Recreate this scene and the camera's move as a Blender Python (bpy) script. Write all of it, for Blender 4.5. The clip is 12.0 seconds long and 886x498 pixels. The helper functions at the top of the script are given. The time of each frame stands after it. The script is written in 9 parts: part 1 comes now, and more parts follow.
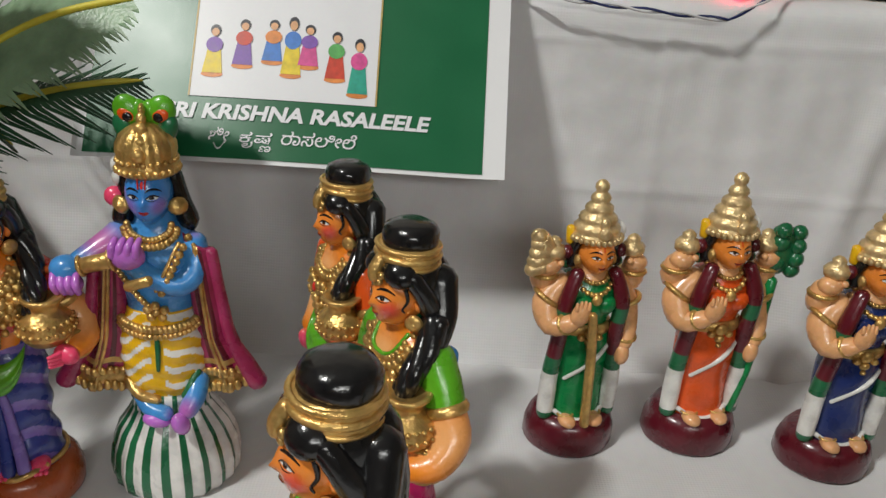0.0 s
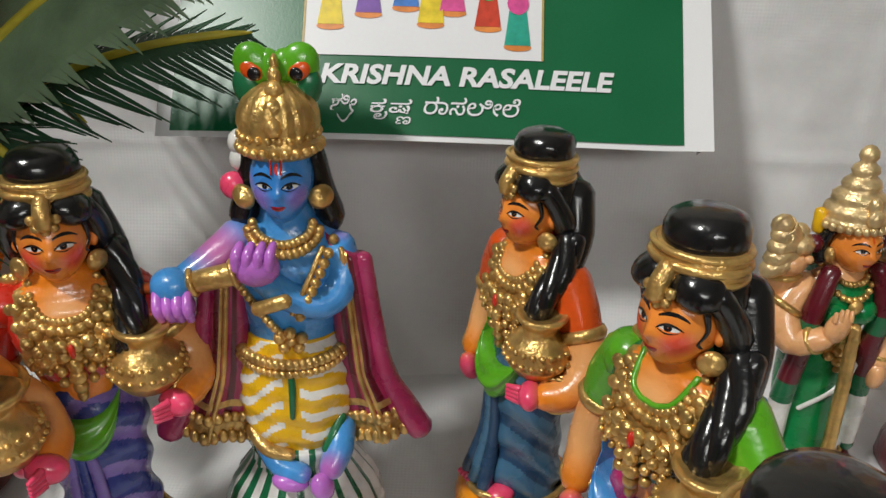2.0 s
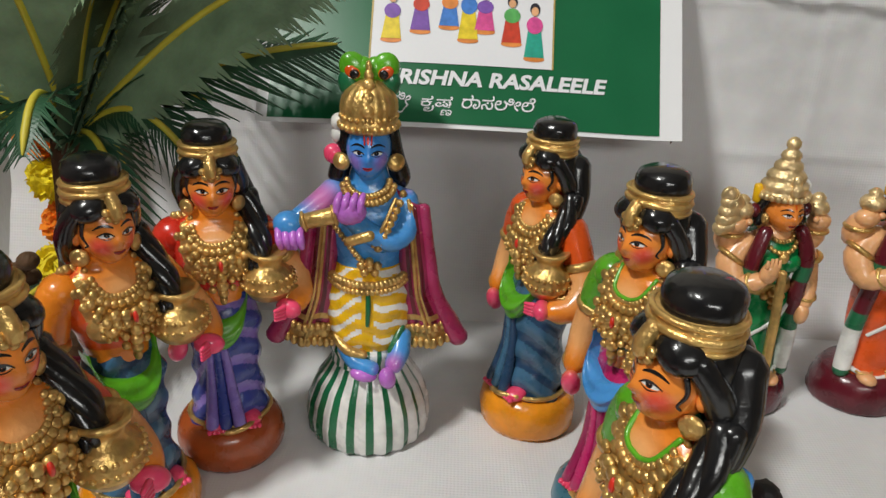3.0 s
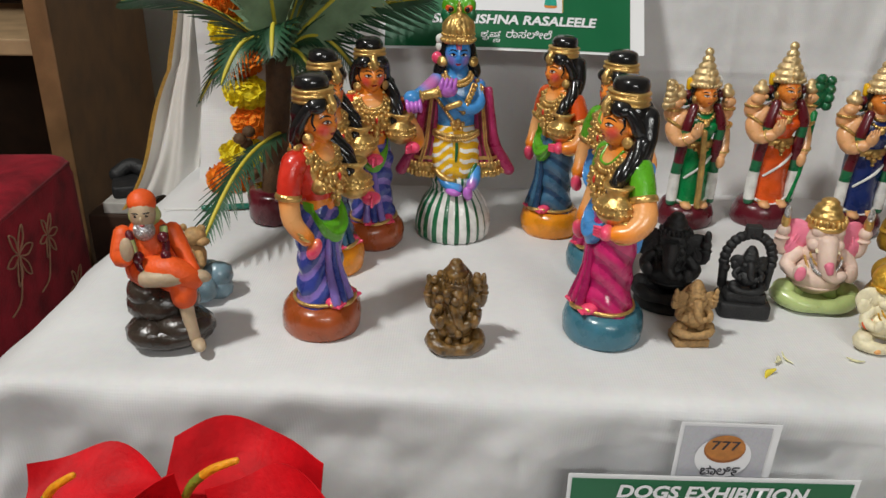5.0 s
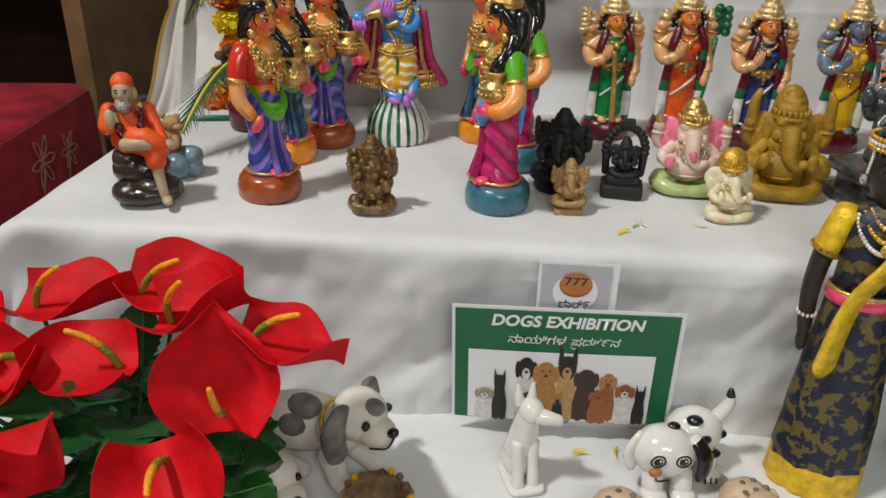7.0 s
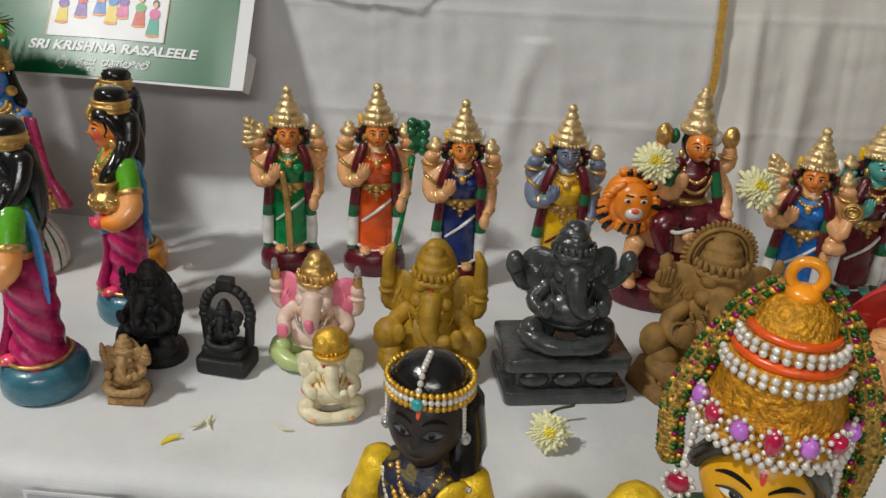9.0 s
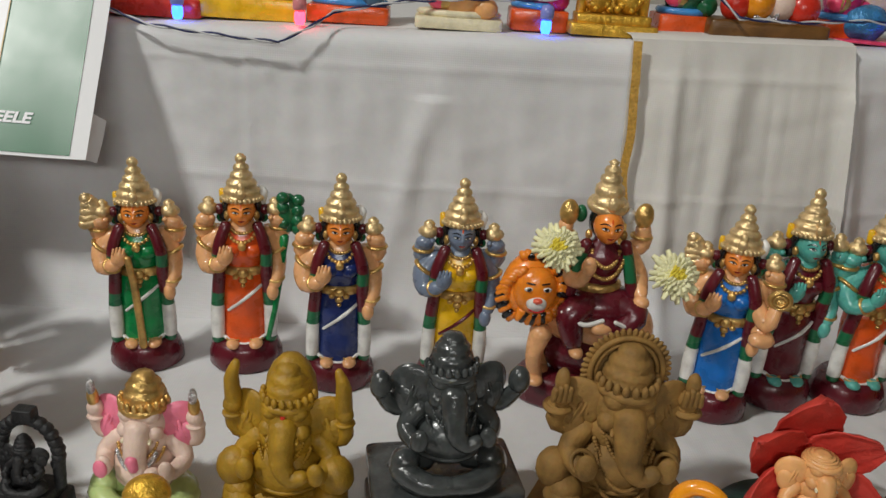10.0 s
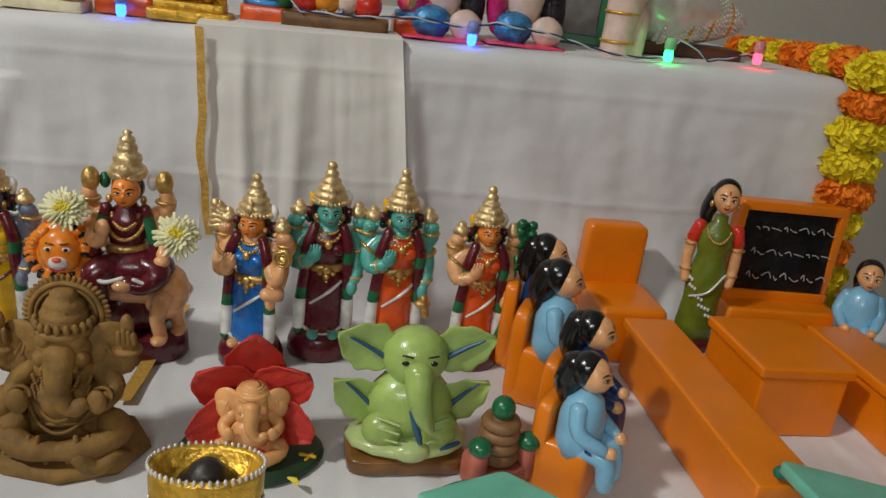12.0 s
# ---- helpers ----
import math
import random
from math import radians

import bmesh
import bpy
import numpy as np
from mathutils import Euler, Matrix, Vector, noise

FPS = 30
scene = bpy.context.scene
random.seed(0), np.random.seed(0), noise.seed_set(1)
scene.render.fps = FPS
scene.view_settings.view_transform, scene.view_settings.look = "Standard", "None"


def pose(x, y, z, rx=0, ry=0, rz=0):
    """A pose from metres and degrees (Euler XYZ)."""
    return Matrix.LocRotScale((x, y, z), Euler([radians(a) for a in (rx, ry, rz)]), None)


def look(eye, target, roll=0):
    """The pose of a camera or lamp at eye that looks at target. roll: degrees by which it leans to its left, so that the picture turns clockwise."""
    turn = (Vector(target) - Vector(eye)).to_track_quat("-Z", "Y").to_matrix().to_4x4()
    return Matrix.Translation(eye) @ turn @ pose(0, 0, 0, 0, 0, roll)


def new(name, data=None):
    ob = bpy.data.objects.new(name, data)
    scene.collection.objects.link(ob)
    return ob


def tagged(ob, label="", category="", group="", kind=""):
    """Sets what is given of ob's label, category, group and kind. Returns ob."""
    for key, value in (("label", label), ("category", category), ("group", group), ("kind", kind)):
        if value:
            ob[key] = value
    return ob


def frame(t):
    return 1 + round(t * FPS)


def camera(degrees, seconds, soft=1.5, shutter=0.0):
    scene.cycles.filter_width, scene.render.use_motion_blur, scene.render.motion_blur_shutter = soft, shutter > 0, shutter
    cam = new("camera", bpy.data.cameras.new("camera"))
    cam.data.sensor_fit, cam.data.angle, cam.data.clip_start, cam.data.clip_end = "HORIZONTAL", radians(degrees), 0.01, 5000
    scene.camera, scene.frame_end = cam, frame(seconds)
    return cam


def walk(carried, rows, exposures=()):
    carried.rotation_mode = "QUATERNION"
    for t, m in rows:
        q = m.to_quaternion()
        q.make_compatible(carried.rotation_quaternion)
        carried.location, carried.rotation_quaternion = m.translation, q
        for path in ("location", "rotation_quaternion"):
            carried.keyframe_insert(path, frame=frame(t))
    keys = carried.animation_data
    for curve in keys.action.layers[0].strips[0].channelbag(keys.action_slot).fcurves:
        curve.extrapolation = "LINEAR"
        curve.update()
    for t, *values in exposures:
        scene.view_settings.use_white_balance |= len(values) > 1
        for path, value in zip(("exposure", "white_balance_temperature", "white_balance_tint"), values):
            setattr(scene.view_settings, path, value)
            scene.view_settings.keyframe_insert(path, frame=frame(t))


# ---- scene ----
cam = camera(59.5, 12.0)

PATH = [
    (0, (0.004, 0.0556, 0.345), (0.044, 1.8872, -0.4573), 3.63),
    (0.5, (-0.056, 0.1063, 0.3291), (-0.107, 1.926, -0.4991), 2.64),
    (1, (-0.073, 0.1499, 0.3028), (-0.156, 1.9605, -0.5428), 1.63),
    (1.5, (-0.09, 0.1678, 0.29), (-0.153, 1.9788, -0.5564), 1.0),
    (2, (-0.081, 0.1667, 0.2991), (-0.109, 1.9816, -0.5407), 1.31),
    (2.5, (-0.097, 0.1188, 0.3128), (-0.112, 1.94, -0.5136), 2.25),
    (2.7, (-0.097, 0.086, 0.317), (-0.11, 1.9095, -0.5045), 2.66),
    (4.3, (-0.163, -0.1663, 0.3362), (-0.197, 1.6556, -0.488), 1.89),
    (4.5, (-0.16, -0.2065, 0.3361), (-0.195, 1.6149, -0.4893), 1.69),
    (5, (-0.145, -0.311, 0.3361), (-0.182, 1.506, -0.4988), 1.38),
    (5.5, (-0.1, -0.3913, 0.3368), (-0.169, 1.4194, -0.5098), 1.18),
    (6, (-0.069, -0.463, 0.3115), (-0.195, 1.3366, -0.5519), 0.89),
    (6.5, (-0.053, -0.4813, 0.2992), (-0.203, 1.311, -0.5755), 0.71),
    (6.7, (-0.046, -0.4812, 0.3002), (-0.192, 1.3109, -0.5755), 0.82),
    (8.3, (0.209, -0.3959, 0.3513), (0.104, 1.4276, -0.4633), 3.17),
    (8.5, (0.238, -0.3595, 0.3538), (0.14, 1.4669, -0.4552), 3.29),
    (9, (0.307, -0.244, 0.3638), (0.236, 1.5883, -0.4346), 3.48),
    (9.5, (0.326, -0.1468, 0.3826), (0.313, 1.7063, -0.3697), 3.86),
    (10, (0.366, -0.1206, 0.3831), (0.411, 1.7383, -0.3535), 4.14),
    (10.5, (0.434, -0.1269, 0.3907), (0.552, 1.7296, -0.3437), 4.76),
    (11, (0.496, -0.1469, 0.3916), (0.6789, 1.7058, -0.3391), 5.76),
    (11.5, (0.584, -0.1751, 0.4014), (0.838, 1.6751, -0.3143), 6.68),
    (12, (0.683, -0.221, 0.4048), (1.029, 1.6204, -0.2949), 7.45),
]
walk(cam, [(t, look(eye, target, roll)) for t, eye, target, roll in PATH],
     [(0, -0.18), (1, -0.10), (2.5, -0.02), (6.7, 0.0), (8.3, -0.16), (12, -0.14)])

# ---- world and lamps ----
world = bpy.data.worlds.new("room_world")
scene.world = world
world.use_nodes = True
world.node_tree.nodes["Background"].inputs[0].default_value = (0.75, 0.8, 0.9, 1)
world.node_tree.nodes["Background"].inputs[1].default_value = 0.006


def area_lamp(name, at, aim, power, size, colour):
    data = bpy.data.lights.new(name, "AREA")
    data.shape, data.size, data.size_y = "RECTANGLE", size[0], size[1]
    data.energy, data.color = power, colour
    ob = new(name, data)
    ob.matrix_world = look(at, aim)
    return tagged(ob, "white ceiling tube light; the low front lamp is an added fill", "lamp", kind="structure")


area_lamp("lamp_tube_1", (-1.25, -0.62, 2.32), (0.1, 0.30, 0.0), 52, (0.32, 0.09), (0.98, 0.98, 0.93))
# low frontal fill, added to brighten the lower steps; no fitting hangs there
area_lamp("lamp_fill_front", (0.32, -1.10, 0.80), (0.35, 0.05, -0.15), 7.6, (0.8, 0.16), (0.98, 0.985, 0.95))


# ---- materials ----
MATS = {}


def surface(name, colour, rough=0.5, metal=0.0, vary=0.12, scale=60.0, bump=0.15, fine=420.0, coat=0.0, stain=None, sheen=0.0):
    """A painted or natural surface: two scales of colour change and fine relief."""
    if name in MATS:
        return MATS[name]
    m = bpy.data.materials.new(name)
    m.use_nodes = True
    nt = m.node_tree
    b = nt.nodes["Principled BSDF"]
    co = nt.nodes.new("ShaderNodeTexCoord")
    n1 = nt.nodes.new("ShaderNodeTexNoise")
    n1.inputs["Scale"].default_value, n1.inputs["Detail"].default_value = scale, 4
    n2 = nt.nodes.new("ShaderNodeTexNoise")
    n2.inputs["Scale"].default_value, n2.inputs["Detail"].default_value = fine, 3
    nt.links.new(co.outputs["Object"], n1.inputs["Vector"])
    nt.links.new(co.outputs["Object"], n2.inputs["Vector"])
    ramp = nt.nodes.new("ShaderNodeValToRGB")
    c = colour
    lo = tuple(max(0.0, v * (1 - vary)) for v in c) if stain is None else stain
    hi = tuple(min(1.0, v * (1 + vary)) for v in c)
    ramp.color_ramp.elements[0].color, ramp.color_ramp.elements[0].position = (*lo, 1), 0.32
    ramp.color_ramp.elements[1].color, ramp.color_ramp.elements[1].position = (*hi, 1), 0.68
    nt.links.new(n1.outputs["Fac"], ramp.inputs["Fac"])
    mix = nt.nodes.new("ShaderNodeMix")
    mix.data_type, mix.blend_type = "RGBA", "OVERLAY"
    mix.inputs[0].default_value = 0.12
    nt.links.new(ramp.outputs["Color"], mix.inputs[6])
    nt.links.new(n2.outputs["Color"], mix.inputs[7])
    nt.links.new(mix.outputs[2], b.inputs["Base Color"])
    b.inputs["Roughness"].default_value, b.inputs["Metallic"].default_value = rough, metal
    b.inputs["Coat Weight"].default_value, b.inputs["Coat Roughness"].default_value = coat, 0.12
    b.inputs["Sheen Weight"].default_value = sheen
    rr = nt.nodes.new("ShaderNodeMapRange")
    rr.inputs[3].default_value, rr.inputs[4].default_value = max(0.02, rough - 0.08), min(1.0, rough + 0.1)
    nt.links.new(n1.outputs["Fac"], rr.inputs[0])
    nt.links.new(rr.outputs[0], b.inputs["Roughness"])
    if bump:
        add = nt.nodes.new("ShaderNodeMath")
        add.operation = "MULTIPLY_ADD"
        add.inputs[1].default_value = 2.0
        nt.links.new(n1.outputs["Fac"], add.inputs[0])
        nt.links.new(n2.outputs["Fac"], add.inputs[2])
        bp = nt.nodes.new("ShaderNodeBump")
        bp.inputs["Strength"].default_value, bp.inputs["Distance"].default_value = bump, 0.002
        nt.links.new(add.outputs[0], bp.inputs["Height"])
        nt.links.new(bp.outputs["Normal"], b.inputs["Normal"])
    MATS[name] = m
    return m


def paint(name, colour, rough=0.27):
    return surface("paint_" + name, colour, rough, coat=0.35, vary=0.18, scale=70, bump=0.14, fine=350)


def glow(name, colour, strength, base):
    if name in MATS:
        return MATS[name]
    m = bpy.data.materials.new(name)
    m.use_nodes = True
    b = m.node_tree.nodes["Principled BSDF"]
    b.inputs["Base Color"].default_value = (*base, 1)
    b.inputs["Emission Color"].default_value = (*colour, 1)
    b.inputs["Emission Strength"].default_value = strength
    b.inputs["Roughness"].default_value = 0.15
    MATS[name] = m
    return m


def woven(name, colour, warp=900.0, vary=0.07):
    """Cotton: fine crossed threads and soft dirt."""
    m = surface(name, colour, 0.9, vary=vary, scale=9, bump=0.0, fine=160, sheen=0.2)
    nt = m.node_tree
    b = nt.nodes["Principled BSDF"]
    co = nt.nodes.new("ShaderNodeTexCoord")
    total = None
    for axis in ("X", "Y", "Z"):
        w = nt.nodes.new("ShaderNodeTexWave")
        w.bands_direction = axis
        w.inputs["Scale"].default_value, w.inputs["Distortion"].default_value = warp / 6.28, 1.2
        nt.links.new(co.outputs["Object"], w.inputs["Vector"])
        if total is None:
            total = w.outputs["Fac"]
        else:
            a = nt.nodes.new("ShaderNodeMath")
            nt.links.new(total, a.inputs[0])
            nt.links.new(w.outputs["Fac"], a.inputs[1])
            total = a.outputs[0]
    bp = nt.nodes.new("ShaderNodeBump")
    bp.inputs["Strength"].default_value, bp.inputs["Distance"].default_value = 0.12, 0.0006
    nt.links.new(total, bp.inputs["Height"])
    nt.links.new(bp.outputs["Normal"], b.inputs["Normal"])
    return m


GOLD = surface("gold_paint", (0.66, 0.42, 0.14), 0.33, 0.72, vary=0.3, scale=120, bump=0.35, fine=300)
PALEGOLD = surface("pale_gold_paint", (0.72, 0.53, 0.27), 0.36, 0.6, vary=0.3, scale=110, bump=0.35, fine=300)
BLACK = paint("black_hair", (0.008, 0.008, 0.009), 0.2)
ORANGE = paint("orange_skin", (0.90, 0.25, 0.02))
PEACH = paint("peach_skin", (0.78, 0.40, 0.18))
FACE = paint("face_orange", (0.86, 0.26, 0.04))
PINK = paint("hot_pink", (0.90, 0.07, 0.17))
RED = paint("red", (0.62, 0.03, 0.015))
ROSE = paint("rose_cheek", (0.82, 0.12, 0.06))
GREEN = paint("leaf_green", (0.10, 0.38, 0.015))
DGREEN = paint("dark_green", (0.01, 0.13, 0.05))
EMERALD = paint("emerald", (0.0, 0.20, 0.05))
BLUE = paint("blue", (0.03, 0.05, 0.26))
LILAC = paint("lilac", (0.22, 0.15, 0.48))
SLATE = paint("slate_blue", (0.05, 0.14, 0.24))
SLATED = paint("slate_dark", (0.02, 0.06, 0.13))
SKY = paint("sky_blue", (0.06, 0.28, 0.66))
KBLUE = paint("deep_sky", (0.03, 0.17, 0.55))
MAROON = paint("maroon", (0.10, 0.006, 0.014))
WINE = paint("wine", (0.32, 0.022, 0.085))
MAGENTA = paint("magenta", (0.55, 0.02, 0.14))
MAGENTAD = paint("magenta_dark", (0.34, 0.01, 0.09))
YELLOW = paint("yellow", (0.80, 0.46, 0.01))
WHITE = paint("white", (0.74, 0.73, 0.70))
CREAM = paint("cream", (0.72, 0.62, 0.42))
TERRA = paint("terracotta", (0.34, 0.07, 0.015))
OCHRE = paint("orange_base", (0.80, 0.28, 0.01))
TEAL = paint("teal_base", (0.045, 0.16, 0.22))
NAVY = paint("navy", (0.01, 0.025, 0.13))
ROYAL = paint("royal_blue", (0.01, 0.14, 0.48))
VERMIL = paint("vermilion", (0.72, 0.09, 0.01))
VIOLET = paint("orchid", (0.52, 0.16, 0.62))
AQUA = paint("aqua_skin", (0.10, 0.42, 0.36))
GREYB = paint("grey_blue_skin", (0.16, 0.20, 0.28))
LIPS = paint("lips", (0.45, 0.01, 0.01))
CLOTH = woven("white_cotton", (0.70, 0.70, 0.71))
CLOTH2 = woven("white_cotton_sheer", (0.74, 0.72, 0.68))
PAPER = surface("paper", (0.80, 0.80, 0.82), 0.55, vary=0.02, scale=12, bump=0.03, fine=900)
PRINTG = surface("printed_green", (0.004, 0.125, 0.045), 0.32, vary=0.08, scale=15, bump=0.03, fine=900)
PRINTW = surface("printed_white", (0.80, 0.80, 0.83), 0.4, vary=0.02, scale=15, bump=0.02)


# ---- mesh kit ----
class Clay:
    """Gathers rounded pieces into one mesh with a material for each face."""

    def __init__(self):
        self.v, self.f, self.k, self.mats = [], [], [], []

    def slot(self, mat):
        if mat not in self.mats:
            self.mats.append(mat)
        return self.mats.index(mat)

    def grid(self, rings, mat, closed=True, caps=True):
        """Rings of points, joined in order. mat may be a function of (ring, segment)."""
        base, n, seg = len(self.v), len(rings), len(rings[0])
        for r in rings:
            self.v.extend(r)
        for i in range(n - 1):
            for j in range(seg if closed else seg - 1):
                j2 = (j + 1) % seg
                self.f.append((base + i * seg + j, base + i * seg + j2, base + (i + 1) * seg + j2, base + (i + 1) * seg + j))
                self.k.append(self.slot(mat(i, j) if callable(mat) else mat))
        if caps and closed:
            m0 = mat(0, 0) if callable(mat) else mat
            m1 = mat(n - 2, 0) if callable(mat) else mat
            self.f.append(tuple(base + j for j in range(seg))[::-1])
            self.k.append(self.slot(m0))
            self.f.append(tuple(base + (n - 1) * seg + j for j in range(seg)))
            self.k.append(self.slot(m1))
        return self

    def lathe(self, prof, mat, at=(0, 0, 0), sx=1.0, sy=1.0, seg=20, m=None, wob=None):
        rings = []
        for i, (r, z) in enumerate(prof):
            ring = []
            for j in range(seg):
                a = 2 * math.pi * j / seg
                rr = r * (wob(i, a) if wob else 1.0)
                p = Vector((rr * sx * math.cos(a), rr * sy * math.sin(a), z))
                p = (m @ p) if m is not None else p
                ring.append(tuple(p + Vector(at)))
            rings.append(ring)
        return self.grid(rings, mat)

    def ball(self, at, r, mat, rot=(0, 0, 0), seg=14, rings=9, power=1.0):
        r = (r, r, r) if isinstance(r, (int, float)) else r
        e = Euler([radians(a) for a in rot]).to_matrix()

        def pw(v):
            return math.copysign(abs(v) ** power, v)
        out = []
        for i in range(rings + 1):
            t = -math.pi / 2 + math.pi * (i * 0.98 + rings * 0.01) / rings
            ring = []
            for j in range(seg):
                a = 2 * math.pi * j / seg
                p = Vector((r[0] * pw(math.cos(t)) * pw(math.cos(a)), r[1] * pw(math.cos(t)) * pw(math.sin(a)), r[2] * pw(math.sin(t))))
                ring.append(tuple(e @ p + Vector(at)))
            out.append(ring)
        return self.grid(out, mat)

    def block(self, at, size, mat, rot=(0, 0, 0), power=0.22):
        return self.ball(at, tuple(s / 2 for s in size), mat, rot, seg=24, rings=12, power=power)

    def tube(self, pts, radii, mat, seg=9, flat=1.0, smooth=True, ends=True):
        pts = [Vector(p) for p in pts]
        n = len(pts)
        if isinstance(radii, (int, float)):
            radii = [radii] * n
        if smooth and n > 2:
            q, rr, ids = [], [], []
            for i in range(n - 1):
                p0, p1, p2, p3 = pts[max(i - 1, 0)], pts[i], pts[i + 1], pts[min(i + 2, n - 1)]
                for s in (0, 0.25, 0.5, 0.75):
                    q.append(0.5 * ((2 * p1) + (p2 - p0) * s + (2 * p0 - 5 * p1 + 4 * p2 - p3) * s * s + (3 * p1 - p0 - 3 * p2 + p3) * s ** 3))
                    rr.append(radii[i] * (1 - s) + radii[i + 1] * s)
            q.append(pts[-1])
            rr.append(radii[-1])
            pts, radii, n = q, rr, len(q)
        rings, side = [], None
        for i, p in enumerate(pts):
            d = (pts[min(i + 1, n - 1)] - pts[max(i - 1, 0)]).normalized()
            if side is None:
                side = d.orthogonal().normalized()
            side = (side - d * side.dot(d)).normalized()
            up = d.cross(side)
            def ring(c, r):
                return [tuple(c + r * (math.cos(2 * math.pi * j / seg) * side + flat * math.sin(2 * math.pi * j / seg) * up)) for j in range(seg)]
            if i == 0 and ends:
                rings += [ring(p - d * radii[0] * 0.7, radii[0] * 0.35), ring(p - d * radii[0] * 0.4, radii[0] * 0.8)]
            rings.append(ring(p, radii[i]))
            if i == n - 1 and ends:
                rings += [ring(p + d * radii[i] * 0.4, radii[i] * 0.8), ring(p + d * radii[i] * 0.7, radii[i] * 0.35)]
        k = len(rings)
        return self.grid(rings, (lambda i, j: mat(i / k)) if callable(mat) else mat)

    def torus(self, at, R, r, mat, rot=(0, 0, 0), sx=1.0, sy=1.0, seg=24, sub=7, flat=1.0):
        e = Euler([radians(a) for a in rot]).to_matrix()
        rings = []
        for i in range(seg + 1):
            a = 2 * math.pi * i / seg
            ring = []
            for j in range(sub):
                b = 2 * math.pi * j / sub
                p = Vector(((R + r * math.cos(b)) * math.cos(a) * sx, (R + r * math.cos(b)) * math.sin(a) * sy, r * flat * math.sin(b)))
                ring.append(tuple(e @ p + Vector(at)))
            rings.append(ring)
        return self.grid(rings, mat, caps=False)

    def beads(self, pts, r, mat, step=None):
        pts = [Vector(p) for p in pts]
        step = step or r * 1.8
        for a, b in zip(pts, pts[1:]):
            n = max(1, round((b - a).length / step))
            for i in range(n):
                self.ball(tuple(a.lerp(b, i / n)), r, mat, seg=7, rings=5)
        return self

    def arc_beads(self, c, R, a0, a1, r, mat, sx=1.0, sz=1.0, dy=0.0, step=None):
        """Beads on a hanging arc in the xz plane in front of c."""
        n = max(4, int(abs(radians(a1 - a0)) * R * max(sx, sz) / (step or r * 1.35)))
        for i in range(n + 1):
            a = radians(a0 + (a1 - a0) * i / n)
            x, z = R * sx * math.cos(a), R * sz * math.sin(a)
            self.ball((c[0] + x, c[1] - dy * (1 - (x / (R * sx)) ** 2), c[2] + z), r, mat, seg=7, rings=5)
        return self

    def mesh(self, name, flat=False, rough=0.0, freq=60.0):
        me = bpy.data.meshes.new(name)
        v = self.v
        if rough:
            w = []
            for p in v:
                d = noise.noise_vector(Vector(p) * freq)
                w.append((p[0] + d.x * rough, p[1] + d.y * rough, p[2] + d.z * rough * 0.5))
            v = w
        me.from_pydata(v, [], self.f)
        for m in self.mats:
            me.materials.append(m)
        me.polygons.foreach_set("material_index", self.k)
        if not flat:
            me.polygons.foreach_set("use_smooth", [True] * len(me.polygons))
        me.update()
        bm = bmesh.new()
        bm.from_mesh(me)
        bmesh.ops.recalc_face_normals(bm, faces=bm.faces)
        bm.to_mesh(me)
        bm.free()
        return me


def statue(name, clay, at, turn=0.0, label="", category="figurine", group="", rough=0.0004, scale=1.0, lean=0.0, flat=False):
    ob = new(name, clay.mesh(name, rough=rough, flat=flat))
    ob.matrix_world = pose(at[0], at[1], at[2], lean, 0, turn) @ Matrix.Scale(scale, 4)
    return tagged(ob, label, category, group)


def thing(name, at=(0, 0, 0), turn=0.0, label="", category="", group="", kind="", tilt=0.0):
    ob = new(name)
    ob.matrix_world = pose(at[0], at[1], at[2], tilt, 0, turn)
    return tagged(ob, label, category, group, kind)


def part(name, clay, parent, label="", rough=0.0, flat=False, m=None):
    ob = new(name, clay.mesh(name, rough=rough, flat=flat) if isinstance(clay, Clay) else clay)
    ob.parent = parent
    if m is not None:
        ob.matrix_basis = m
    if label:
        ob["label"] = label
    return ob


def bevel_box(name, size, mat, r=0.003, segs=2):
    bm = bmesh.new()
    bmesh.ops.create_cube(bm, size=1)
    bmesh.ops.scale(bm, vec=size, verts=bm.verts)
    bmesh.ops.bevel(bm, geom=bm.edges[:], offset=r, segments=segs, affect="EDGES", profile=0.6)
    me = bpy.data.meshes.new(name)
    bm.to_mesh(me)
    bm.free()
    me.materials.append(mat)
    return me


def sheet(name, nx, ny, fn, mat, thick=0.0):
    """A grid of nx by ny cells over (0..1, 0..1), its points given by fn; with thickness if wanted."""
    v = [tuple(fn(i / nx, j / ny)) for j in range(ny + 1) for i in range(nx + 1)]
    f = [(j * (nx + 1) + i, j * (nx + 1) + i + 1, (j + 1) * (nx + 1) + i + 1, (j + 1) * (nx + 1) + i) for j in range(ny) for i in range(nx)]
    me = bpy.data.meshes.new(name)
    me.from_pydata(v, [], f)
    me.materials.append(mat)
    me.polygons.foreach_set("use_smooth", [True] * len(f))
    if thick:
        bm = bmesh.new()
        bm.from_mesh(me)
        bmesh.ops.solidify(bm, geom=bm.faces[:], thickness=thick)
        for e in bm.edges:
            if len(e.link_faces) == 2 and e.calc_face_angle() > 0.9:
                e.smooth = False
        bm.to_mesh(me)
        bm.free()
    return me


def fbm(x, y, z=0.0):
    return noise.noise(Vector((x, y, z)))


# ---- the tiers and their cloth ----
EDGE_C, EDGE_B, Z_C, Z_A = 0.66, 0.158, 0.304, -0.206


def edge_z(x):
    """The upper step sags a little at its left end."""
    return Z_C + 0.017 * max(-1.2, min(1.2, (x - 0.55) / 0.6))


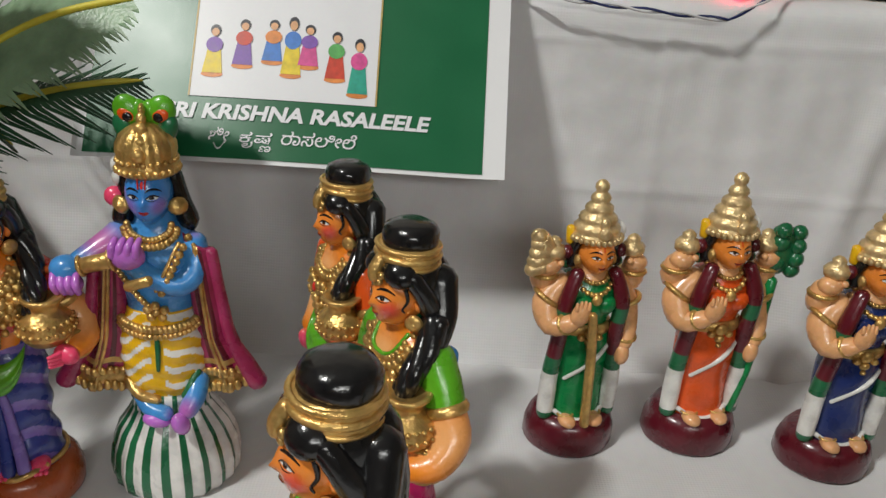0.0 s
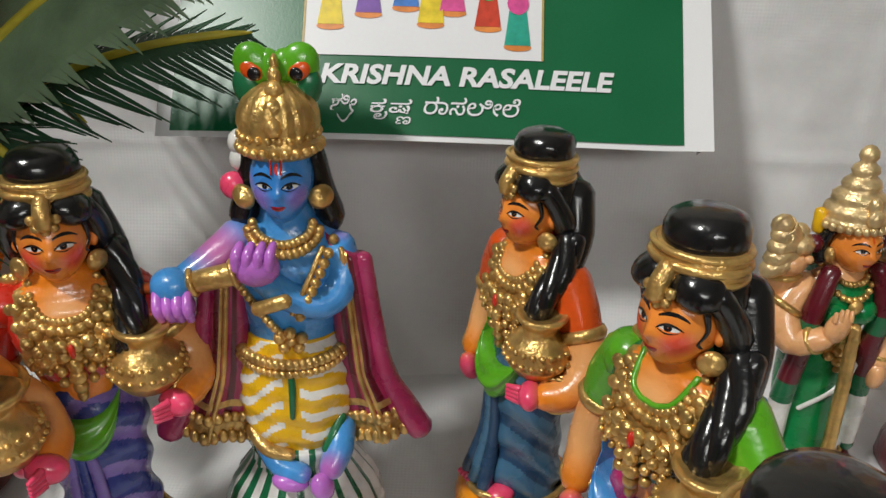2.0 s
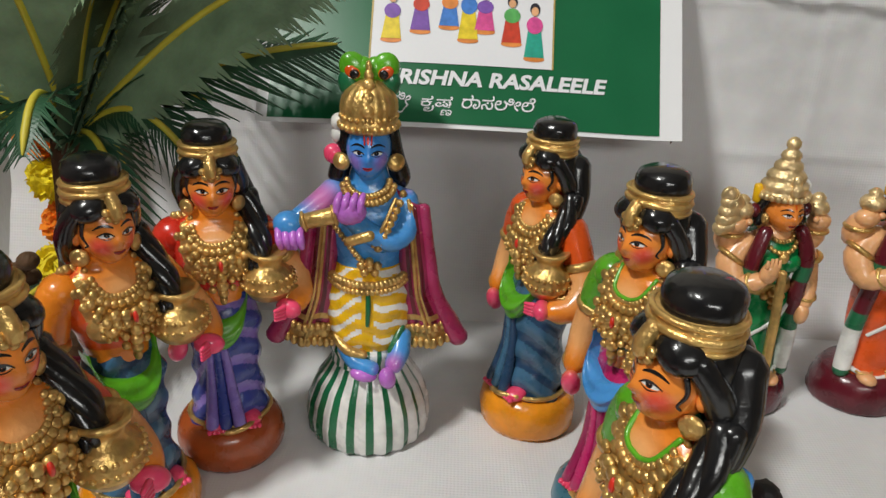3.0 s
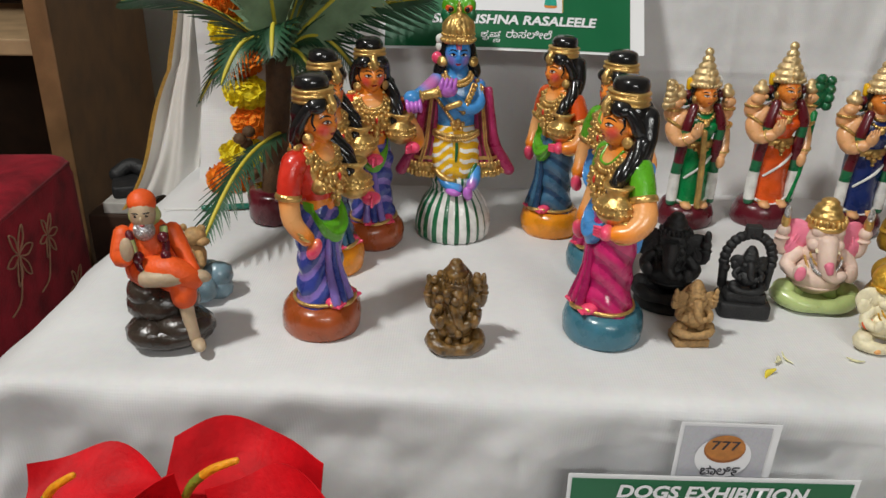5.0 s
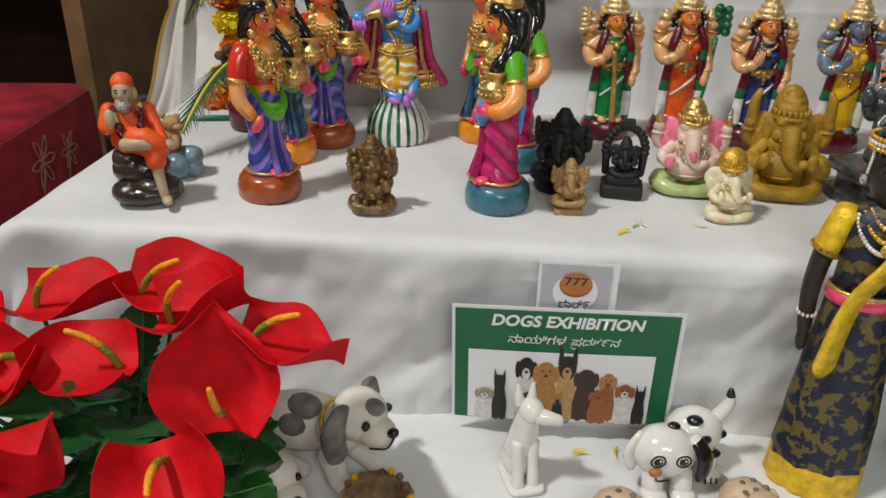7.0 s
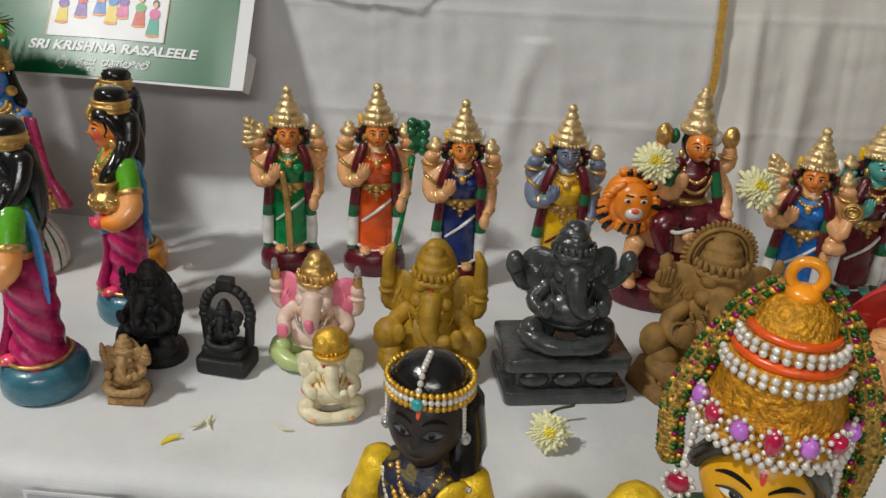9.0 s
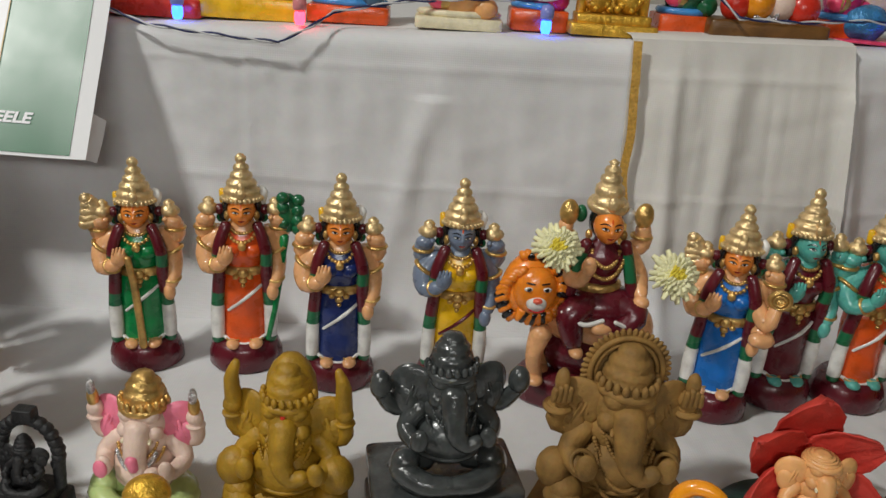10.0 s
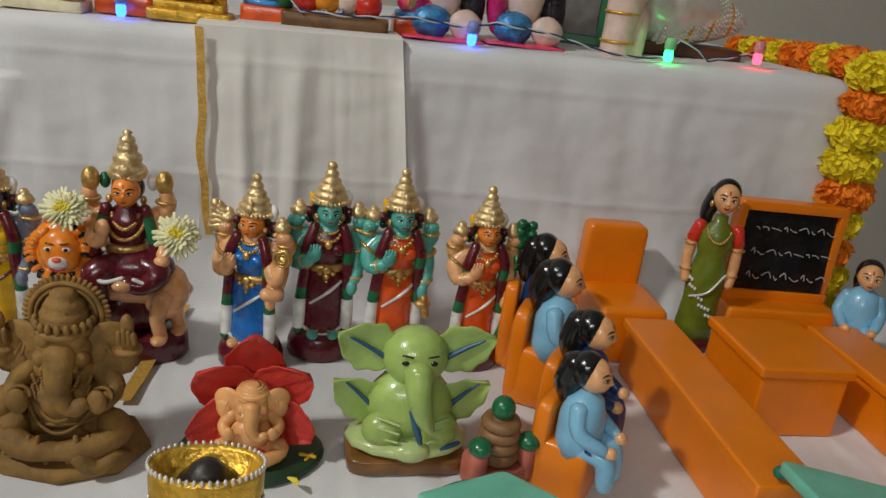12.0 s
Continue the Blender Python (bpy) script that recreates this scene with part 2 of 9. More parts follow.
def path_point(pts, s):
    total = sum((Vector(b) - Vector(a)).length for a, b in zip(pts, pts[1:]))
    want = s * total
    for a, b in zip(pts, pts[1:]):
        d = (Vector(b) - Vector(a)).length
        if want <= d or b is pts[-1]:
            return Vector(a).lerp(Vector(b), min(1.0, want / d))
        want -= d


def round_path(pts, r=0.012):
    out = [Vector(pts[0])]
    for a, b, c in zip(pts, pts[1:], pts[2:]):
        a, b, c = Vector(a), Vector(b), Vector(c)
        p, q = b + (a - b).normalized() * r, b + (c - b).normalized() * r
        out += [p.lerp(b, t).lerp(b.lerp(q, t), t) for t in (0, 0.25, 0.5, 0.75, 1)]
    return out + [Vector(pts[-1])]


def tier_cloth(name, pts, x0, x1, label, left_drop, nx, ny, mat, seed, folds):
    pts = round_path(pts, 0.02)
    known = {}

    def fn(u, s):
        x = x0 + (x1 - x0) * u
        if s not in known:
            known[s] = path_point(pts, s)
        p = known[s]
        y, z = p.x, p.y
        up = folds(x, y, z)
        y -= up[0]
        z += up[1]
        if x < left_drop:
            d = left_drop - x
            rr = 0.06
            if d < rr:
                z -= d * d / rr * 0.5
            else:
                z -= rr * 0.5 + (d - rr)
                x = left_drop - rr - 0.22 * (d - rr) + 0.012 * math.sin(y * 38 + seed) * min(1, d * 6)
        return (x, y, z)
    ob = new(name, sheet(name, nx, ny, fn, mat))
    return tagged(ob, label, "tablecloth", kind="structure")


def folds_c(x, y, z):
    if y > EDGE_C + 0.01:
        return (0, 0.0015 * fbm(x * 9, y * 9) + edge_z(x) - Z_C)
    k = max(0.0, min(1.0, (Z_C - z) / 0.05))
    crease = 0.0016 * (math.exp(-((z - 0.268) / 0.0035) ** 2) + 0.8 * math.exp(-((z - 0.150 + 0.01 * x) / 0.0035) ** 2)) + 0.0014 * math.exp(-((x - 0.18) / 0.004) ** 2) + 0.0010 * fbm(x * 34 - z * 20, z * 46 + x * 12, 6)
    f = crease + 0.007 * fbm(x * 5 + z * 2.5, z * 2, 3) + 0.0035 * fbm(x * 22 + z * 5, z * 3, 7) + 0.0012 * fbm(x * 60, z * 9, 1)
    ridge = 0.012 * math.exp(-((x - 0.775 - 0.16 * (Z_C - z)) / 0.012) ** 2) + 0.008 * math.exp(-((x - 0.60 - 0.05 * (Z_C - z)) / 0.01) ** 2)
    ridge += 0.005 * math.exp(-((x - 0.665) / 0.012) ** 2) + 0.006 * math.exp(-((x - 0.38 + 0.25 * (Z_C - z)) / 0.014) ** 2) * (z < 0.24)
    return ((f + ridge * (0.4 + 0.6 * k)) * k, (edge_z(x) - Z_C) * (1 - k * 0.6))


def folds_b(x, y, z):
    if z > -0.004:
        near = max(0.0, 1 - (y - EDGE_B) / 0.1)
        return (0, 0.0012 * fbm(x * 12, y * 12) + 0.0012 * fbm(x * 40, y * 30, 5) * (0.4 + near) + (0.002 * fbm(x * 70, y * 25, 8) if x > 0.55 else 0))
    k = min(1.0, -z / 0.05)
    wave = 0.006 * math.sin(x * 30 + 3 * fbm(x * 4, z * 3)) * (1 if x < -0.1 else 0.5)
    diag = 0.011 * fbm(x * 8 - z * 9, z * 6 + x * 3, 2) + 0.006 * fbm(x * 20 - z * 16, z * 10, 4)
    fine = 0.0034 * fbm(x * 45 - z * 22, z * 26, 3) + 0.0016 * fbm(x * 90, z * 30, 6) + 0.0016 * math.exp(-((z + 0.036 - 0.05 * x) / 0.003) ** 2) * (x > 0.0)
    return ((wave + diag + fine) * k, 0)


def folds_a(x, y, z):
    return (0, 0.0025 * fbm(x * 7, y * 7, 9) + 0.0015 * fbm(x * 25, y * 20, 2)) if z > Z_A - 0.004 else (0.01 * fbm(x * 6, z * 4), 0)


tier_cloth("cloth_upper_step", [(1.25, Z_C), (EDGE_C, Z_C), (0.650, 0.105), (0.612, 0.008), (0.60, -0.006)], -0.475, 1.33,
           "white cotton cloth draped over the upper display step", -9, 360, 240, CLOTH, 1.0, folds_c)
tier_cloth("cloth_middle_step", [(0.70, 0.0), (EDGE_B, 0.0), (0.170, -0.06), (0.176, Z_A - 0.005)], -0.72, 2.1,
           "white cotton cloth spread over the middle display step", -0.465, 420, 190, CLOTH, 2.0, folds_b)
tier_cloth("cloth_lower_step", [(0.20, Z_A), (-0.55, Z_A), (-0.57, -0.8)], -0.75, 2.1,
           "white cotton cloth over the lower display step", -9, 150, 90, CLOTH, 3.0, folds_a)


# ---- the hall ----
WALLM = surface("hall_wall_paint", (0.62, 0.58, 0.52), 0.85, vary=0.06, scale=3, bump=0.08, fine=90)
# darker than the back wall only to weaken the bounced fill light
WALL_DIM = surface("hall_side_wall_paint", (0.36, 0.31, 0.25), 0.85, vary=0.06, scale=3, bump=0.08, fine=90)
FLOORM = surface("hall_floor_tile", (0.42, 0.40, 0.37), 0.4, vary=0.1, scale=4, bump=0.03)
CEILM = surface("hall_ceiling_paint", (0.72, 0.72, 0.70), 0.9, vary=0.03, scale=2, bump=0.04)


def slab(name, at, size, mat, label, cat):
    me = bevel_box(name, size, mat, 0.004, 1)
    ob = new(name, me)
    ob.location = at
    return tagged(ob, label, cat, kind="structure")


slab("floor", (0, 0, -0.85), (8, 8, 0.1), FLOORM, "grey tiled hall floor", "floor")
slab("ceiling", (0, 0, 2.7), (8, 8, 0.1), CEILM, "plain white hall ceiling", "ceiling")
slab("wall_back", (0, 1.75, 0.92), (8, 0.12, 3.44), WALLM, "pale cream plastered hall wall", "wall")
# three unseen walls, added to close the room and hold down its bounce
slab("wall_front", (0, -3.6, 0.92), (8, 0.12, 3.44), WALL_DIM, "unseen beige hall wall, darkened to cut bounce light", "wall")
slab("wall_left", (-2.6, -0.9, 0.92), (0.12, 5.2, 3.44), WALL_DIM, "unseen beige hall wall, darkened to cut bounce light", "wall")
slab("wall_right", (3.4, -0.9, 0.92), (0.12, 5.2, 3.44), WALL_DIM, "unseen beige hall wall, darkened to cut bounce light", "wall")


# a whiter length of cloth pinned over the upper step
def loose_panel(u, v):
    x = 0.553 + 0.215 * u + 0.030 * v * u + 0.010 * v
    if v < 0.12:
        y, z = 0.72 - 0.5 * v, edge_z(x) + 0.006
    else:
        w = (v - 0.12) / 0.88
        zz = Z_C - 0.285 * w
        y = 0.660 - 0.052 * (Z_C - zz) - folds_c(x, 0.65, zz)[0] - 0.0045 - 0.0045 * max(0, fbm(u * 9 + v, v * 0.9, 4)) * min(1, w * 4) - 0.0006 * fbm(u * 20, v * 3, 2) - 0.035 * max(0, w - 0.68)
        z = zz + edge_z(x) - Z_C + 0.004
    return (x, y, z)


tagged(new("cloth_panel", sheet("cloth_panel", 110, 90, loose_panel, CLOTH2, 0.0008)), "whiter length of thin cotton over the upper step", "tablecloth", kind="structure")


def widen(c, kx, ky):
    """Makes a figure stouter without making it taller."""
    c.v = [(p[0] * kx, p[1] * ky, p[2]) for p in c.v]
    return c


# ---- painted clay figures ----
def blush(skin, tint, points, radius, name):
    """The same paint with a second colour sprayed softly round some points."""
    if name in MATS:
        return MATS[name]
    m = skin.copy()
    m.name = name
    nt = m.node_tree
    b = nt.nodes["Principled BSDF"]
    old = b.inputs["Base Color"].links[0].from_socket
    co = nt.nodes.new("ShaderNodeTexCoord")
    for p, rad in zip(points, radius):
        d = nt.nodes.new("ShaderNodeVectorMath")
        d.operation = "DISTANCE"
        d.inputs[1].default_value = p
        nt.links.new(co.outputs["Object"], d.inputs[0])
        r = nt.nodes.new("ShaderNodeMapRange")
        r.interpolation_type = "SMOOTHSTEP"
        r.inputs[1].default_value, r.inputs[2].default_value = rad, rad * 0.25
        r.inputs[3].default_value, r.inputs[4].default_value = 0.0, 0.9
        nt.links.new(d.outputs["Value"], r.inputs[0])
        mix = nt.nodes.new("ShaderNodeMix")
        mix.data_type = "RGBA"
        mix.inputs[7].default_value = (*tint, 1)
        nt.links.new(r.outputs[0], mix.inputs[0])
        nt.links.new(old, mix.inputs[6])
        old = mix.outputs[2]
    nt.links.new(old, b.inputs["Base Color"])
    MATS[name] = m
    return m


def face(c, at, skin, r=(0.0150, 0.0155, 0.0185), cheek=(0.80, 0.07, 0.05), mark=LIPS, brow=BLACK, white=WHITE, lips=LIPS):
    """A moulded head looking along -y: narrowing jaw, nose, sockets, lips, and thin painted features."""
    x0, y0, z0 = at
    k = r[0] / 0.015
    paintm = skin if cheek is None else blush(skin, cheek, [(x0 + s * 0.0082 * k, y0 - r[1] * 0.72, z0 - 0.0045 * k) for s in (-1, 1)], [0.0088 * k] * 2, "%s_blush_%d_%d" % (skin.name, round(z0 * 1e4), round(r[0] * 1e4)))

    def jaw(z):
        return 1 - 0.24 * max(0.0, -z / r[2]) ** 1.4

    def relief(x, z):
        x, z = x / k, z / k

        def bump(cx, cz, wx, wz):
            return math.exp(-((x - cx) / wx) ** 2 - ((z - cz) / wz) ** 2)
        n = 0.0030 * bump(0, -0.0024, 0.0018, 0.0022) + 0.0014 * bump(0, 0.001, 0.0013, 0.004)
        n += 0.0011 * bump(0, -0.0084, 0.0032, 0.0016) + 0.0012 * bump(0, -0.0135, 0.004, 0.0025)
        for s in (-1, 1):
            n += -0.0010 * bump(s * 0.0055, 0.0018, 0.0034, 0.0022) + 0.0007 * bump(s * 0.008, -0.0045, 0.004, 0.004)
        return n * k

    def front(x, z):
        q = 1 - (x / (r[0] * jaw(z))) ** 2 - (z / r[2]) ** 2
        return -r[1] * math.sqrt(max(0.02, q)) - relief(x, z)
    rows = []
    for i in range(31):
        t = -math.pi / 2 + math.pi * (i * 0.98 + 0.3) / 30
        row = []
        for j in range(44):
            a = 2 * math.pi * j / 44
            z = r[2] * math.sin(t)
            x = r[0] * math.cos(t) * math.cos(a) * jaw(z)
            y = r[1] * math.cos(t) * math.sin(a)
            if y < 0:
                y -= relief(x, z) * min(1.0, -y / (0.3 * r[1]))
            row.append((x0 + x, y0 + y, z0 + z))
        rows.append(row)
    c.grid(rows, paintm)

    def dab(outline, mat, lift):
        """A flat dab of paint that lies on the face."""
        pts = [(px * k, pz * k) for px, pz in outline]
        cx, cz = sum(p[0] for p in pts) / len(pts), sum(p[1] for p in pts) / len(pts)
        rings = []
        for f in (1.0, 0.6, 0.15):
            rings.append([(x0 + cx + (px - cx) * f, y0 + front(cx + (px - cx) * f, cz + (pz - cz) * f) - lift * k, z0 + cz + (pz - cz) * f) for px, pz in pts])
        c.grid(rings, mat, caps=False)

    def stroke(pts, w, mat, lift=0.00022):
        """A tapering brush line."""
        n = 14
        up, dn = [], []
        for i in range(n + 1):
            t = i / n
            a, b = pts[0], pts[2]
            px = (1 - t) ** 2 * a[0] + 2 * t * (1 - t) * pts[1][0] + t * t * b[0]
            pz = (1 - t) ** 2 * a[1] + 2 * t * (1 - t) * pts[1][1] + t * t * b[1]
            h = w * (0.35 + 0.65 * math.sin(math.pi * min(1, t * 0.9 + 0.1)))
            for lst, dz in ((up, h), (dn, -h)):
                lst.append((x0 + px * k, y0 + front(px * k, (pz + dz) * k) - lift * k, z0 + (pz + dz) * k))
        c.grid([up, dn], mat, closed=False)
    for s in (-1, 1):
        eye = [(s * (0.0058 + 0.0036 * math.cos(a)), 0.0016 + 0.0013 * math.sin(a) * (1 if math.sin(a) > 0 else 0.75)) for a in [math.pi * 2 * i / 16 for i in range(16)]]
        dab(eye, white, 0.00012)
        dab([(s * 0.0056 + 0.0014 * math.cos(a), 0.0018 + 0.0013 * math.sin(a)) for a in [math.pi * 2 * i / 12 for i in range(12)]], brow, 0.00026)
        stroke([(s * 0.0020, 0.0010), (s * 0.0058, 0.0052), (s * 0.0104, 0.0016)], 0.00062, brow, 0.00034)
        stroke([(s * 0.0026, 0.0008), (s * 0.0058, -0.0012), (s * 0.0092, 0.0010)], 0.00022, brow, 0.00034)
        stroke([(s * 0.0020, 0.0058), (s * 0.0070, 0.0092), (s * 0.0112, 0.0050)], 0.00072, brow)
    dab([(0.0032 * math.cos(a) * (1 - 0.1 * math.sin(a)), -0.0084 + 0.0013 * math.sin(a) + 0.0005 * math.cos(2 * a)) for a in [math.pi * 2 * i / 18 for i in range(18)]], lips, 0.00025)
    stroke([(-0.0034, -0.0078), (0, -0.0088), (0.0034, -0.0078)], 0.00018, brow, 0.0004)
    dab([(0.0009 * math.cos(a), 0.0100 + 0.0026 * math.sin(a)) for a in [math.pi * 2 * i / 10 for i in range(10)]], mark, 0.00025)


def loft(c, secs, mat, seg=48, rings=40, wob=None):
    """A closed body through ellipses (z, middle x, middle y, half width, half depth), eased between them."""
    def at(z):
        for a, b in zip(secs, secs[1:]):
            if z <= b[0] or b is secs[-1]:
                t = max(0.0, min(1.0, (z - a[0]) / (b[0] - a[0])))
                t = t * t * (3 - 2 * t) * 0.6 + t * 0.4
                return [p + (q - p) * t for p, q in zip(a[1:], b[1:])]
    out = []
    z0, z1 = secs[0][0], secs[-1][0]
    for i in range(rings + 1):
        z = z0 + (z1 - z0) * i / rings
        cx, cy, rx, ry = at(z)
        out.append([(cx + rx * math.cos(a) * (wob(z, a) if wob else 1), cy + ry * math.sin(a) * (wob(z, a) if wob else 1), z) for a in [2 * math.pi * j / seg for j in range(seg)]])
    mid = lambda i, j: mat(*[sum(out[min(rings, i + e)][(j + f) % seg][q] for e in (0, 1) for f in (0, 1)) / 4 for q in range(3)])
    c.grid(out, mid if callable(mat) else mat)

    def front(x, z):
        cx, cy, rx, ry = at(z)
        return cy - ry * math.sqrt(max(0.0, 1 - ((x - cx) / rx) ** 2))
    return front


def lady(base, sk1, sk2, blouse, sleeve, sash, trim=GOLD, veil=None, neck=None):
    """A woman with a water pot on her hip, a hair knot and a gold band, 0.213 m tall."""
    c = Clay()
    arm = blush(ORANGE, (0.88, 0.45, 0.18), [(0.041, -0.004, 0.120), (-0.034, -0.004, 0.112), (0.0, -0.02, 0.150)], [0.024, 0.022, 0.018], "woman_arm_skin")
    palm_pink = blush(PINK, (0.85, 0.30, 0.05), [(0.043, -0.020, 0.110), (-0.030, -0.014, 0.094)], [0.012, 0.012], "woman_hand_pink")
    c.lathe([(0.0300, 0.0), (0.0325, 0.004), (0.0335, 0.014), (0.0320, 0.022), (0.0275, 0.0280), (0.0, 0.029)], base, sx=1.0, sy=0.98, seg=32, wob=lambda i, a: 1 + 0.015 * math.sin(3 * a + i))

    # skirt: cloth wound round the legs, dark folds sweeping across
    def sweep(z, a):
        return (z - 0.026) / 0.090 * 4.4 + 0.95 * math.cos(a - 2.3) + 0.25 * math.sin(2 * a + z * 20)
    skirt = [(0.026, 0.001, -0.001, 0.0250, 0.0225), (0.034, 0.001, -0.001, 0.0232, 0.0200), (0.055, 0.001, 0.000, 0.0196, 0.0172), (0.078, 0.001, 0.000, 0.0205, 0.0172), (0.096, 0.001, 0.000, 0.0218, 0.0172), (0.108, 0.0, 0.0, 0.0192, 0.0150), (0.114, 0.0, 0.0, 0.0165, 0.0135)]
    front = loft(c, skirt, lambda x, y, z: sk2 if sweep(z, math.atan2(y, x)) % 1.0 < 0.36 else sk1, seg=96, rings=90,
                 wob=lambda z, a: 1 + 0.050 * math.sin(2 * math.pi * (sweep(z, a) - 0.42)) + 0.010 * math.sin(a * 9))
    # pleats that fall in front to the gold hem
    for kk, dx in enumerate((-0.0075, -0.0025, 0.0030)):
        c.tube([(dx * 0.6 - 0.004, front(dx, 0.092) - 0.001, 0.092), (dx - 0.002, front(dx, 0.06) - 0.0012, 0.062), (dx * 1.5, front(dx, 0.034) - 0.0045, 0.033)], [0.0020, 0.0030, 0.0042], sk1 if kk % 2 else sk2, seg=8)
    c.torus((0.001, -0.001, 0.0312), 0.0252, 0.0017, trim, sx=0.98, sy=0.90)
    c.tube([(-0.015, -0.0215, 0.0320), (-0.004, -0.0280, 0.0300), (0.006, -0.0290, 0.0320), (0.016, -0.0225, 0.0330)], 0.0019, trim, seg=7)
    for s in (-1, 1):
        c.ball((s * 0.0105 + 0.001, -0.0205, 0.0320), (0.0064, 0.0080, 0.0046), PINK, rot=(10, 0, s * -12))
        for q in range(4):
            c.ball((s * 0.0105 + 0.001 + (q - 1.5) * 0.0027, -0.0275, 0.0312), (0.0016, 0.0022, 0.0016), PINK, seg=7, rings=5)

    # torso: bare waist, blouse, bare neckline
    def torso_paint(x, y, z):
        if z < 0.1195:
            return arm
        if y < -0.002 and z > 0.1445 + 65 * x * x:
            return arm
        if y < -0.004 and z > 0.1255 + 40 * x * x and abs(x) < 0.0185:
            return trim
        return blouse
    torso = [(0.106, 0.0, 0.0, 0.0172, 0.0138), (0.114, 0.0, -0.001, 0.0160, 0.0132), (0.124, 0.0, -0.001, 0.0190, 0.0150), (0.137, 0.0, -0.001, 0.0235, 0.0165), (0.149, 0.0, 0.0, 0.0270, 0.0150), (0.156, 0.0, 0.001, 0.0225, 0.0125), (0.161, 0.0, 0.001, 0.0140, 0.0105), (0.166, 0.0, 0.0, 0.0098, 0.0092), (0.173, 0.0, -0.001, 0.0090, 0.0088)]
    chest = loft(c, torso, torso_paint, seg=72, rings=60)
    for s in (-1, 1):
        c.ball((s * 0.0095, -0.0120, 0.1325), (0.0092, 0.0080, 0.0088), trim, seg=16, rings=10)
        for q in range(9):
            a = q * 0.698
            c.ball((s * 0.0095 + 0.0052 * math.cos(a), -0.0192, 0.1325 + 0.0050 * math.sin(a)), 0.0015, trim, seg=6, rings=4)
        c.ball((s * 0.0095, -0.0202, 0.1325), 0.0022, trim, seg=8, rings=6)
    # broad collar of gold beads, row upon row
    for w, low, r in ((0.0122, 0.1470, 0.0016), (0.0152, 0.1432, 0.0023), (0.0182, 0.1388, 0.0026), (0.0205, 0.1345, 0.0023)):
        n = int(0.050 / r / 1.65)
        for i in range(n + 1):
            u = -1 + 2 * i / n
            x = w * math.sin(u * 1.5) / math.sin(1.5)
            z = low + (0.1605 - low) * abs(u) ** 2.4
            c.ball((x, chest(x, z) - r * 0.05 - (0.0034 if z < 0.141 and abs(x) < 0.019 else 0), z), (r * 1.2, r * 0.85, r * 1.2), trim, seg=9, rings=6)
    if neck is not None:
        c.tube([(0.0108 * math.sin(u * 1.5), chest(0.0108 * math.sin(u * 1.5), 0.1485 + 0.012 * abs(u) ** 2.4) - 0.0004, 0.1490 + 0.012 * abs(u) ** 2.4) for u in (-1, -0.6, -0.25, 0, 0.25, 0.6, 1)], 0.0011, neck, seg=6)
    for z, w in ((0.1300, 0.0030), (0.1245, 0.0036), (0.1195, 0.0030), (0.1150, 0.0022)):
        c.ball((0.0012, chest(0, z) - 0.0042, z), (w, 0.0030, 0.0034), trim, seg=9, rings=6)
    for dx, dz in ((-0.0042, 0.1275), (0.0066, 0.1275), (-0.0042, 0.1222), (0.0066, 0.1222)):
        c.ball((dx, chest(dx, dz) - 0.0040, dz), 0.0022, trim, seg=8, rings=6)
    c.ball((0.0012, chest(0, 0.137) - 0.0050, 0.1375), (0.0014, 0.0016, 0.0034), RED, seg=7, rings=5)

    # sash looped round the waist like a shallow bowl
    rows = []
    for j in range(17):
        v = j / 16
        row = []
        for i in range(25):
            u = -1 + i / 12
            x = 0.0185 * math.sin(u * 1.45) * (1 - 0.10 * v)
            inner, outer = 0.1015 + 0.0180 * abs(u) ** 2.2, 0.0825 + 0.0365 * abs(u) ** 2.0
            z = inner + (outer - inner) * v
            y = min(front(x, min(z, 0.113)), -0.004) - 0.0030 - 0.0048 * math.sin(math.pi * v) - 0.0007 * math.sin(v * 15 + u * 2)
            row.append((x - 0.002, y if j < 16 else y + 0.004, z))
        rows.append(row)
    c.grid([[*[(p[0], p[1] + 0.004, p[2]) for p in rows[0]]]] + rows, sash, closed=False)

    # the arm that hangs
    c.ball((-0.0225, 0.001, 0.1495), (0.0105, 0.0108, 0.0105), sleeve)
    c.tube([(-0.0235, 0.001, 0.1500), (-0.0290, 0.001, 0.1390), (-0.0320, 0.001, 0.1260)], [0.0098, 0.0094, 0.0090], sleeve, seg=14)
    c.torus((-0.0322, 0.001, 0.1262), 0.0086, 0.0019, trim, rot=(0, 12, 0), flat=1.5)
    c.tube([(-0.0320, 0.001, 0.1270), (-0.0340, -0.003, 0.1080), (-0.0290, -0.013, 0.0930)], [0.0084, 0.0078, 0.0060], arm, seg=14)
    for q in range(2):
        c.torus((-0.0302 - q * 0.0008, -0.0108 + q * 0.0022, 0.0965 + q * 0.0035), 0.0062, 0.0015, trim, rot=(30, 18, 0))
    c.ball((-0.0262, -0.0165, 0.0850), (0.0056, 0.0054, 0.0095), palm_pink, rot=(22, 12, 0))
    # the arm round the pot
    c.ball((0.0225, 0.001, 0.1495), (0.0108, 0.0110, 0.0108), sleeve)
    c.tube([(0.0235, 0.001, 0.1500), (0.0300, 0.001, 0.1410), (0.0350, 0.000, 0.1320)], [0.0100, 0.0098, 0.0096], sleeve, seg=14)
    c.torus((0.0354, 0.000, 0.1318), 0.0092, 0.0020, trim, rot=(0, -26, 0), flat=1.5)
    c.tube([(0.0350, 0.000, 0.1320), (0.0435, -0.002, 0.1200), (0.0450, -0.0120, 0.1110), (0.0400, -0.0225, 0.1090)], [0.0092, 0.0096, 0.0082, 0.0058], arm, seg=14)
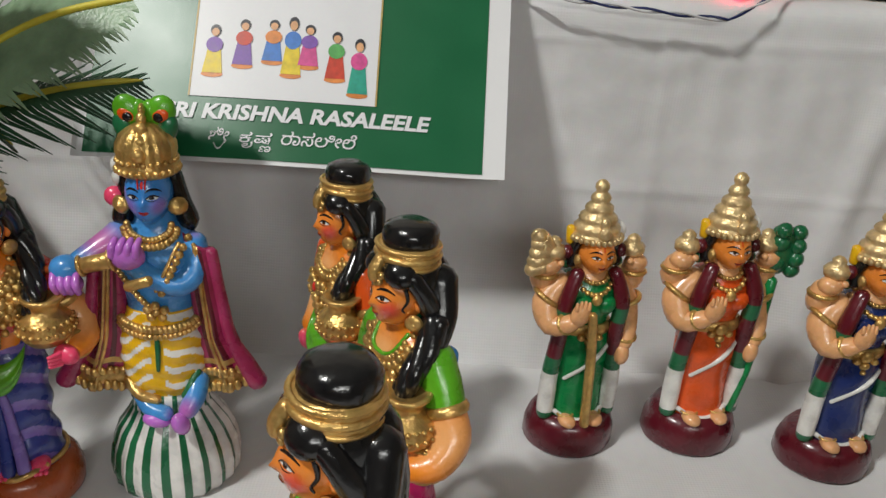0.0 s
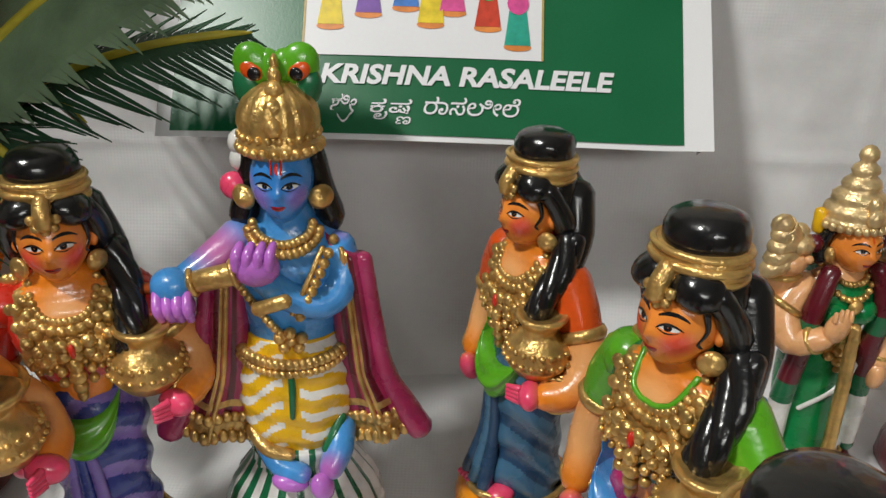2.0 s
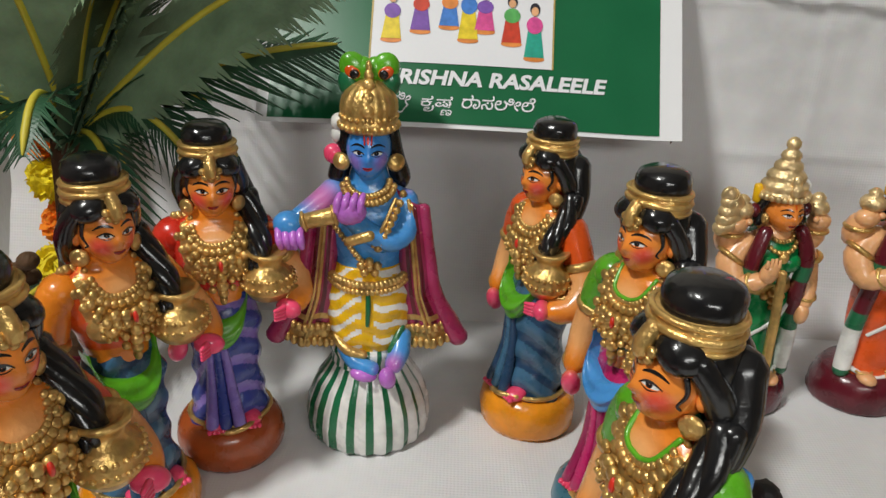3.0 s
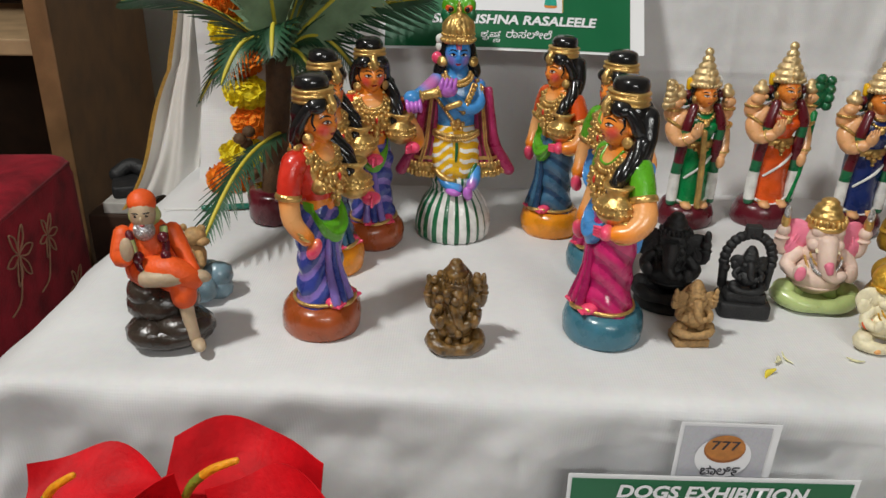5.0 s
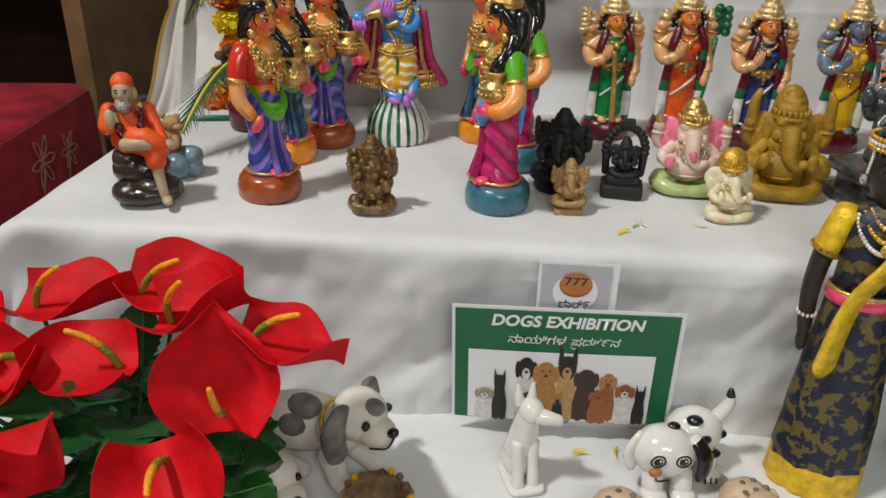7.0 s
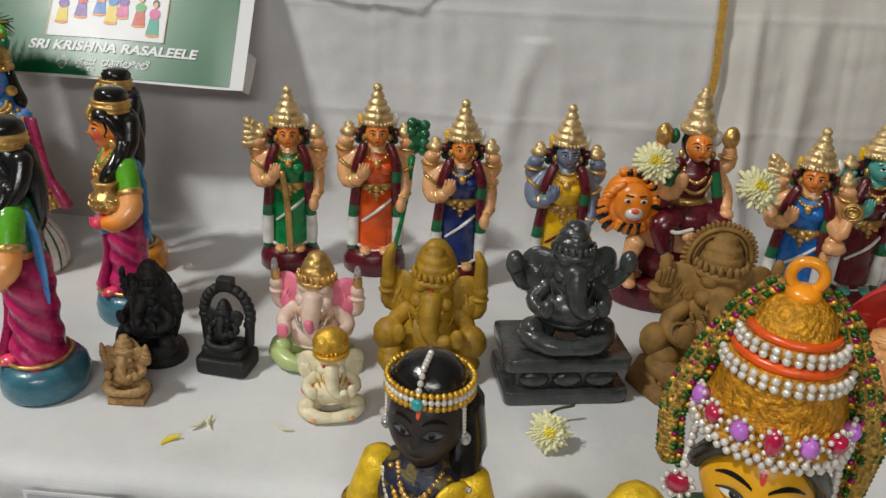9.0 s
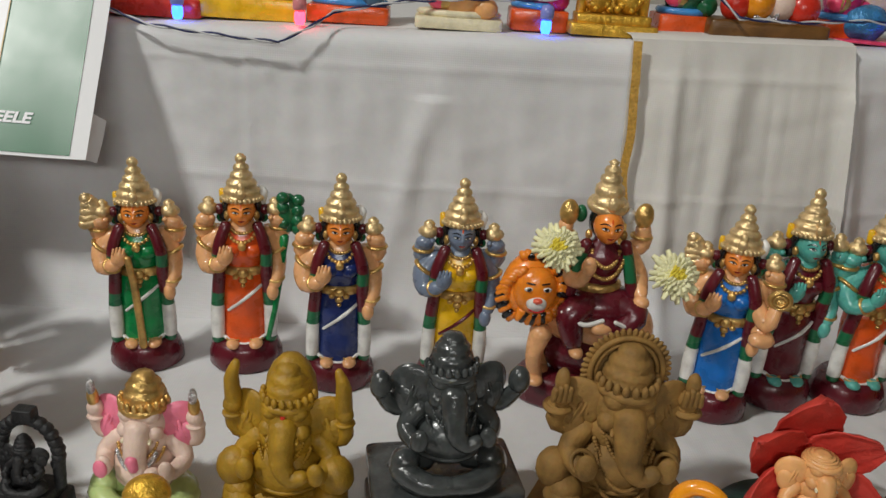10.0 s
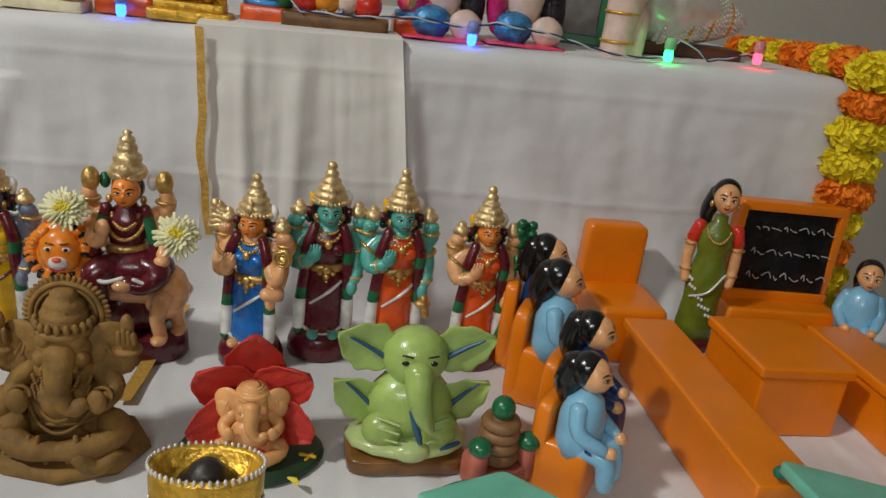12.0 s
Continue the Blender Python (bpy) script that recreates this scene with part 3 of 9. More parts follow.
    for q in range(2):
        c.torus((0.0425 + q * 0.0014, -0.0180 + q * 0.0032, 0.1100 + q * 0.0005), 0.0072, 0.0015, trim, rot=(0, 75, -60))
    c.ball((0.0365, -0.0265, 0.1090), (0.0080, 0.0052, 0.0060), palm_pink, rot=(0, 0, -40))
    for q in range(4):
        c.tube([(0.0335, -0.0300, 0.1120 - q * 0.0022), (0.0280, -0.0325, 0.1112 - q * 0.0020)], [0.0016, 0.0011], palm_pink, seg=6)
    # pot with ribbed belly and flaring mouth
    c.lathe([(0.0050, 0.0), (0.0105, 0.003), (0.0138, 0.0075), (0.0146, 0.0090), (0.0140, 0.0100), (0.0150, 0.0115), (0.0152, 0.0130), (0.0144, 0.0142), (0.0146, 0.0158), (0.0136, 0.0180), (0.0098, 0.0212), (0.0078, 0.0232), (0.0084, 0.0262), (0.0112, 0.0292), (0.0116, 0.0308), (0.0104, 0.0316), (0.0075, 0.0300), (0.0, 0.0275)], trim, at=(0.0270, -0.0160, 0.111), seg=28)
    for z, R in ((0.0118, 0.0152), (0.0168, 0.0142)):
        for i in range(22):
            a = i * math.pi / 11
            c.ball((0.0270 + R * math.cos(a), -0.0160 + R * math.sin(a), 0.111 + z), (0.0016, 0.0016, 0.0013), trim, seg=6, rings=4)

    # head
    face(c, (0, -0.0050, 0.1785), FACE, r=(0.0132, 0.0142, 0.0172))
    for s in (-1, 1):
        c.ball((s * 0.0132, -0.0025, 0.1775), (0.0022, 0.0034, 0.0046), FACE, rot=(0, 0, s * 20))
        c.lathe([(0.0, 0), (0.0040, 0.0003), (0.0046, 0.0014), (0.0036, 0.0026), (0.0018, 0.0028), (0.0, 0.0036)], trim, m=Euler((radians(90), 0, radians(s * 38))).to_matrix(), at=(s * 0.0132, -0.0048, 0.1680), seg=16)
        # hair in two rolls from the parting, and down behind the ears
        c.ball((s * 0.0076, -0.0095, 0.1930), (0.0094, 0.0088, 0.0066), BLACK, rot=(0, s * 26, s * -22), seg=18, rings=11)
        c.tube([(s * 0.0125, -0.0075, 0.1915), (s * 0.0150, -0.0035, 0.1855), (s * 0.0152, 0.0020, 0.1760), (s * 0.0130, 0.0075, 0.1640)], [0.0046, 0.0046, 0.0058, 0.0050], BLACK, seg=12)
        c.tube([(s * 0.0122, -0.0100, 0.1860), (s * 0.0128, -0.0090, 0.1800), (s * 0.0114, -0.0108, 0.1755), (s * 0.0124, -0.0100, 0.1740)], [0.0012, 0.0009, 0.0007, 0.0004], BLACK, seg=6)
    c.ball((0, 0.0025, 0.1850), (0.0162, 0.0142, 0.0185), BLACK, seg=22, rings=14)
    # wound knot, tilted back, with its gold band
    knot = Vector((0, -0.0010, 0.0))
    c.lathe([(0.0150, 0.1930), (0.0152, 0.1960), (0.0148, 0.2020), (0.0140, 0.2035)], trim, at=tuple(knot), seg=32, wob=lambda i, a: 1 + 0.012 * math.sin(a * 16 + i * 2))
    for z, rr in ((0.1945, 0.0012), (0.1985, 0.0016), (0.2025, 0.0012)):
        c.torus((0, -0.0010, z), 0.0148, rr, trim, rot=(-3, 0, 0), seg=30)
    c.lathe([(0.0126, 0.2015), (0.0134, 0.2045), (0.0132, 0.2085), (0.0116, 0.2118), (0.0080, 0.2136), (0.0, 0.2142)], BLACK, at=(0, 0.0000, 0), seg=28, wob=lambda i, a: 1 + 0.025 * math.sin(a * 4 + i * 1.4))
    # forehead jewel on the parting
    c.tube([(0, -0.0158, 0.1985), (0, -0.0188, 0.1935), (0, -0.0193, 0.1895)], [0.0030, 0.0034, 0.0030], trim, seg=9)
    for dx, dz in ((-0.0042, 0.1915), (0.0042, 0.1915), (-0.0030, 0.1882), (0.0030, 0.1882), (0, 0.1868)):
        c.ball((dx, -0.0182, dz), (0.0020, 0.0016, 0.0020), trim, seg=8, rings=6)
    # long wavy tress over her shoulder, and the fall of hair behind
    tress = [(0.0095, 0.0100, 0.1860), (0.0165, 0.0070, 0.1700), (0.0205, 0.0000, 0.1580), (0.0222, -0.0090, 0.1480), (0.0212, -0.0140, 0.1385), (0.0185, -0.0150, 0.1330)]
    c.tube(tress, [0.0100, 0.0088, 0.0074, 0.0064, 0.0054, 0.0022], BLACK, seg=14, flat=0.8)
    for q in range(4):
        strand = [tuple(Vector(p) + Vector((0.0030 * math.cos(q * 1.6 + i * 1.3) + 0.0015, -0.0030 + 0.0022 * math.sin(q * 1.6 + i * 1.3), 0))) for i, p in enumerate(tress[1:])]
        c.tube(strand, [0.0050, 0.0048, 0.0042, 0.0034, 0.0016], BLACK, seg=9)
    c.tube([(0, 0.0080, 0.1880), (0.000, 0.0115, 0.1680), (0.001, 0.0125, 0.1480), (0.001, 0.0120, 0.1330)], [0.0130, 0.0125, 0.0105, 0.0050], BLACK, seg=16, flat=0.75)
    if veil is not None:
        c.tube([(0.021, 0.010, 0.152), (0.017, 0.0125, 0.130), (0.015, 0.0130, 0.105), (0.014, 0.0135, 0.080)], [0.0050, 0.0060, 0.0055, 0.0030], veil, flat=0.4, seg=12)
    return c


LADY_LABEL = "clay woman figurine with gold pot, "
lady_l = lady(TERRA, BLUE, LILAC, RED, RED, GREEN)
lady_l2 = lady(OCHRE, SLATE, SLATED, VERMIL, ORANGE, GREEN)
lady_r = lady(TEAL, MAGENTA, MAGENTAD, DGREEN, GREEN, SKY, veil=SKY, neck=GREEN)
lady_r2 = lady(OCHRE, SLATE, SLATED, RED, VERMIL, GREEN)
G1 = "dancing women round the flute player"
statue("woman_figurine", lady_l, (-0.257, 0.258, 0), 62, LADY_LABEL + "purple-blue skirt, terracotta base", group=G1)
statue("woman_figurine", lady_l2, (-0.268, 0.372, 0), 50, LADY_LABEL + "slate skirt, orange base", group=G1, scale=0.985)
statue("woman_figurine", lady_l, (-0.235, 0.437, 0), 20, LADY_LABEL + "blue skirt, beside palm", group=G1, scale=0.985)
statue("woman_figurine", lady_r2, (-0.044, 0.482, 0), -58, LADY_LABEL + "slate-blue skirt, orange base", group=G1, scale=0.98)
statue("woman_figurine", lady_r, (-0.004, 0.386, 0), -54, LADY_LABEL + "pink skirt, teal base", group=G1)
statue("woman_figurine", lady_r, (-0.021, 0.260, 0), -72, LADY_LABEL + "magenta skirt, near cloth edge", group=G1, scale=1.02)


def flute_player():
    """A blue-skinned flute player on a striped mound, 0.245 m tall."""
    c = Clay()
    skinb = blush(SKY, (0.50, 0.12, 0.46), [(-0.030, -0.012, 0.166), (0.024, -0.006, 0.172), (-0.010, -0.024, 0.175), (0.014, -0.034, 0.066)], [0.016, 0.009, 0.013, 0.014], "blue_skin_sprayed")
    handp = blush(VIOLET, (0.10, 0.26, 0.66), [(-0.046, -0.016, 0.1585), (0.004, -0.026, 0.074)], [0.009, 0.012], "orchid_hand_sprayed")
    capem = blush(WINE, (0.50, 0.05, 0.17), [(0.030, -0.004, 0.150), (0.036, -0.006, 0.120), (-0.034, -0.004, 0.130)], [0.016, 0.014, 0.014], "wine_cape_sprayed")
    # mound: pinched under the feet, swelling, dark green lines fanning down
    prof = [(0.0355, 0.0), (0.0385, 0.004), (0.0392, 0.014), (0.0375, 0.026), (0.0330, 0.038), (0.0270, 0.047), (0.0232, 0.053), (0.0222, 0.058), (0.0242, 0.063), (0.0230, 0.068), (0.0, 0.070)]
    c.lathe(prof, lambda i, j: DGREEN if (j + (1 if i > 5 else 0)) % 5 in (0, 1) else WHITE, seg=100, sy=0.92, wob=lambda i, a: 1 + 0.022 * math.cos(a * 20 + 0.3) + 0.012 * math.sin(a * 3))
    # legs in the yellow cloth, with white brushed folds
    def cloth_paint(x, y, z):
        f = (z - 0.070) / 0.0105 + 0.9 * abs(x) / 0.02 + 0.25 * math.sin(x * 240)
        return WHITE if abs(x) > 0.0035 and f % 1.0 < 0.36 and abs(x) < 0.024 else YELLOW
    legs = [(0.064, 0.001, -0.005, 0.0185, 0.0140), (0.074, 0.0, -0.005, 0.0240, 0.0170), (0.088, 0.0, -0.004, 0.0272, 0.0175), (0.104, 0.0, -0.003, 0.0268, 0.0165), (0.114, 0.0, -0.002, 0.0240, 0.0150), (0.121, 0.0, -0.002, 0.0205, 0.0140)]
    front = loft(c, legs, cloth_paint, seg=96, rings=70, wob=lambda z, a: 1 + 0.020 * math.sin(z * 600 + 2.5 * math.cos(a)) + (0.05 * math.cos(2 * (a + math.pi / 2)) - 0.04 * math.exp(-((a - 4.712) / 0.16) ** 2)))
    c.tube([(0.0, front(0, 0.112) - 0.0008, 0.112), (0.0005, front(0, 0.100) - 0.0008, 0.100), (0.0, front(0, 0.088) - 0.0005, 0.087)], [0.0013, 0.0017, 0.0012], DGREEN, seg=7)
    c.tube([(-0.020, -0.013, 0.076), (-0.012, -0.0210, 0.070), (-0.002, -0.0225, 0.067)], [0.0032, 0.0034, 0.0030], GOLD, seg=9)
    c.tube([(0.0205, -0.014, 0.082), (0.0170, -0.0195, 0.076), (0.0135, -0.0225, 0.070)], [0.0026, 0.0022, 0.0020], DGREEN, seg=7)
    # crossed shins and feet
    c.tube([(-0.014, -0.014, 0.068), (-0.007, -0.0225, 0.0620), (0.004, -0.0265, 0.0600)], [0.0052, 0.0052, 0.0046], skinb, seg=12)
    c.ball((-0.0020, -0.0270, 0.0565), (0.0085, 0.0052, 0.0044), VIOLET, rot=(0, 10, 0))
    c.tube([(0.020, -0.012, 0.076), (0.0190, -0.0200, 0.0690), (0.0155, -0.0265, 0.0620)], [0.0068, 0.0066, 0.0054], skinb, seg=12)
    c.ball((0.0125, -0.0300, 0.0560), (0.0050, 0.0056, 0.0085), VIOLET, rot=(24, 0, -28))
    # belt of gold beads
    for z, r, drop in ((0.1195, 0.0026, 0.0075), (0.1160, 0.0019, 0.0080)):
        for i in range(27):
            u = -1 + i / 13
            x = 0.0242 * math.sin(u * 1.5)
            zz = z - drop * (1 - u * u)
            c.ball((x, front(x * 0.97, min(zz, 0.120)) - 0.0016, zz), r, GOLD, seg=8, rings=6)
    # torso
    torso = [(0.112, 0.0, -0.001, 0.0205, 0.0140), (0.122, 0.0, -0.001, 0.0195, 0.0138), (0.136, 0.0, -0.002, 0.0205, 0.0155), (0.150, 0.0, -0.002, 0.0238, 0.0160), (0.160, 0.0, -0.001, 0.0255, 0.0140), (0.167, 0.0, 0.0, 0.0200, 0.0115), (0.172, 0.0, 0.0, 0.0115, 0.0098), (0.182, 0.0, -0.002, 0.0092, 0.0090)]
    chest = loft(c, torso, skinb, seg=48, rings=40)
    c.ball((0.0085, -0.0125, 0.1385), (0.0095, 0.0075, 0.0075), skinb, rot=(0, -14, 0))
    # cape: hangs from the shoulders, hugs the sides and flares at its foot
    for s in (-1, 1):
        def cape(u, v, s=s):
            edge = 0.0275 + 0.0075 * v + 0.0105 * max(0.0, v - 0.60) * 2.5
            x = s * (0.0120 + 0.006 * v + (edge - 0.0120 + 0.0045) * u * (0.75 + 0.25 * u))
            y = -0.001 - 0.0150 * math.sin(u * 2.2) * (0.75 + 0.35 * v) + 0.0014 * math.sin(u * 14 + v * 2)
            z = 0.171 - 0.108 * v - 0.014 * u * (1 - v) + 0.013 * u * v * v
            return (x, y, z)
        n, m = 20, 26
        rows = [[cape(i / n, j / m) for i in range(n + 1)] for j in range(m + 1)]
        ring = [[*row, *[(p[0] * 0.98, p[1] + 0.0075, p[2]) for p in row[::-1]]] for row in rows]
        c.grid(ring, lambda i, j: GOLD if (i in (20, 23, 24) and j < n) or j in (13,) else (MAROON if (j % 6) in (2, 3) else capem))
        c.tube([cape(0.98, q / 6) for q in range(7)], [0.0036, 0.0036, 0.0036, 0.0038, 0.0042, 0.0056, 0.0062], capem, seg=10)
        c.tube([tuple(Vector(cape(0.60, q / 5)) + Vector((0, -0.0006, 0))) for q in range(6)], 0.0013, GOLD, seg=6)
        for q in range(9):
            p = Vector(cape(0.15 + 0.1 * q, 0.86))
            c.ball(tuple(p + Vector((0, -0.001, 0))), (0.0026, 0.0016, 0.0030), GOLD, seg=7, rings=5)
            p = Vector(cape(0.15 + 0.1 * q, 0.97))
            c.ball(tuple(p + Vector((0, -0.001, 0))), (0.0024, 0.0016, 0.0036), GOLD, seg=7, rings=5)
    # far arm stretched to the side with the flute, its sleeve band, and the closed hand
    c.tube([(-0.0195, -0.002, 0.163), (-0.0270, -0.009, 0.1585), (-0.0400, -0.0170, 0.1510)], [0.0088, 0.0078, 0.0060], blush(SKY, (0.72, 0.10, 0.30), [(-0.026, -0.008, 0.159)], [0.017], "blue_arm_sprayed"), seg=14)
    c.tube([(-0.0345, -0.0215, 0.1525), (-0.0180, -0.0235, 0.1575)], [0.0046, 0.0048], GOLD, seg=12)
    for q in range(2):
        c.torus((-0.0350 + q * 0.017, -0.0215 - q * 0.002, 0.1525 + q * 0.005), 0.0050, 0.0012, GOLD, rot=(0, 74, 8))
    c.ball((-0.0435, -0.0195, 0.1500), (0.0092, 0.0078, 0.0078), skinb)
    c.ball((-0.0425, -0.0225, 0.1420), (0.0080, 0.0065, 0.0062), handp)
    for q in range(4):
        c.tube([(-0.0490 + q * 0.0040, -0.0240, 0.1485), (-0.0480 + q * 0.0040, -0.0285, 0.1440), (-0.0470 + q * 0.0038, -0.0270, 0.1390)], [0.0022, 0.0023, 0.0018], handp, seg=8)
    c.tube([(-0.0560, -0.0180, 0.1480), (-0.0450, -0.0205, 0.1500)], 0.0026, TERRA, seg=9)
    # other arm folded over the chest, its hand raised below the chin
    c.tube([(0.0195, -0.003, 0.160), (0.0225, -0.008, 0.1480), (0.0150, -0.0150, 0.1400), (0.0010, -0.0180, 0.1450), (-0.0080, -0.0205, 0.1540)], [0.0088, 0.0078, 0.0072, 0.0064, 0.0056], skinb, seg=14)
    c.ball((-0.0100, -0.0225, 0.1600), (0.0098, 0.0070, 0.0085), handp, rot=(0, 14, 0))
    for q in range(4):
        c.tube([(-0.0165 + q * 0.0042, -0.0270, 0.1610), (-0.0158 + q * 0.0042, -0.0270, 0.1665), (-0.0145 + q * 0.0042, -0.0235, 0.1700)], [0.0020, 0.0022, 0.0015], handp, seg=8)
    c.tube([(-0.0100, -0.0265, 0.1430), (0.0020, -0.0285, 0.1480)], [0.0030, 0.0030], GOLD, seg=9)
    # collar, garland and strap
    for w, low, r in ((0.0118, 0.1655, 0.0020), (0.0140, 0.1620, 0.0023)):
        for i in range(17):
            u = -1 + i / 8
            x = w * math.sin(u * 1.5)
            z = low + 0.0085 * abs(u) ** 2
            c.ball((x, chest(x, min(z, 0.166)) - 0.0020, z), r, GOLD, seg=8, rings=6)
    for i in range(9):
        t = i / 8
        x, z = 0.0195 - 0.0135 * t, 0.1655 - 0.0285 * t
        c.ball((x, chest(x, z) - 0.0045, z), 0.0024, GOLD, seg=8, rings=6)
    c.tube([(0.0155 - 0.0125 * t, chest(0.015 - 0.0125 * t, 0.1640 - 0.026 * t) - 0.0040, 0.1640 - 0.026 * t) for t in (0, 0.35, 0.7, 1.0)], 0.0012, GOLD, seg=6)
    for i in range(13):
        t = i / 12
        x, z = -0.0200 + 0.0200 * t, 0.1490 - 0.0260 * t
        c.ball((x, chest(x, z) - 0.0024, z), 0.0019, GOLD, seg=7, rings=5)
    for dx, dz in ((0, 0.1275), (-0.0046, 0.1245), (0.0046, 0.1245), (-0.003, 0.1200), (0.003, 0.1200), (0, 0.1235)):
        c.ball((dx + 0.001, chest(dx, dz) - 0.0030, dz), 0.0027, GOLD, seg=8, rings=6)
    # head, hair, ear flower
    face(c, (0.0, -0.0055, 0.1900), paint("azure_face", (0.045, 0.24, 0.66)), r=(0.0126, 0.0140, 0.0178), cheek=(0.26, 0.17, 0.58), mark=RED)
    for s in (-1, 1):
        c.tube([(s * 0.0018, -0.0188, 0.1965), (s * 0.0020, -0.0180, 0.2005), (s * 0.0024, -0.0168, 0.2035)], 0.0005, RED, seg=5)
    c.ball((0, 0.0030, 0.1930), (0.0142, 0.0130, 0.0190), BLACK, seg=20, rings=12)
    for s in (-1, 1):
        c.tube([(s * 0.0122, 0.000, 0.2000), (s * 0.0146, 0.001, 0.1840), (s * 0.0176, 0.002, 0.1720), (s * 0.0150, 0.001, 0.1665)], [0.0044, 0.0056, 0.0062, 0.0040], BLACK, seg=12)
        c.lathe([(0.0, 0), (0.0046, 0.0004), (0.0054, 0.0018), (0.0040, 0.0032), (0.0, 0.0042)], GOLD, m=Euler((radians(90), 0, radians(s * 25))).to_matrix(), at=(s * 0.0146, -0.0062, 0.1835), seg=16)
    c.ball((-0.0200, -0.0020, 0.1860), (0.0055, 0.0046, 0.0058), PINK)
    for z in (0.1960, 0.2030):
        c.ball((-0.0170, 0.0020, z), (0.0046, 0.0050, 0.0052), WHITE)
    # crown: bead rim, ribbed dome, jewel, and the peacock feather's eyes
    c.lathe([(0.0138, 0.2005), (0.0158, 0.2025), (0.0160, 0.2065), (0.0150, 0.2085), (0.0156, 0.2130), (0.0152, 0.2175), (0.0128, 0.2225), (0.0092, 0.2256), (0.0050, 0.2280), (0.0, 0.2288)], GOLD, at=(0, -0.003, 0), seg=60, wob=lambda i, a: 1 + (0.050 * math.cos(a * 15) if 3 < i < 8 else 0))
    for i in range(24):
        a = 2 * math.pi * i / 24
        c.ball((0.0158 * math.cos(a), -0.003 + 0.0158 * math.sin(a), 0.2040), (0.0021, 0.0021, 0.0020), GOLD, seg=8, rings=6)
        c.ball((0.0153 * math.cos(a + 0.13), -0.003 + 0.0153 * math.sin(a + 0.13), 0.2090), 0.0016, GOLD, seg=7, rings=5)
    for dz, w in ((0.2140, 0.0036), (0.2200, 0.0044), (0.2262, 0.0036), (0.2310, 0.0026), (0.2350, 0.0018)):
        c.ball((0, -0.0182 + (dz - 0.2135) * 0.60, dz), (w, 0.0030, 0.0040), GOLD, seg=12, rings=8)
    for s in (-1, 1):
        c.ball((s * 0.0082, 0.0000, 0.2335), (0.0078, 0.0044, 0.0092), GREEN, rot=(0, s * 30, 0), seg=18, rings=10)
        c.ball((s * 0.0112, -0.0005, 0.2255), (0.0058, 0.0042, 0.0080), DGREEN, rot=(0, s * 8, 0))
        c.ball((s * 0.0030, 0.0002, 0.2330), (0.0052, 0.0042, 0.0070), GREEN)
        c.ball((s * 0.0088, -0.0034, 0.2322), (0.0046, 0.0016, 0.0036), VERMIL, rot=(0, s * -35, 0))
        c.ball((s * 0.0078, -0.0046, 0.2312), (0.0026, 0.0011, 0.0026), BLACK)
    return c


statue("flute_player_figurine", flute_player(), (-0.151, 0.464, 0), 4, "blue flute player figurine in yellow cloth on a striped mound", scale=1.015)


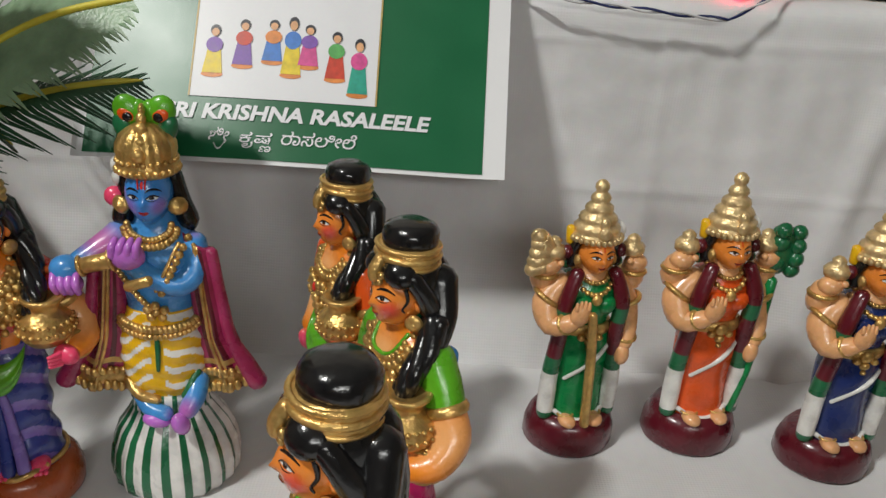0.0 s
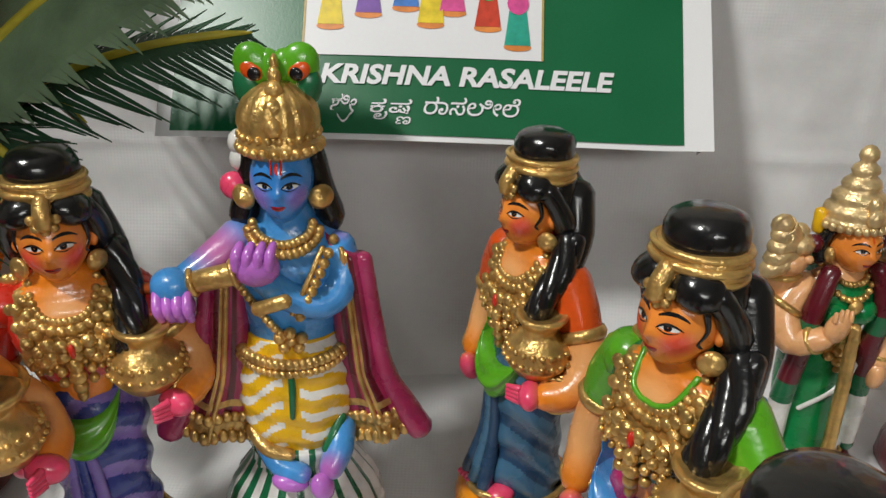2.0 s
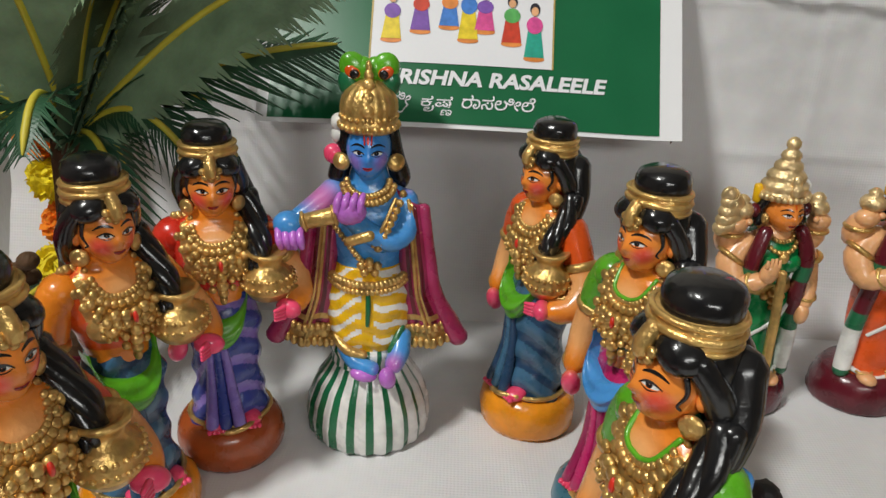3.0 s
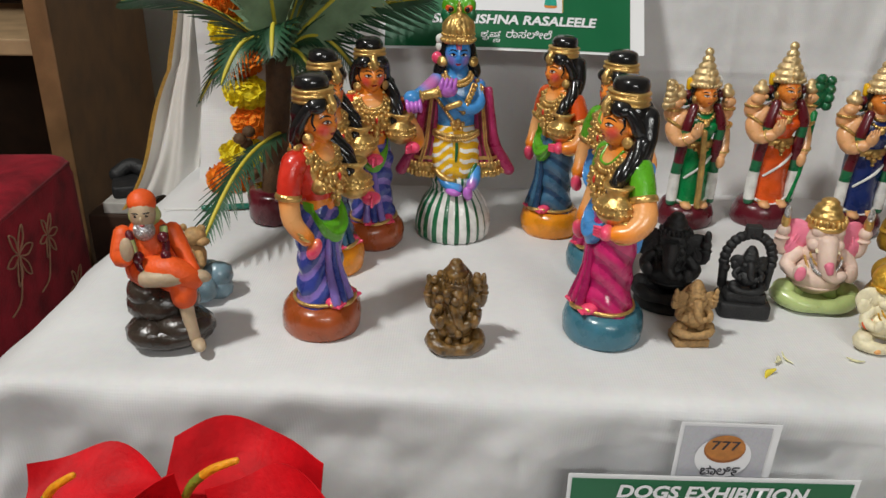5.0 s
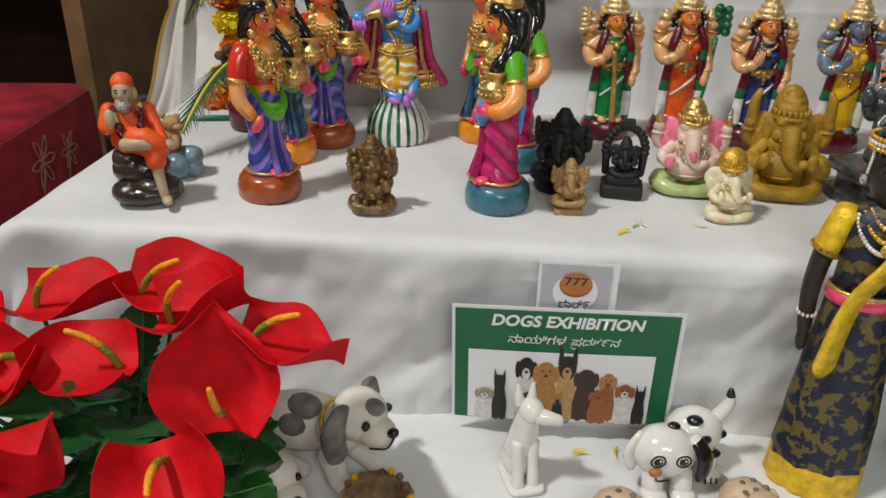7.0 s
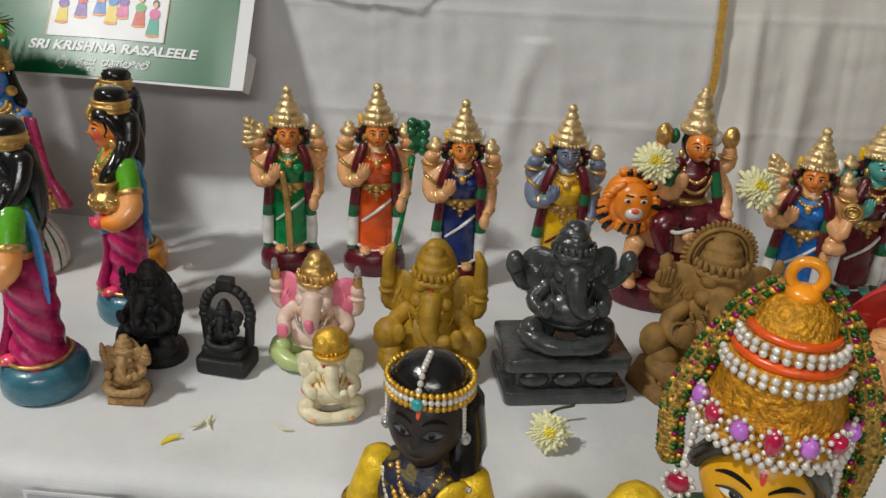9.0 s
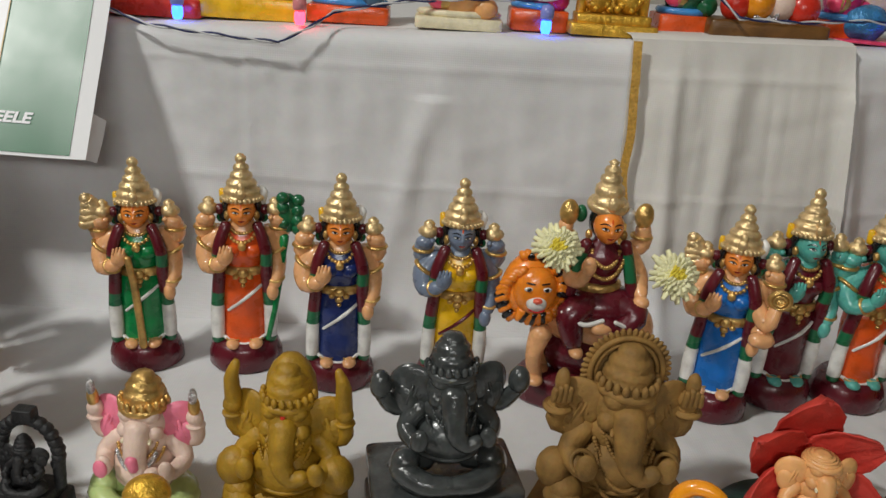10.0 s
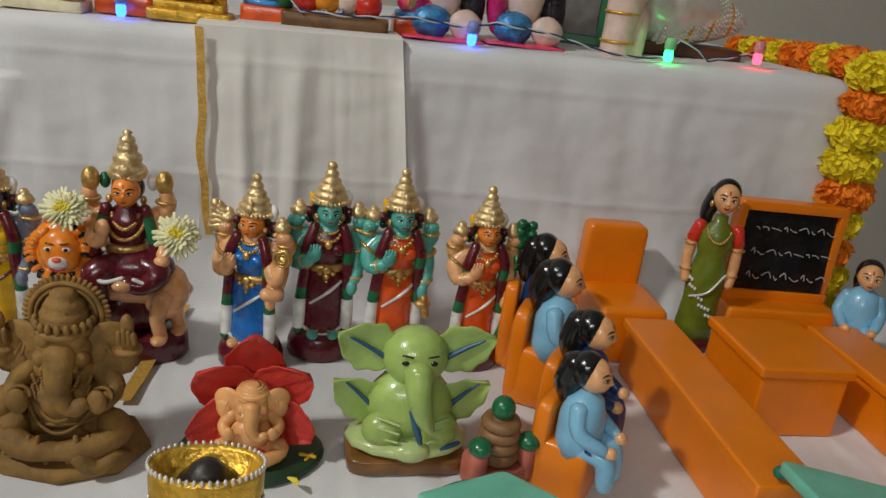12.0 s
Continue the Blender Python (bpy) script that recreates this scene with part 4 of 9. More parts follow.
def goddess(skirt, blouse, skin, headc, border=WHITE, big=False, staff=None, leaf=False, disc=False, dagger=False):
    """A standing crowned figure on a maroon base, about 0.2 m tall."""
    c = Clay()
    c.lathe([(0.0280, 0.0), (0.0300, 0.003), (0.0298, 0.014), (0.0275, 0.022), (0.0240, 0.028), (0.0, 0.029)], MAROON, sx=1.06, sy=0.98, seg=28, wob=lambda i, a: 1 + 0.012 * math.sin(3 * a + i))
    # robe: narrow at the feet, one leg's shape under the cloth
    secs = [(0.022, 0.0, -0.002, 0.0215, 0.0165), (0.034, 0.0, -0.002, 0.0200, 0.0150), (0.055, 0.0, -0.001, 0.0188, 0.0142), (0.078, 0.0, -0.001, 0.0205, 0.0150), (0.092, 0.0, 0.0, 0.0205, 0.0145), (0.100, 0.0, 0.0, 0.0172, 0.0125)]
    front = loft(c, secs, skirt, seg=40, rings=30, wob=lambda z, a: 1 + 0.030 * math.sin(a * 6 + z * 60) * (1 if z < 0.085 else 0.3) + 0.05 * math.exp(-((a - 4.4) / 0.4) ** 2))
    c.tube([(0.0165, front(0.0165, 0.086) - 0.001, 0.086), (0.004, front(0.004, 0.076) - 0.0012, 0.076), (-0.013, front(-0.013, 0.060) - 0.0012, 0.060)], [0.0013, 0.0018, 0.0014], border, seg=7)
    c.tube([(x, front(x, 0.030) - 0.0012, 0.0275 + 18 * x * x) for x in (-0.017, -0.011, -0.003, 0.003, 0.011, 0.017)], 0.0018, border, seg=7)
    for s in (-1, 1):
        c.ball((s * 0.0098, -0.0195, 0.0285), (0.0058, 0.0075, 0.0042), skin, rot=(8, 0, s * -10))
        c.torus((s * 0.0098, -0.0150, 0.0318), 0.0052, 0.0010, GOLD, seg=12, sub=5)
    # flower garlands that hug both sides down to the base
    for s in (-1, 1):
        pts = [(s * 0.0125, -0.0110, 0.1440), (s * 0.0190, -0.0140, 0.1240), (s * 0.0195, -0.0115, 0.1000), (s * 0.0215, -0.0095, 0.0720), (s * 0.0225, -0.0090, 0.0480), (s * 0.0222, -0.0095, 0.0290)]
        c.tube(pts, [0.0046, 0.0052, 0.0054, 0.0056, 0.0060, 0.0056], lambda t: (MAROON, MAROON, MAROON, DGREEN, MAROON, MAROON, DGREEN, WHITE, WHITE, WHITE, DGREEN, MAROON)[min(11, int(t * 12))], seg=12)
    # waist, chest, belt with its clasp
    torso = [(0.094, 0.0, 0.0, 0.0165, 0.0120), (0.104, 0.0, -0.001, 0.0160, 0.0120), (0.117, 0.0, -0.002, 0.0195, 0.0150), (0.128, 0.0, -0.001, 0.0215, 0.0140), (0.137, 0.0, 0.0, 0.0190, 0.0120), (0.143, 0.0, -0.001, 0.0100, 0.0090), (0.152, 0.0, -0.002, 0.0085, 0.0085)]
    chest = loft(c, torso, lambda x, y, z: skin if z > 0.1375 + (0.02 if y > 0 else -abs(x) * 0.0) else blouse, seg=40, rings=28)
    for s in (-1, 1):
        c.ball((s * 0.0082, -0.0125, 0.1195), (0.0080, 0.0062, 0.0074), blouse)
    c.torus((0, -0.0005, 0.0990), 0.0172, 0.0028, GOLD, sy=0.76, flat=1.7)
    for k, (dx, dz, w) in enumerate(((0, 0.0985, 0.0050), (0, 0.0915, 0.0036), (-0.006, 0.0950, 0.0028), (0.006, 0.0950, 0.0028), (0, 0.0865, 0.0022))):
        c.ball((dx, -0.0155, dz), (w, 0.0026, w * 0.9), GOLD, seg=9, rings=6)
    for w, low, r in ((0.0095, 0.1365, 0.0017), (0.0125, 0.1290, 0.0019)):
        for i in range(13):
            u = -1 + i / 6
            x, z = w * math.sin(u * 1.5), low + (0.1440 - low) * abs(u) ** 2.2
            c.ball((x, chest(x, z) - 0.0012, z), r, GOLD, seg=7, rings=5)
    c.ball((0, chest(0, 0.126) - 0.0022, 0.1255), (0.0036, 0.0022, 0.0042), GOLD, seg=9, rings=6)
    # front pair of arms: one hand raised in blessing, one lowered
    c.tube([(-0.0185, -0.001, 0.1330), (-0.0290, -0.004, 0.1190), (-0.0270, -0.0140, 0.1060), (-0.0160, -0.0215, 0.1120)], [0.0084, 0.0094, 0.0078, 0.0058], skin, seg=14)
    c.ball((-0.0130, -0.0245, 0.1190), (0.0066, 0.0044, 0.0090), skin, rot=(0, 10, 0))
    for q in range(4):
        c.tube([(-0.0170 + q * 0.0028, -0.0265, 0.1240), (-0.0166 + q * 0.0028, -0.0255, 0.1300 - 0.0012 * abs(q - 1.5))], [0.0015, 0.0011], skin, seg=6)
    c.torus((-0.0285, -0.0035, 0.1225), 0.0092, 0.0020, GOLD, rot=(0, 36, 0))
    c.torus((-0.0195, -0.0190, 0.1095), 0.0064, 0.0017, GOLD, rot=(50, 40, 0))
    c.tube([(0.0185, -0.001, 0.1330), (0.0275, -0.002, 0.1150), (0.0285, -0.0080, 0.0980), (0.0255, -0.0130, 0.0860)], [0.0082, 0.0084, 0.0070, 0.0054], skin, seg=14)
    c.torus((0.0280, -0.0025, 0.1180), 0.0084, 0.0018, GOLD, rot=(0, -24, 0))
    c.torus((0.0272, -0.0105, 0.0925), 0.0064, 0.0016, GOLD, rot=(20, 0, 0))
    c.ball((0.0245, -0.0150, 0.0795), (0.0052, 0.0046, 0.0085), skin)
    # rear pair of arms folded up beside the shoulders, emblems of gold
    for s in (-1, 1):
        c.tube([(s * 0.0190, 0.004, 0.1310), (s * 0.0300, 0.003, 0.1310), (s * 0.0305, 0.0005, 0.1430)], [0.0086, 0.0088, 0.0074], skin, seg=12)
        c.ball((s * 0.0295, -0.003, 0.1465), (0.0080, 0.0070, 0.0066), skin)
        c.torus((s * 0.0305, 0.001, 0.1385), 0.0080, 0.0018, GOLD)
        for q in range(3):
            c.ball((s * (0.0235 + 0.0042 * q), -0.0070 + 0.001 * q, 0.1495), (0.0026, 0.0030, 0.0026), skin, seg=7, rings=5)
        c.lathe([(0.0050, 0.0), (0.0078, 0.003), (0.0082, 0.0062), (0.0062, 0.0094), (0.0040, 0.0106), (0.0046, 0.0130), (0.0020, 0.0158), (0.0, 0.0165)], PALEGOLD, at=(s * 0.0270, -0.001, 0.1510), seg=16, wob=lambda i, a: 1 + 0.08 * math.cos(a * 6))
    if big:
        for k in range(5):
            c.tube([(-0.022, 0.001, 0.150), (-0.033 - 0.001 * k, -0.003, 0.1470 + k * 0.0050), (-0.0425 + 0.001 * k, -0.005, 0.1440 + k * 0.0062)], [0.0056, 0.0060, 0.0048], PALEGOLD, seg=10)
    # head: hair close behind, ear studs, white tufts
    face(c, (0, -0.0065, 0.1560), headc, r=(0.0114, 0.0124, 0.0146), cheek=None, mark=VERMIL)
    c.ball((0, 0.0015, 0.1570), (0.0122, 0.0115, 0.0150), BLACK, seg=16, rings=10)
    for s in (-1, 1):
        c.ball((s * 0.0118, -0.0060, 0.1510), (0.0026, 0.0028, 0.0044), GOLD)
        c.tube([(s * 0.0118, -0.0035, 0.1640), (s * 0.0140, -0.0010, 0.1560), (s * 0.0150, -0.0030, 0.1470)], [0.0030, 0.0038, 0.0036], BLACK, seg=9)
        c.ball((s * 0.0180, -0.0015, 0.1555), (0.0046, 0.0042, 0.0052), MAROON)
        c.ball((s * 0.0172, 0.0000, 0.1470), (0.0040, 0.0040, 0.0044), DGREEN)
    c.tube([(0.0150, 0.002, 0.160), (0.0172, 0.002, 0.170), (0.0150, 0.003, 0.175)], [0.0040, 0.0042, 0.0026], WHITE, seg=9)
    c.tube([(-0.0150, 0.002, 0.162), (-0.0160, 0.002, 0.172)], [0.0034, 0.0028], YELLOW, seg=9)
    # bell-shaped crown in stacked rings over a broad jewelled brim
    c.lathe([(0.0130, 0.1640), (0.0160, 0.1655), (0.0166, 0.1680), (0.0150, 0.1700), (0.0142, 0.1712), (0.0150, 0.1728), (0.0146, 0.1750), (0.0128, 0.1766), (0.0118, 0.1776), (0.0126, 0.1794), (0.0120, 0.1818), (0.0100, 0.1838), (0.0086, 0.1848), (0.0094, 0.1866), (0.0086, 0.1890), (0.0066, 0.1908), (0.0056, 0.1918), (0.0066, 0.1938), (0.0060, 0.1962), (0.0040, 0.1980), (0.0034, 0.1990), (0.0046, 0.2012), (0.0044, 0.2040), (0.0026, 0.2064), (0.0, 0.2075)], PALEGOLD, at=(0, -0.001, 0), sy=0.92, seg=28, wob=lambda i, a: 1 + 0.025 * math.cos(a * 12 + i * 2))
    for i in range(13):
        a = radians(190 + 160 * i / 12)
        c.ball((0.0162 * math.cos(a), 0.0150 * math.sin(a) - 0.001, 0.1672), (0.0021, 0.0021, 0.0024), PALEGOLD, seg=7, rings=5)
    for dz, w in ((0.1735, 0.0044), (0.1790, 0.0034)):
        c.ball((0, -0.0150 + (dz - 0.1735) * 0.4, dz), (w, 0.0028, 0.0050), PALEGOLD, seg=10, rings=7)
    if staff is not None:
        c.tube([(-0.006, -0.0275, 0.120), (-0.002, -0.0255, 0.085), (0.001, -0.0245, 0.028)], [0.0028, 0.0032, 0.0036], staff, seg=9)
    if leaf:
        c.tube([(0.020, -0.014, 0.030), (0.028, -0.012, 0.075), (0.0345, -0.004, 0.130)], [0.0024, 0.0030, 0.0040], EMERALD, seg=9)
        c.ball((0.0375, -0.001, 0.152), (0.0110, 0.0080, 0.0190), DGREEN, seg=14, rings=10)
        for k in range(11):
            c.ball((0.0380 + 0.0080 * math.cos(k * 2.1), -0.0050 + 0.002 * math.sin(k * 1.7), 0.138 + k * 0.0030), (0.0058, 0.0046, 0.0060), DGREEN, seg=9, rings=6)
    if disc:
        c.lathe([(0.0, 0), (0.0095, 0.0008), (0.0098, 0.0032), (0.0, 0.0040)], GOLD, m=Euler((radians(90), 0, 0)).to_matrix(), at=(0.0365, -0.0170, 0.1320), seg=22)
        for R in (0.0075, 0.0046):
            c.torus((0.0365, -0.0212, 0.1320), R, 0.0012, GOLD, rot=(90, 0, 0))
        c.tube([(0.020, -0.010, 0.120), (0.031, -0.020, 0.106), (0.035, -0.016, 0.124)], [0.0074, 0.0068, 0.0052], skin, seg=12)
        c.tube([(0.0260, -0.014, 0.098), (0.0330, -0.020, 0.092), (0.0240, -0.0260, 0.094)], [0.0070, 0.0072, 0.0066], skin, seg=12)
    if dagger:
        c.tube([(0.026, -0.015, 0.074), (0.030, -0.016, 0.052)], [0.0052, 0.0044], GOLD, seg=10)
        c.ball((0.0265, -0.0150, 0.0650), (0.0085, 0.0060, 0.0050), GOLD)
    return widen(c, 1.08, 1.06)


G2 = "row of crowned goddess figurines"
TAIL = " robe and gold crown"
for (x, y, h, turn, words, args) in (
        (0.112, 0.520, 0.196, 12, "clay goddess figurine with a green", (EMERALD, EMERALD, PEACH, FACE, WHITE, True, GOLD)),
        (0.202, 0.529, 0.203, 10, "clay goddess figurine with an orange", (VERMIL, VERMIL, PEACH, FACE, WHITE, False, None, True)),
        (0.292, 0.506, 0.198, 6, "clay goddess figurine with a navy blue", (NAVY, NAVY, PEACH, FACE)),
        (0.396, 0.508, 0.200, 2, "grey-skinned clay goddess figurine with a yellow", (YELLOW, YELLOW, GREYB, GREYB, MAROON)),
        (0.634, 0.492, 0.198, -22, "clay goddess figurine with a bright blue", (ROYAL, ROYAL, PEACH, FACE, WHITE, True, None, False, True)),
        (0.703, 0.520, 0.208, 4, "green-skinned clay goddess figurine with a wine-red", (MAROON, MAROON, AQUA, AQUA)),
        (0.776, 0.522, 0.206, 6, "green-skinned clay goddess figurine with an orange", (VERMIL, VERMIL, AQUA, AQUA, WHITE, False, None, False, False, True)),
        (0.864, 0.512, 0.198, 6, "small clay goddess figurine with an orange", (VERMIL, VERMIL, PEACH, FACE, WHITE, False, None, True))):
    statue("goddess_figurine", goddess(*args), (x, y, 0), turn, words + TAIL, group=G2, scale=h / 0.2075)


def lion_rider():
    c = Clay()
    c.lathe([(0.0490, 0.0), (0.0510, 0.004), (0.0500, 0.024), (0.0460, 0.029), (0.0, 0.030)], MAROON, sx=1.12, sy=0.62, seg=30)
    c.ball((0.004, 0.002, 0.050), (0.040, 0.022, 0.030), MAROON)
    # lion
    c.ball((0.010, -0.002, 0.078), (0.046, 0.019, 0.024), PEACH, seg=18, rings=10)
    c.ball((0.036, -0.004, 0.070), (0.022, 0.019, 0.030), PEACH, rot=(0, 10, 0))
    for x, y in ((0.036, -0.018), (0.050, 0.004), (-0.040, -0.012), (-0.032, 0.008)):
        c.tube([(x, y, 0.072), (x - 0.005, y - 0.004, 0.050), (x - 0.001, y - 0.005, 0.028)], [0.0105, 0.0070, 0.0060], PEACH, seg=10)
        c.ball((x - 0.003, y - 0.010, 0.029), (0.0075, 0.0095, 0.0050), PEACH)
    c.ball((-0.050, -0.004, 0.113), (0.027, 0.019, 0.032), ORANGE, seg=16, rings=10)
    for k in range(46):
        a, b = k * 2.39996, (k % 7) / 7
        r = 0.020 + 0.009 * b
        c.tube([(-0.050 + r * math.cos(a), -0.018 + 0.010 * b, 0.115 + r * 1.12 * math.sin(a)), (-0.050 + (r + 0.006) * math.cos(a), -0.017 + 0.012 * b, 0.111 + (r + 0.005) * 1.12 * math.sin(a))], [0.0052, 0.0028], ORANGE if k % 4 else BLACK, seg=6)
    c.ball((-0.050, -0.018, 0.115), (0.0185, 0.0115, 0.0225), ORANGE)
    c.ball((-0.050, -0.0275, 0.107), (0.0085, 0.0060, 0.0070), WHITE)
    c.ball((-0.050, -0.0320, 0.1115), (0.0040, 0.0026, 0.0028), ROSE)
    c.tube([(-0.056, -0.0320, 0.1030), (-0.050, -0.0335, 0.1015), (-0.044, -0.0320, 0.1030)], 0.0009, LIPS, seg=5)
    for s in (-1, 1):
        c.ball((-0.050 + s * 0.0075, -0.0280, 0.1205), (0.0040, 0.0016, 0.0022), WHITE, seg=7, rings=5)
        c.ball((-0.050 + s * 0.0072, -0.0292, 0.1205), (0.0020, 0.0012, 0.0020), BLACK, seg=6, rings=4)
        c.tube([(-0.050 + s * 0.003, -0.0285, 0.1255), (-0.050 + s * 0.009, -0.0270, 0.1260)], 0.0008, BLACK, seg=5)
    # rider: robe over both knees, torso, arms, crown
    c.ball((0.010, -0.010, 0.100), (0.036, 0.022, 0.020), MAROON, seg=18, rings=10)
    c.tube([(0.002, -0.012, 0.104), (-0.020, -0.026, 0.098), (-0.016, -0.030, 0.072)], [0.014, 0.0125, 0.0085], MAROON, seg=12)
    c.tube([(0.014, -0.012, 0.104), (0.032, -0.026, 0.100), (0.020, -0.031, 0.088), (0.006, -0.033, 0.092)], [0.014, 0.0125, 0.0090, 0.0070], MAROON, seg=12)
    c.tube([(-0.028, -0.030, 0.102), (-0.012, -0.037, 0.094), (0.004, -0.036, 0.098)], 0.0022, WHITE, seg=6)
    c.tube([(0.014, -0.038, 0.098), (0.028, -0.036, 0.092), (0.036, -0.028, 0.098)], 0.0020, WHITE, seg=6)
    c.ball((-0.014, -0.035, 0.066), (0.0060, 0.0100, 0.0050), PEACH)
    c.ball((0.004, -0.037, 0.090), (0.0090, 0.0060, 0.0056), PEACH)
    c.lathe([(0.0185, 0.108), (0.0155, 0.122), (0.0205, 0.140), (0.0205, 0.150), (0.0085, 0.160), (0.0075, 0.166)], MAROON, sy=0.78, at=(0.004, -0.004, 0), seg=22)
    c.torus((0.004, -0.004, 0.118), 0.0170, 0.0034, GOLD, sy=0.85, flat=1.6)
    for R, z in ((0.0115, 0.156), (0.0165, 0.152)):
        c.arc_beads((0.004, -0.0135, z), R, 190, 350, 0.0020, GOLD, sz=1.3, dy=0.0085)
    c.tube([(-0.016, -0.004, 0.150), (-0.028, -0.006, 0.132), (-0.018, -0.022, 0.128), (-0.013, -0.028, 0.138)], [0.0086, 0.0088, 0.0070, 0.0052], PEACH, seg=10)
    c.ball((-0.012, -0.030, 0.1445), (0.0062, 0.0042, 0.0092), PEACH)
    c.tube([(0.024, -0.004, 0.150), (0.036, -0.006, 0.130), (0.036, -0.022, 0.116)], [0.0086, 0.0082, 0.0056], PEACH, seg=10)
    c.ball((0.036, -0.026, 0.112), (0.0070, 0.0060, 0.0060), PEACH)
    for s in (-1, 1):
        c.tube([(0.004 + s * 0.020, 0.002, 0.146), (0.004 + s * 0.033, 0.002, 0.156), (0.004 + s * 0.032, 0.0, 0.172)], [0.0086, 0.0080, 0.0062], PEACH, seg=9)
        c.ball((0.004 + s * 0.031, -0.001, 0.182), (0.0080, 0.0070, 0.0120), GOLD)
        c.torus((0.004 + s * 0.032, 0.001, 0.163), 0.0078, 0.0018, GOLD)
        c.tube([(0.004 + s * 0.016, -0.012, 0.160), (0.004 + s * 0.021, -0.014, 0.140), (0.004 + s * 0.026, -0.018, 0.115)], 0.0050, lambda t: DGREEN if 0.3 < t < 0.6 else MAROON, seg=8)
        c.ball((0.004 + s * 0.0145, -0.0080, 0.166), (0.0030, 0.0030, 0.0044), GOLD)
        c.ball((0.004 + s * 0.020, 0.004, 0.180), (0.0050, 0.0050, 0.0080), WHITE if s > 0 else DGREEN)
    face(c, (0.004, -0.0105, 0.1745), FACE, r=(0.0122, 0.0135, 0.0156), cheek=None, mark=VERMIL)
    c.ball((0.004, 0.000, 0.176), (0.0142, 0.0125, 0.0165), BLACK)
    c.torus((0.004, 0.0000, 0.1905), 0.0140, 0.0034, PALEGOLD, rot=(10, 0, 0), flat=1.3)
    c.lathe([(0.0142, 0.188), (0.0154, 0.1925), (0.0138, 0.197), (0.0112, 0.1985), (0.0124, 0.2015), (0.0120, 0.206), (0.0096, 0.2085), (0.0078, 0.2095), (0.0090, 0.212), (0.0082, 0.2155), (0.0060, 0.2175), (0.0070, 0.220), (0.0058, 0.2235), (0.0028, 0.225), (0.0044, 0.228), (0.0, 0.231)], PALEGOLD, at=(0.004, 0.001, 0), seg=20, wob=lambda i, a: 1 + 0.03 * math.cos(a * 8 + i))
    c.ball((0.004, -0.0175, 0.196), (0.0050, 0.0030, 0.0066), PALEGOLD)
    return widen(c, 1.06, 1.05)


statue("goddess_on_lion_figurine", lion_rider(), (0.513, 0.500, 0), 2, "clay goddess in wine-red robe seated on a lion", scale=0.98, group=G2)


# ---- elephant-headed figures ----
BRONZE = surface("brown_resin", (0.16, 0.085, 0.022), 0.3, vary=0.6, scale=110, bump=0.5, fine=260, coat=0.4)
SOOT = surface("black_stone", (0.012, 0.012, 0.013), 0.55, vary=0.3, scale=90, bump=0.4)
SANDAL = surface("sandalwood", (0.42, 0.25, 0.10), 0.6, vary=0.25, scale=160, bump=0.4)
TANCLAY = surface("brown_terracotta", (0.27, 0.145, 0.035), 0.72, vary=0.3, scale=90, bump=0.35)
MUSTARD = surface("mustard_clay", (0.36, 0.20, 0.012), 0.5, vary=0.3, scale=70, bump=0.35)
GREYST = surface("grey_soapstone", (0.045, 0.05, 0.05), 0.22, vary=0.35, scale=80, bump=0.3, coat=0.5)
PALEPINK = surface("pale_pink_resin", (0.74, 0.55, 0.46), 0.4, vary=0.12, scale=60, bump=0.2)
EARPINK = surface("rose_resin", (0.80, 0.20, 0.30), 0.4, vary=0.15, scale=60, bump=0.2)
PALEGREEN = surface("pale_green_glaze", (0.36, 0.50, 0.13), 0.28, vary=0.18, scale=40, bump=0.12, coat=0.4)
LIME = surface("lime_glaze", (0.45, 0.55, 0.22), 0.28, vary=0.15, scale=40, bump=0.12, coat=0.4)
INKBLUE = surface("ink_blue_glaze", (0.03, 0.10, 0.20), 0.3, vary=0.2)
CORAL = surface("coral_clay", (0.60, 0.045, 0.03), 0.6, vary=0.15, scale=60, bump=0.3)
APRICOT = surface("apricot_glaze", (0.80, 0.40, 0.15), 0.35, vary=0.15, scale=60, bump=0.15)
IVORY = surface("ivory_resin", (0.78, 0.70, 0.48), 0.4, vary=0.15, scale=90, bump=0.2)
BRIGHTGOLD = surface("bright_gold", (0.72, 0.42, 0.05), 0.32, 0.6, vary=0.2, scale=150, bump=0.4)
DARKLEAF = surface("dark_leaf_clay", (0.02, 0.05, 0.025), 0.35, vary=0.25)
ROCK = surface("dark_rock_paint", (0.035, 0.026, 0.02), 0.22, vary=0.4, scale=60, bump=0.3, coat=0.3)
SILVER = surface("silver_glitter", (0.6, 0.6, 0.62), 0.3, 0.8, vary=0.4, scale=500, bump=0.8)


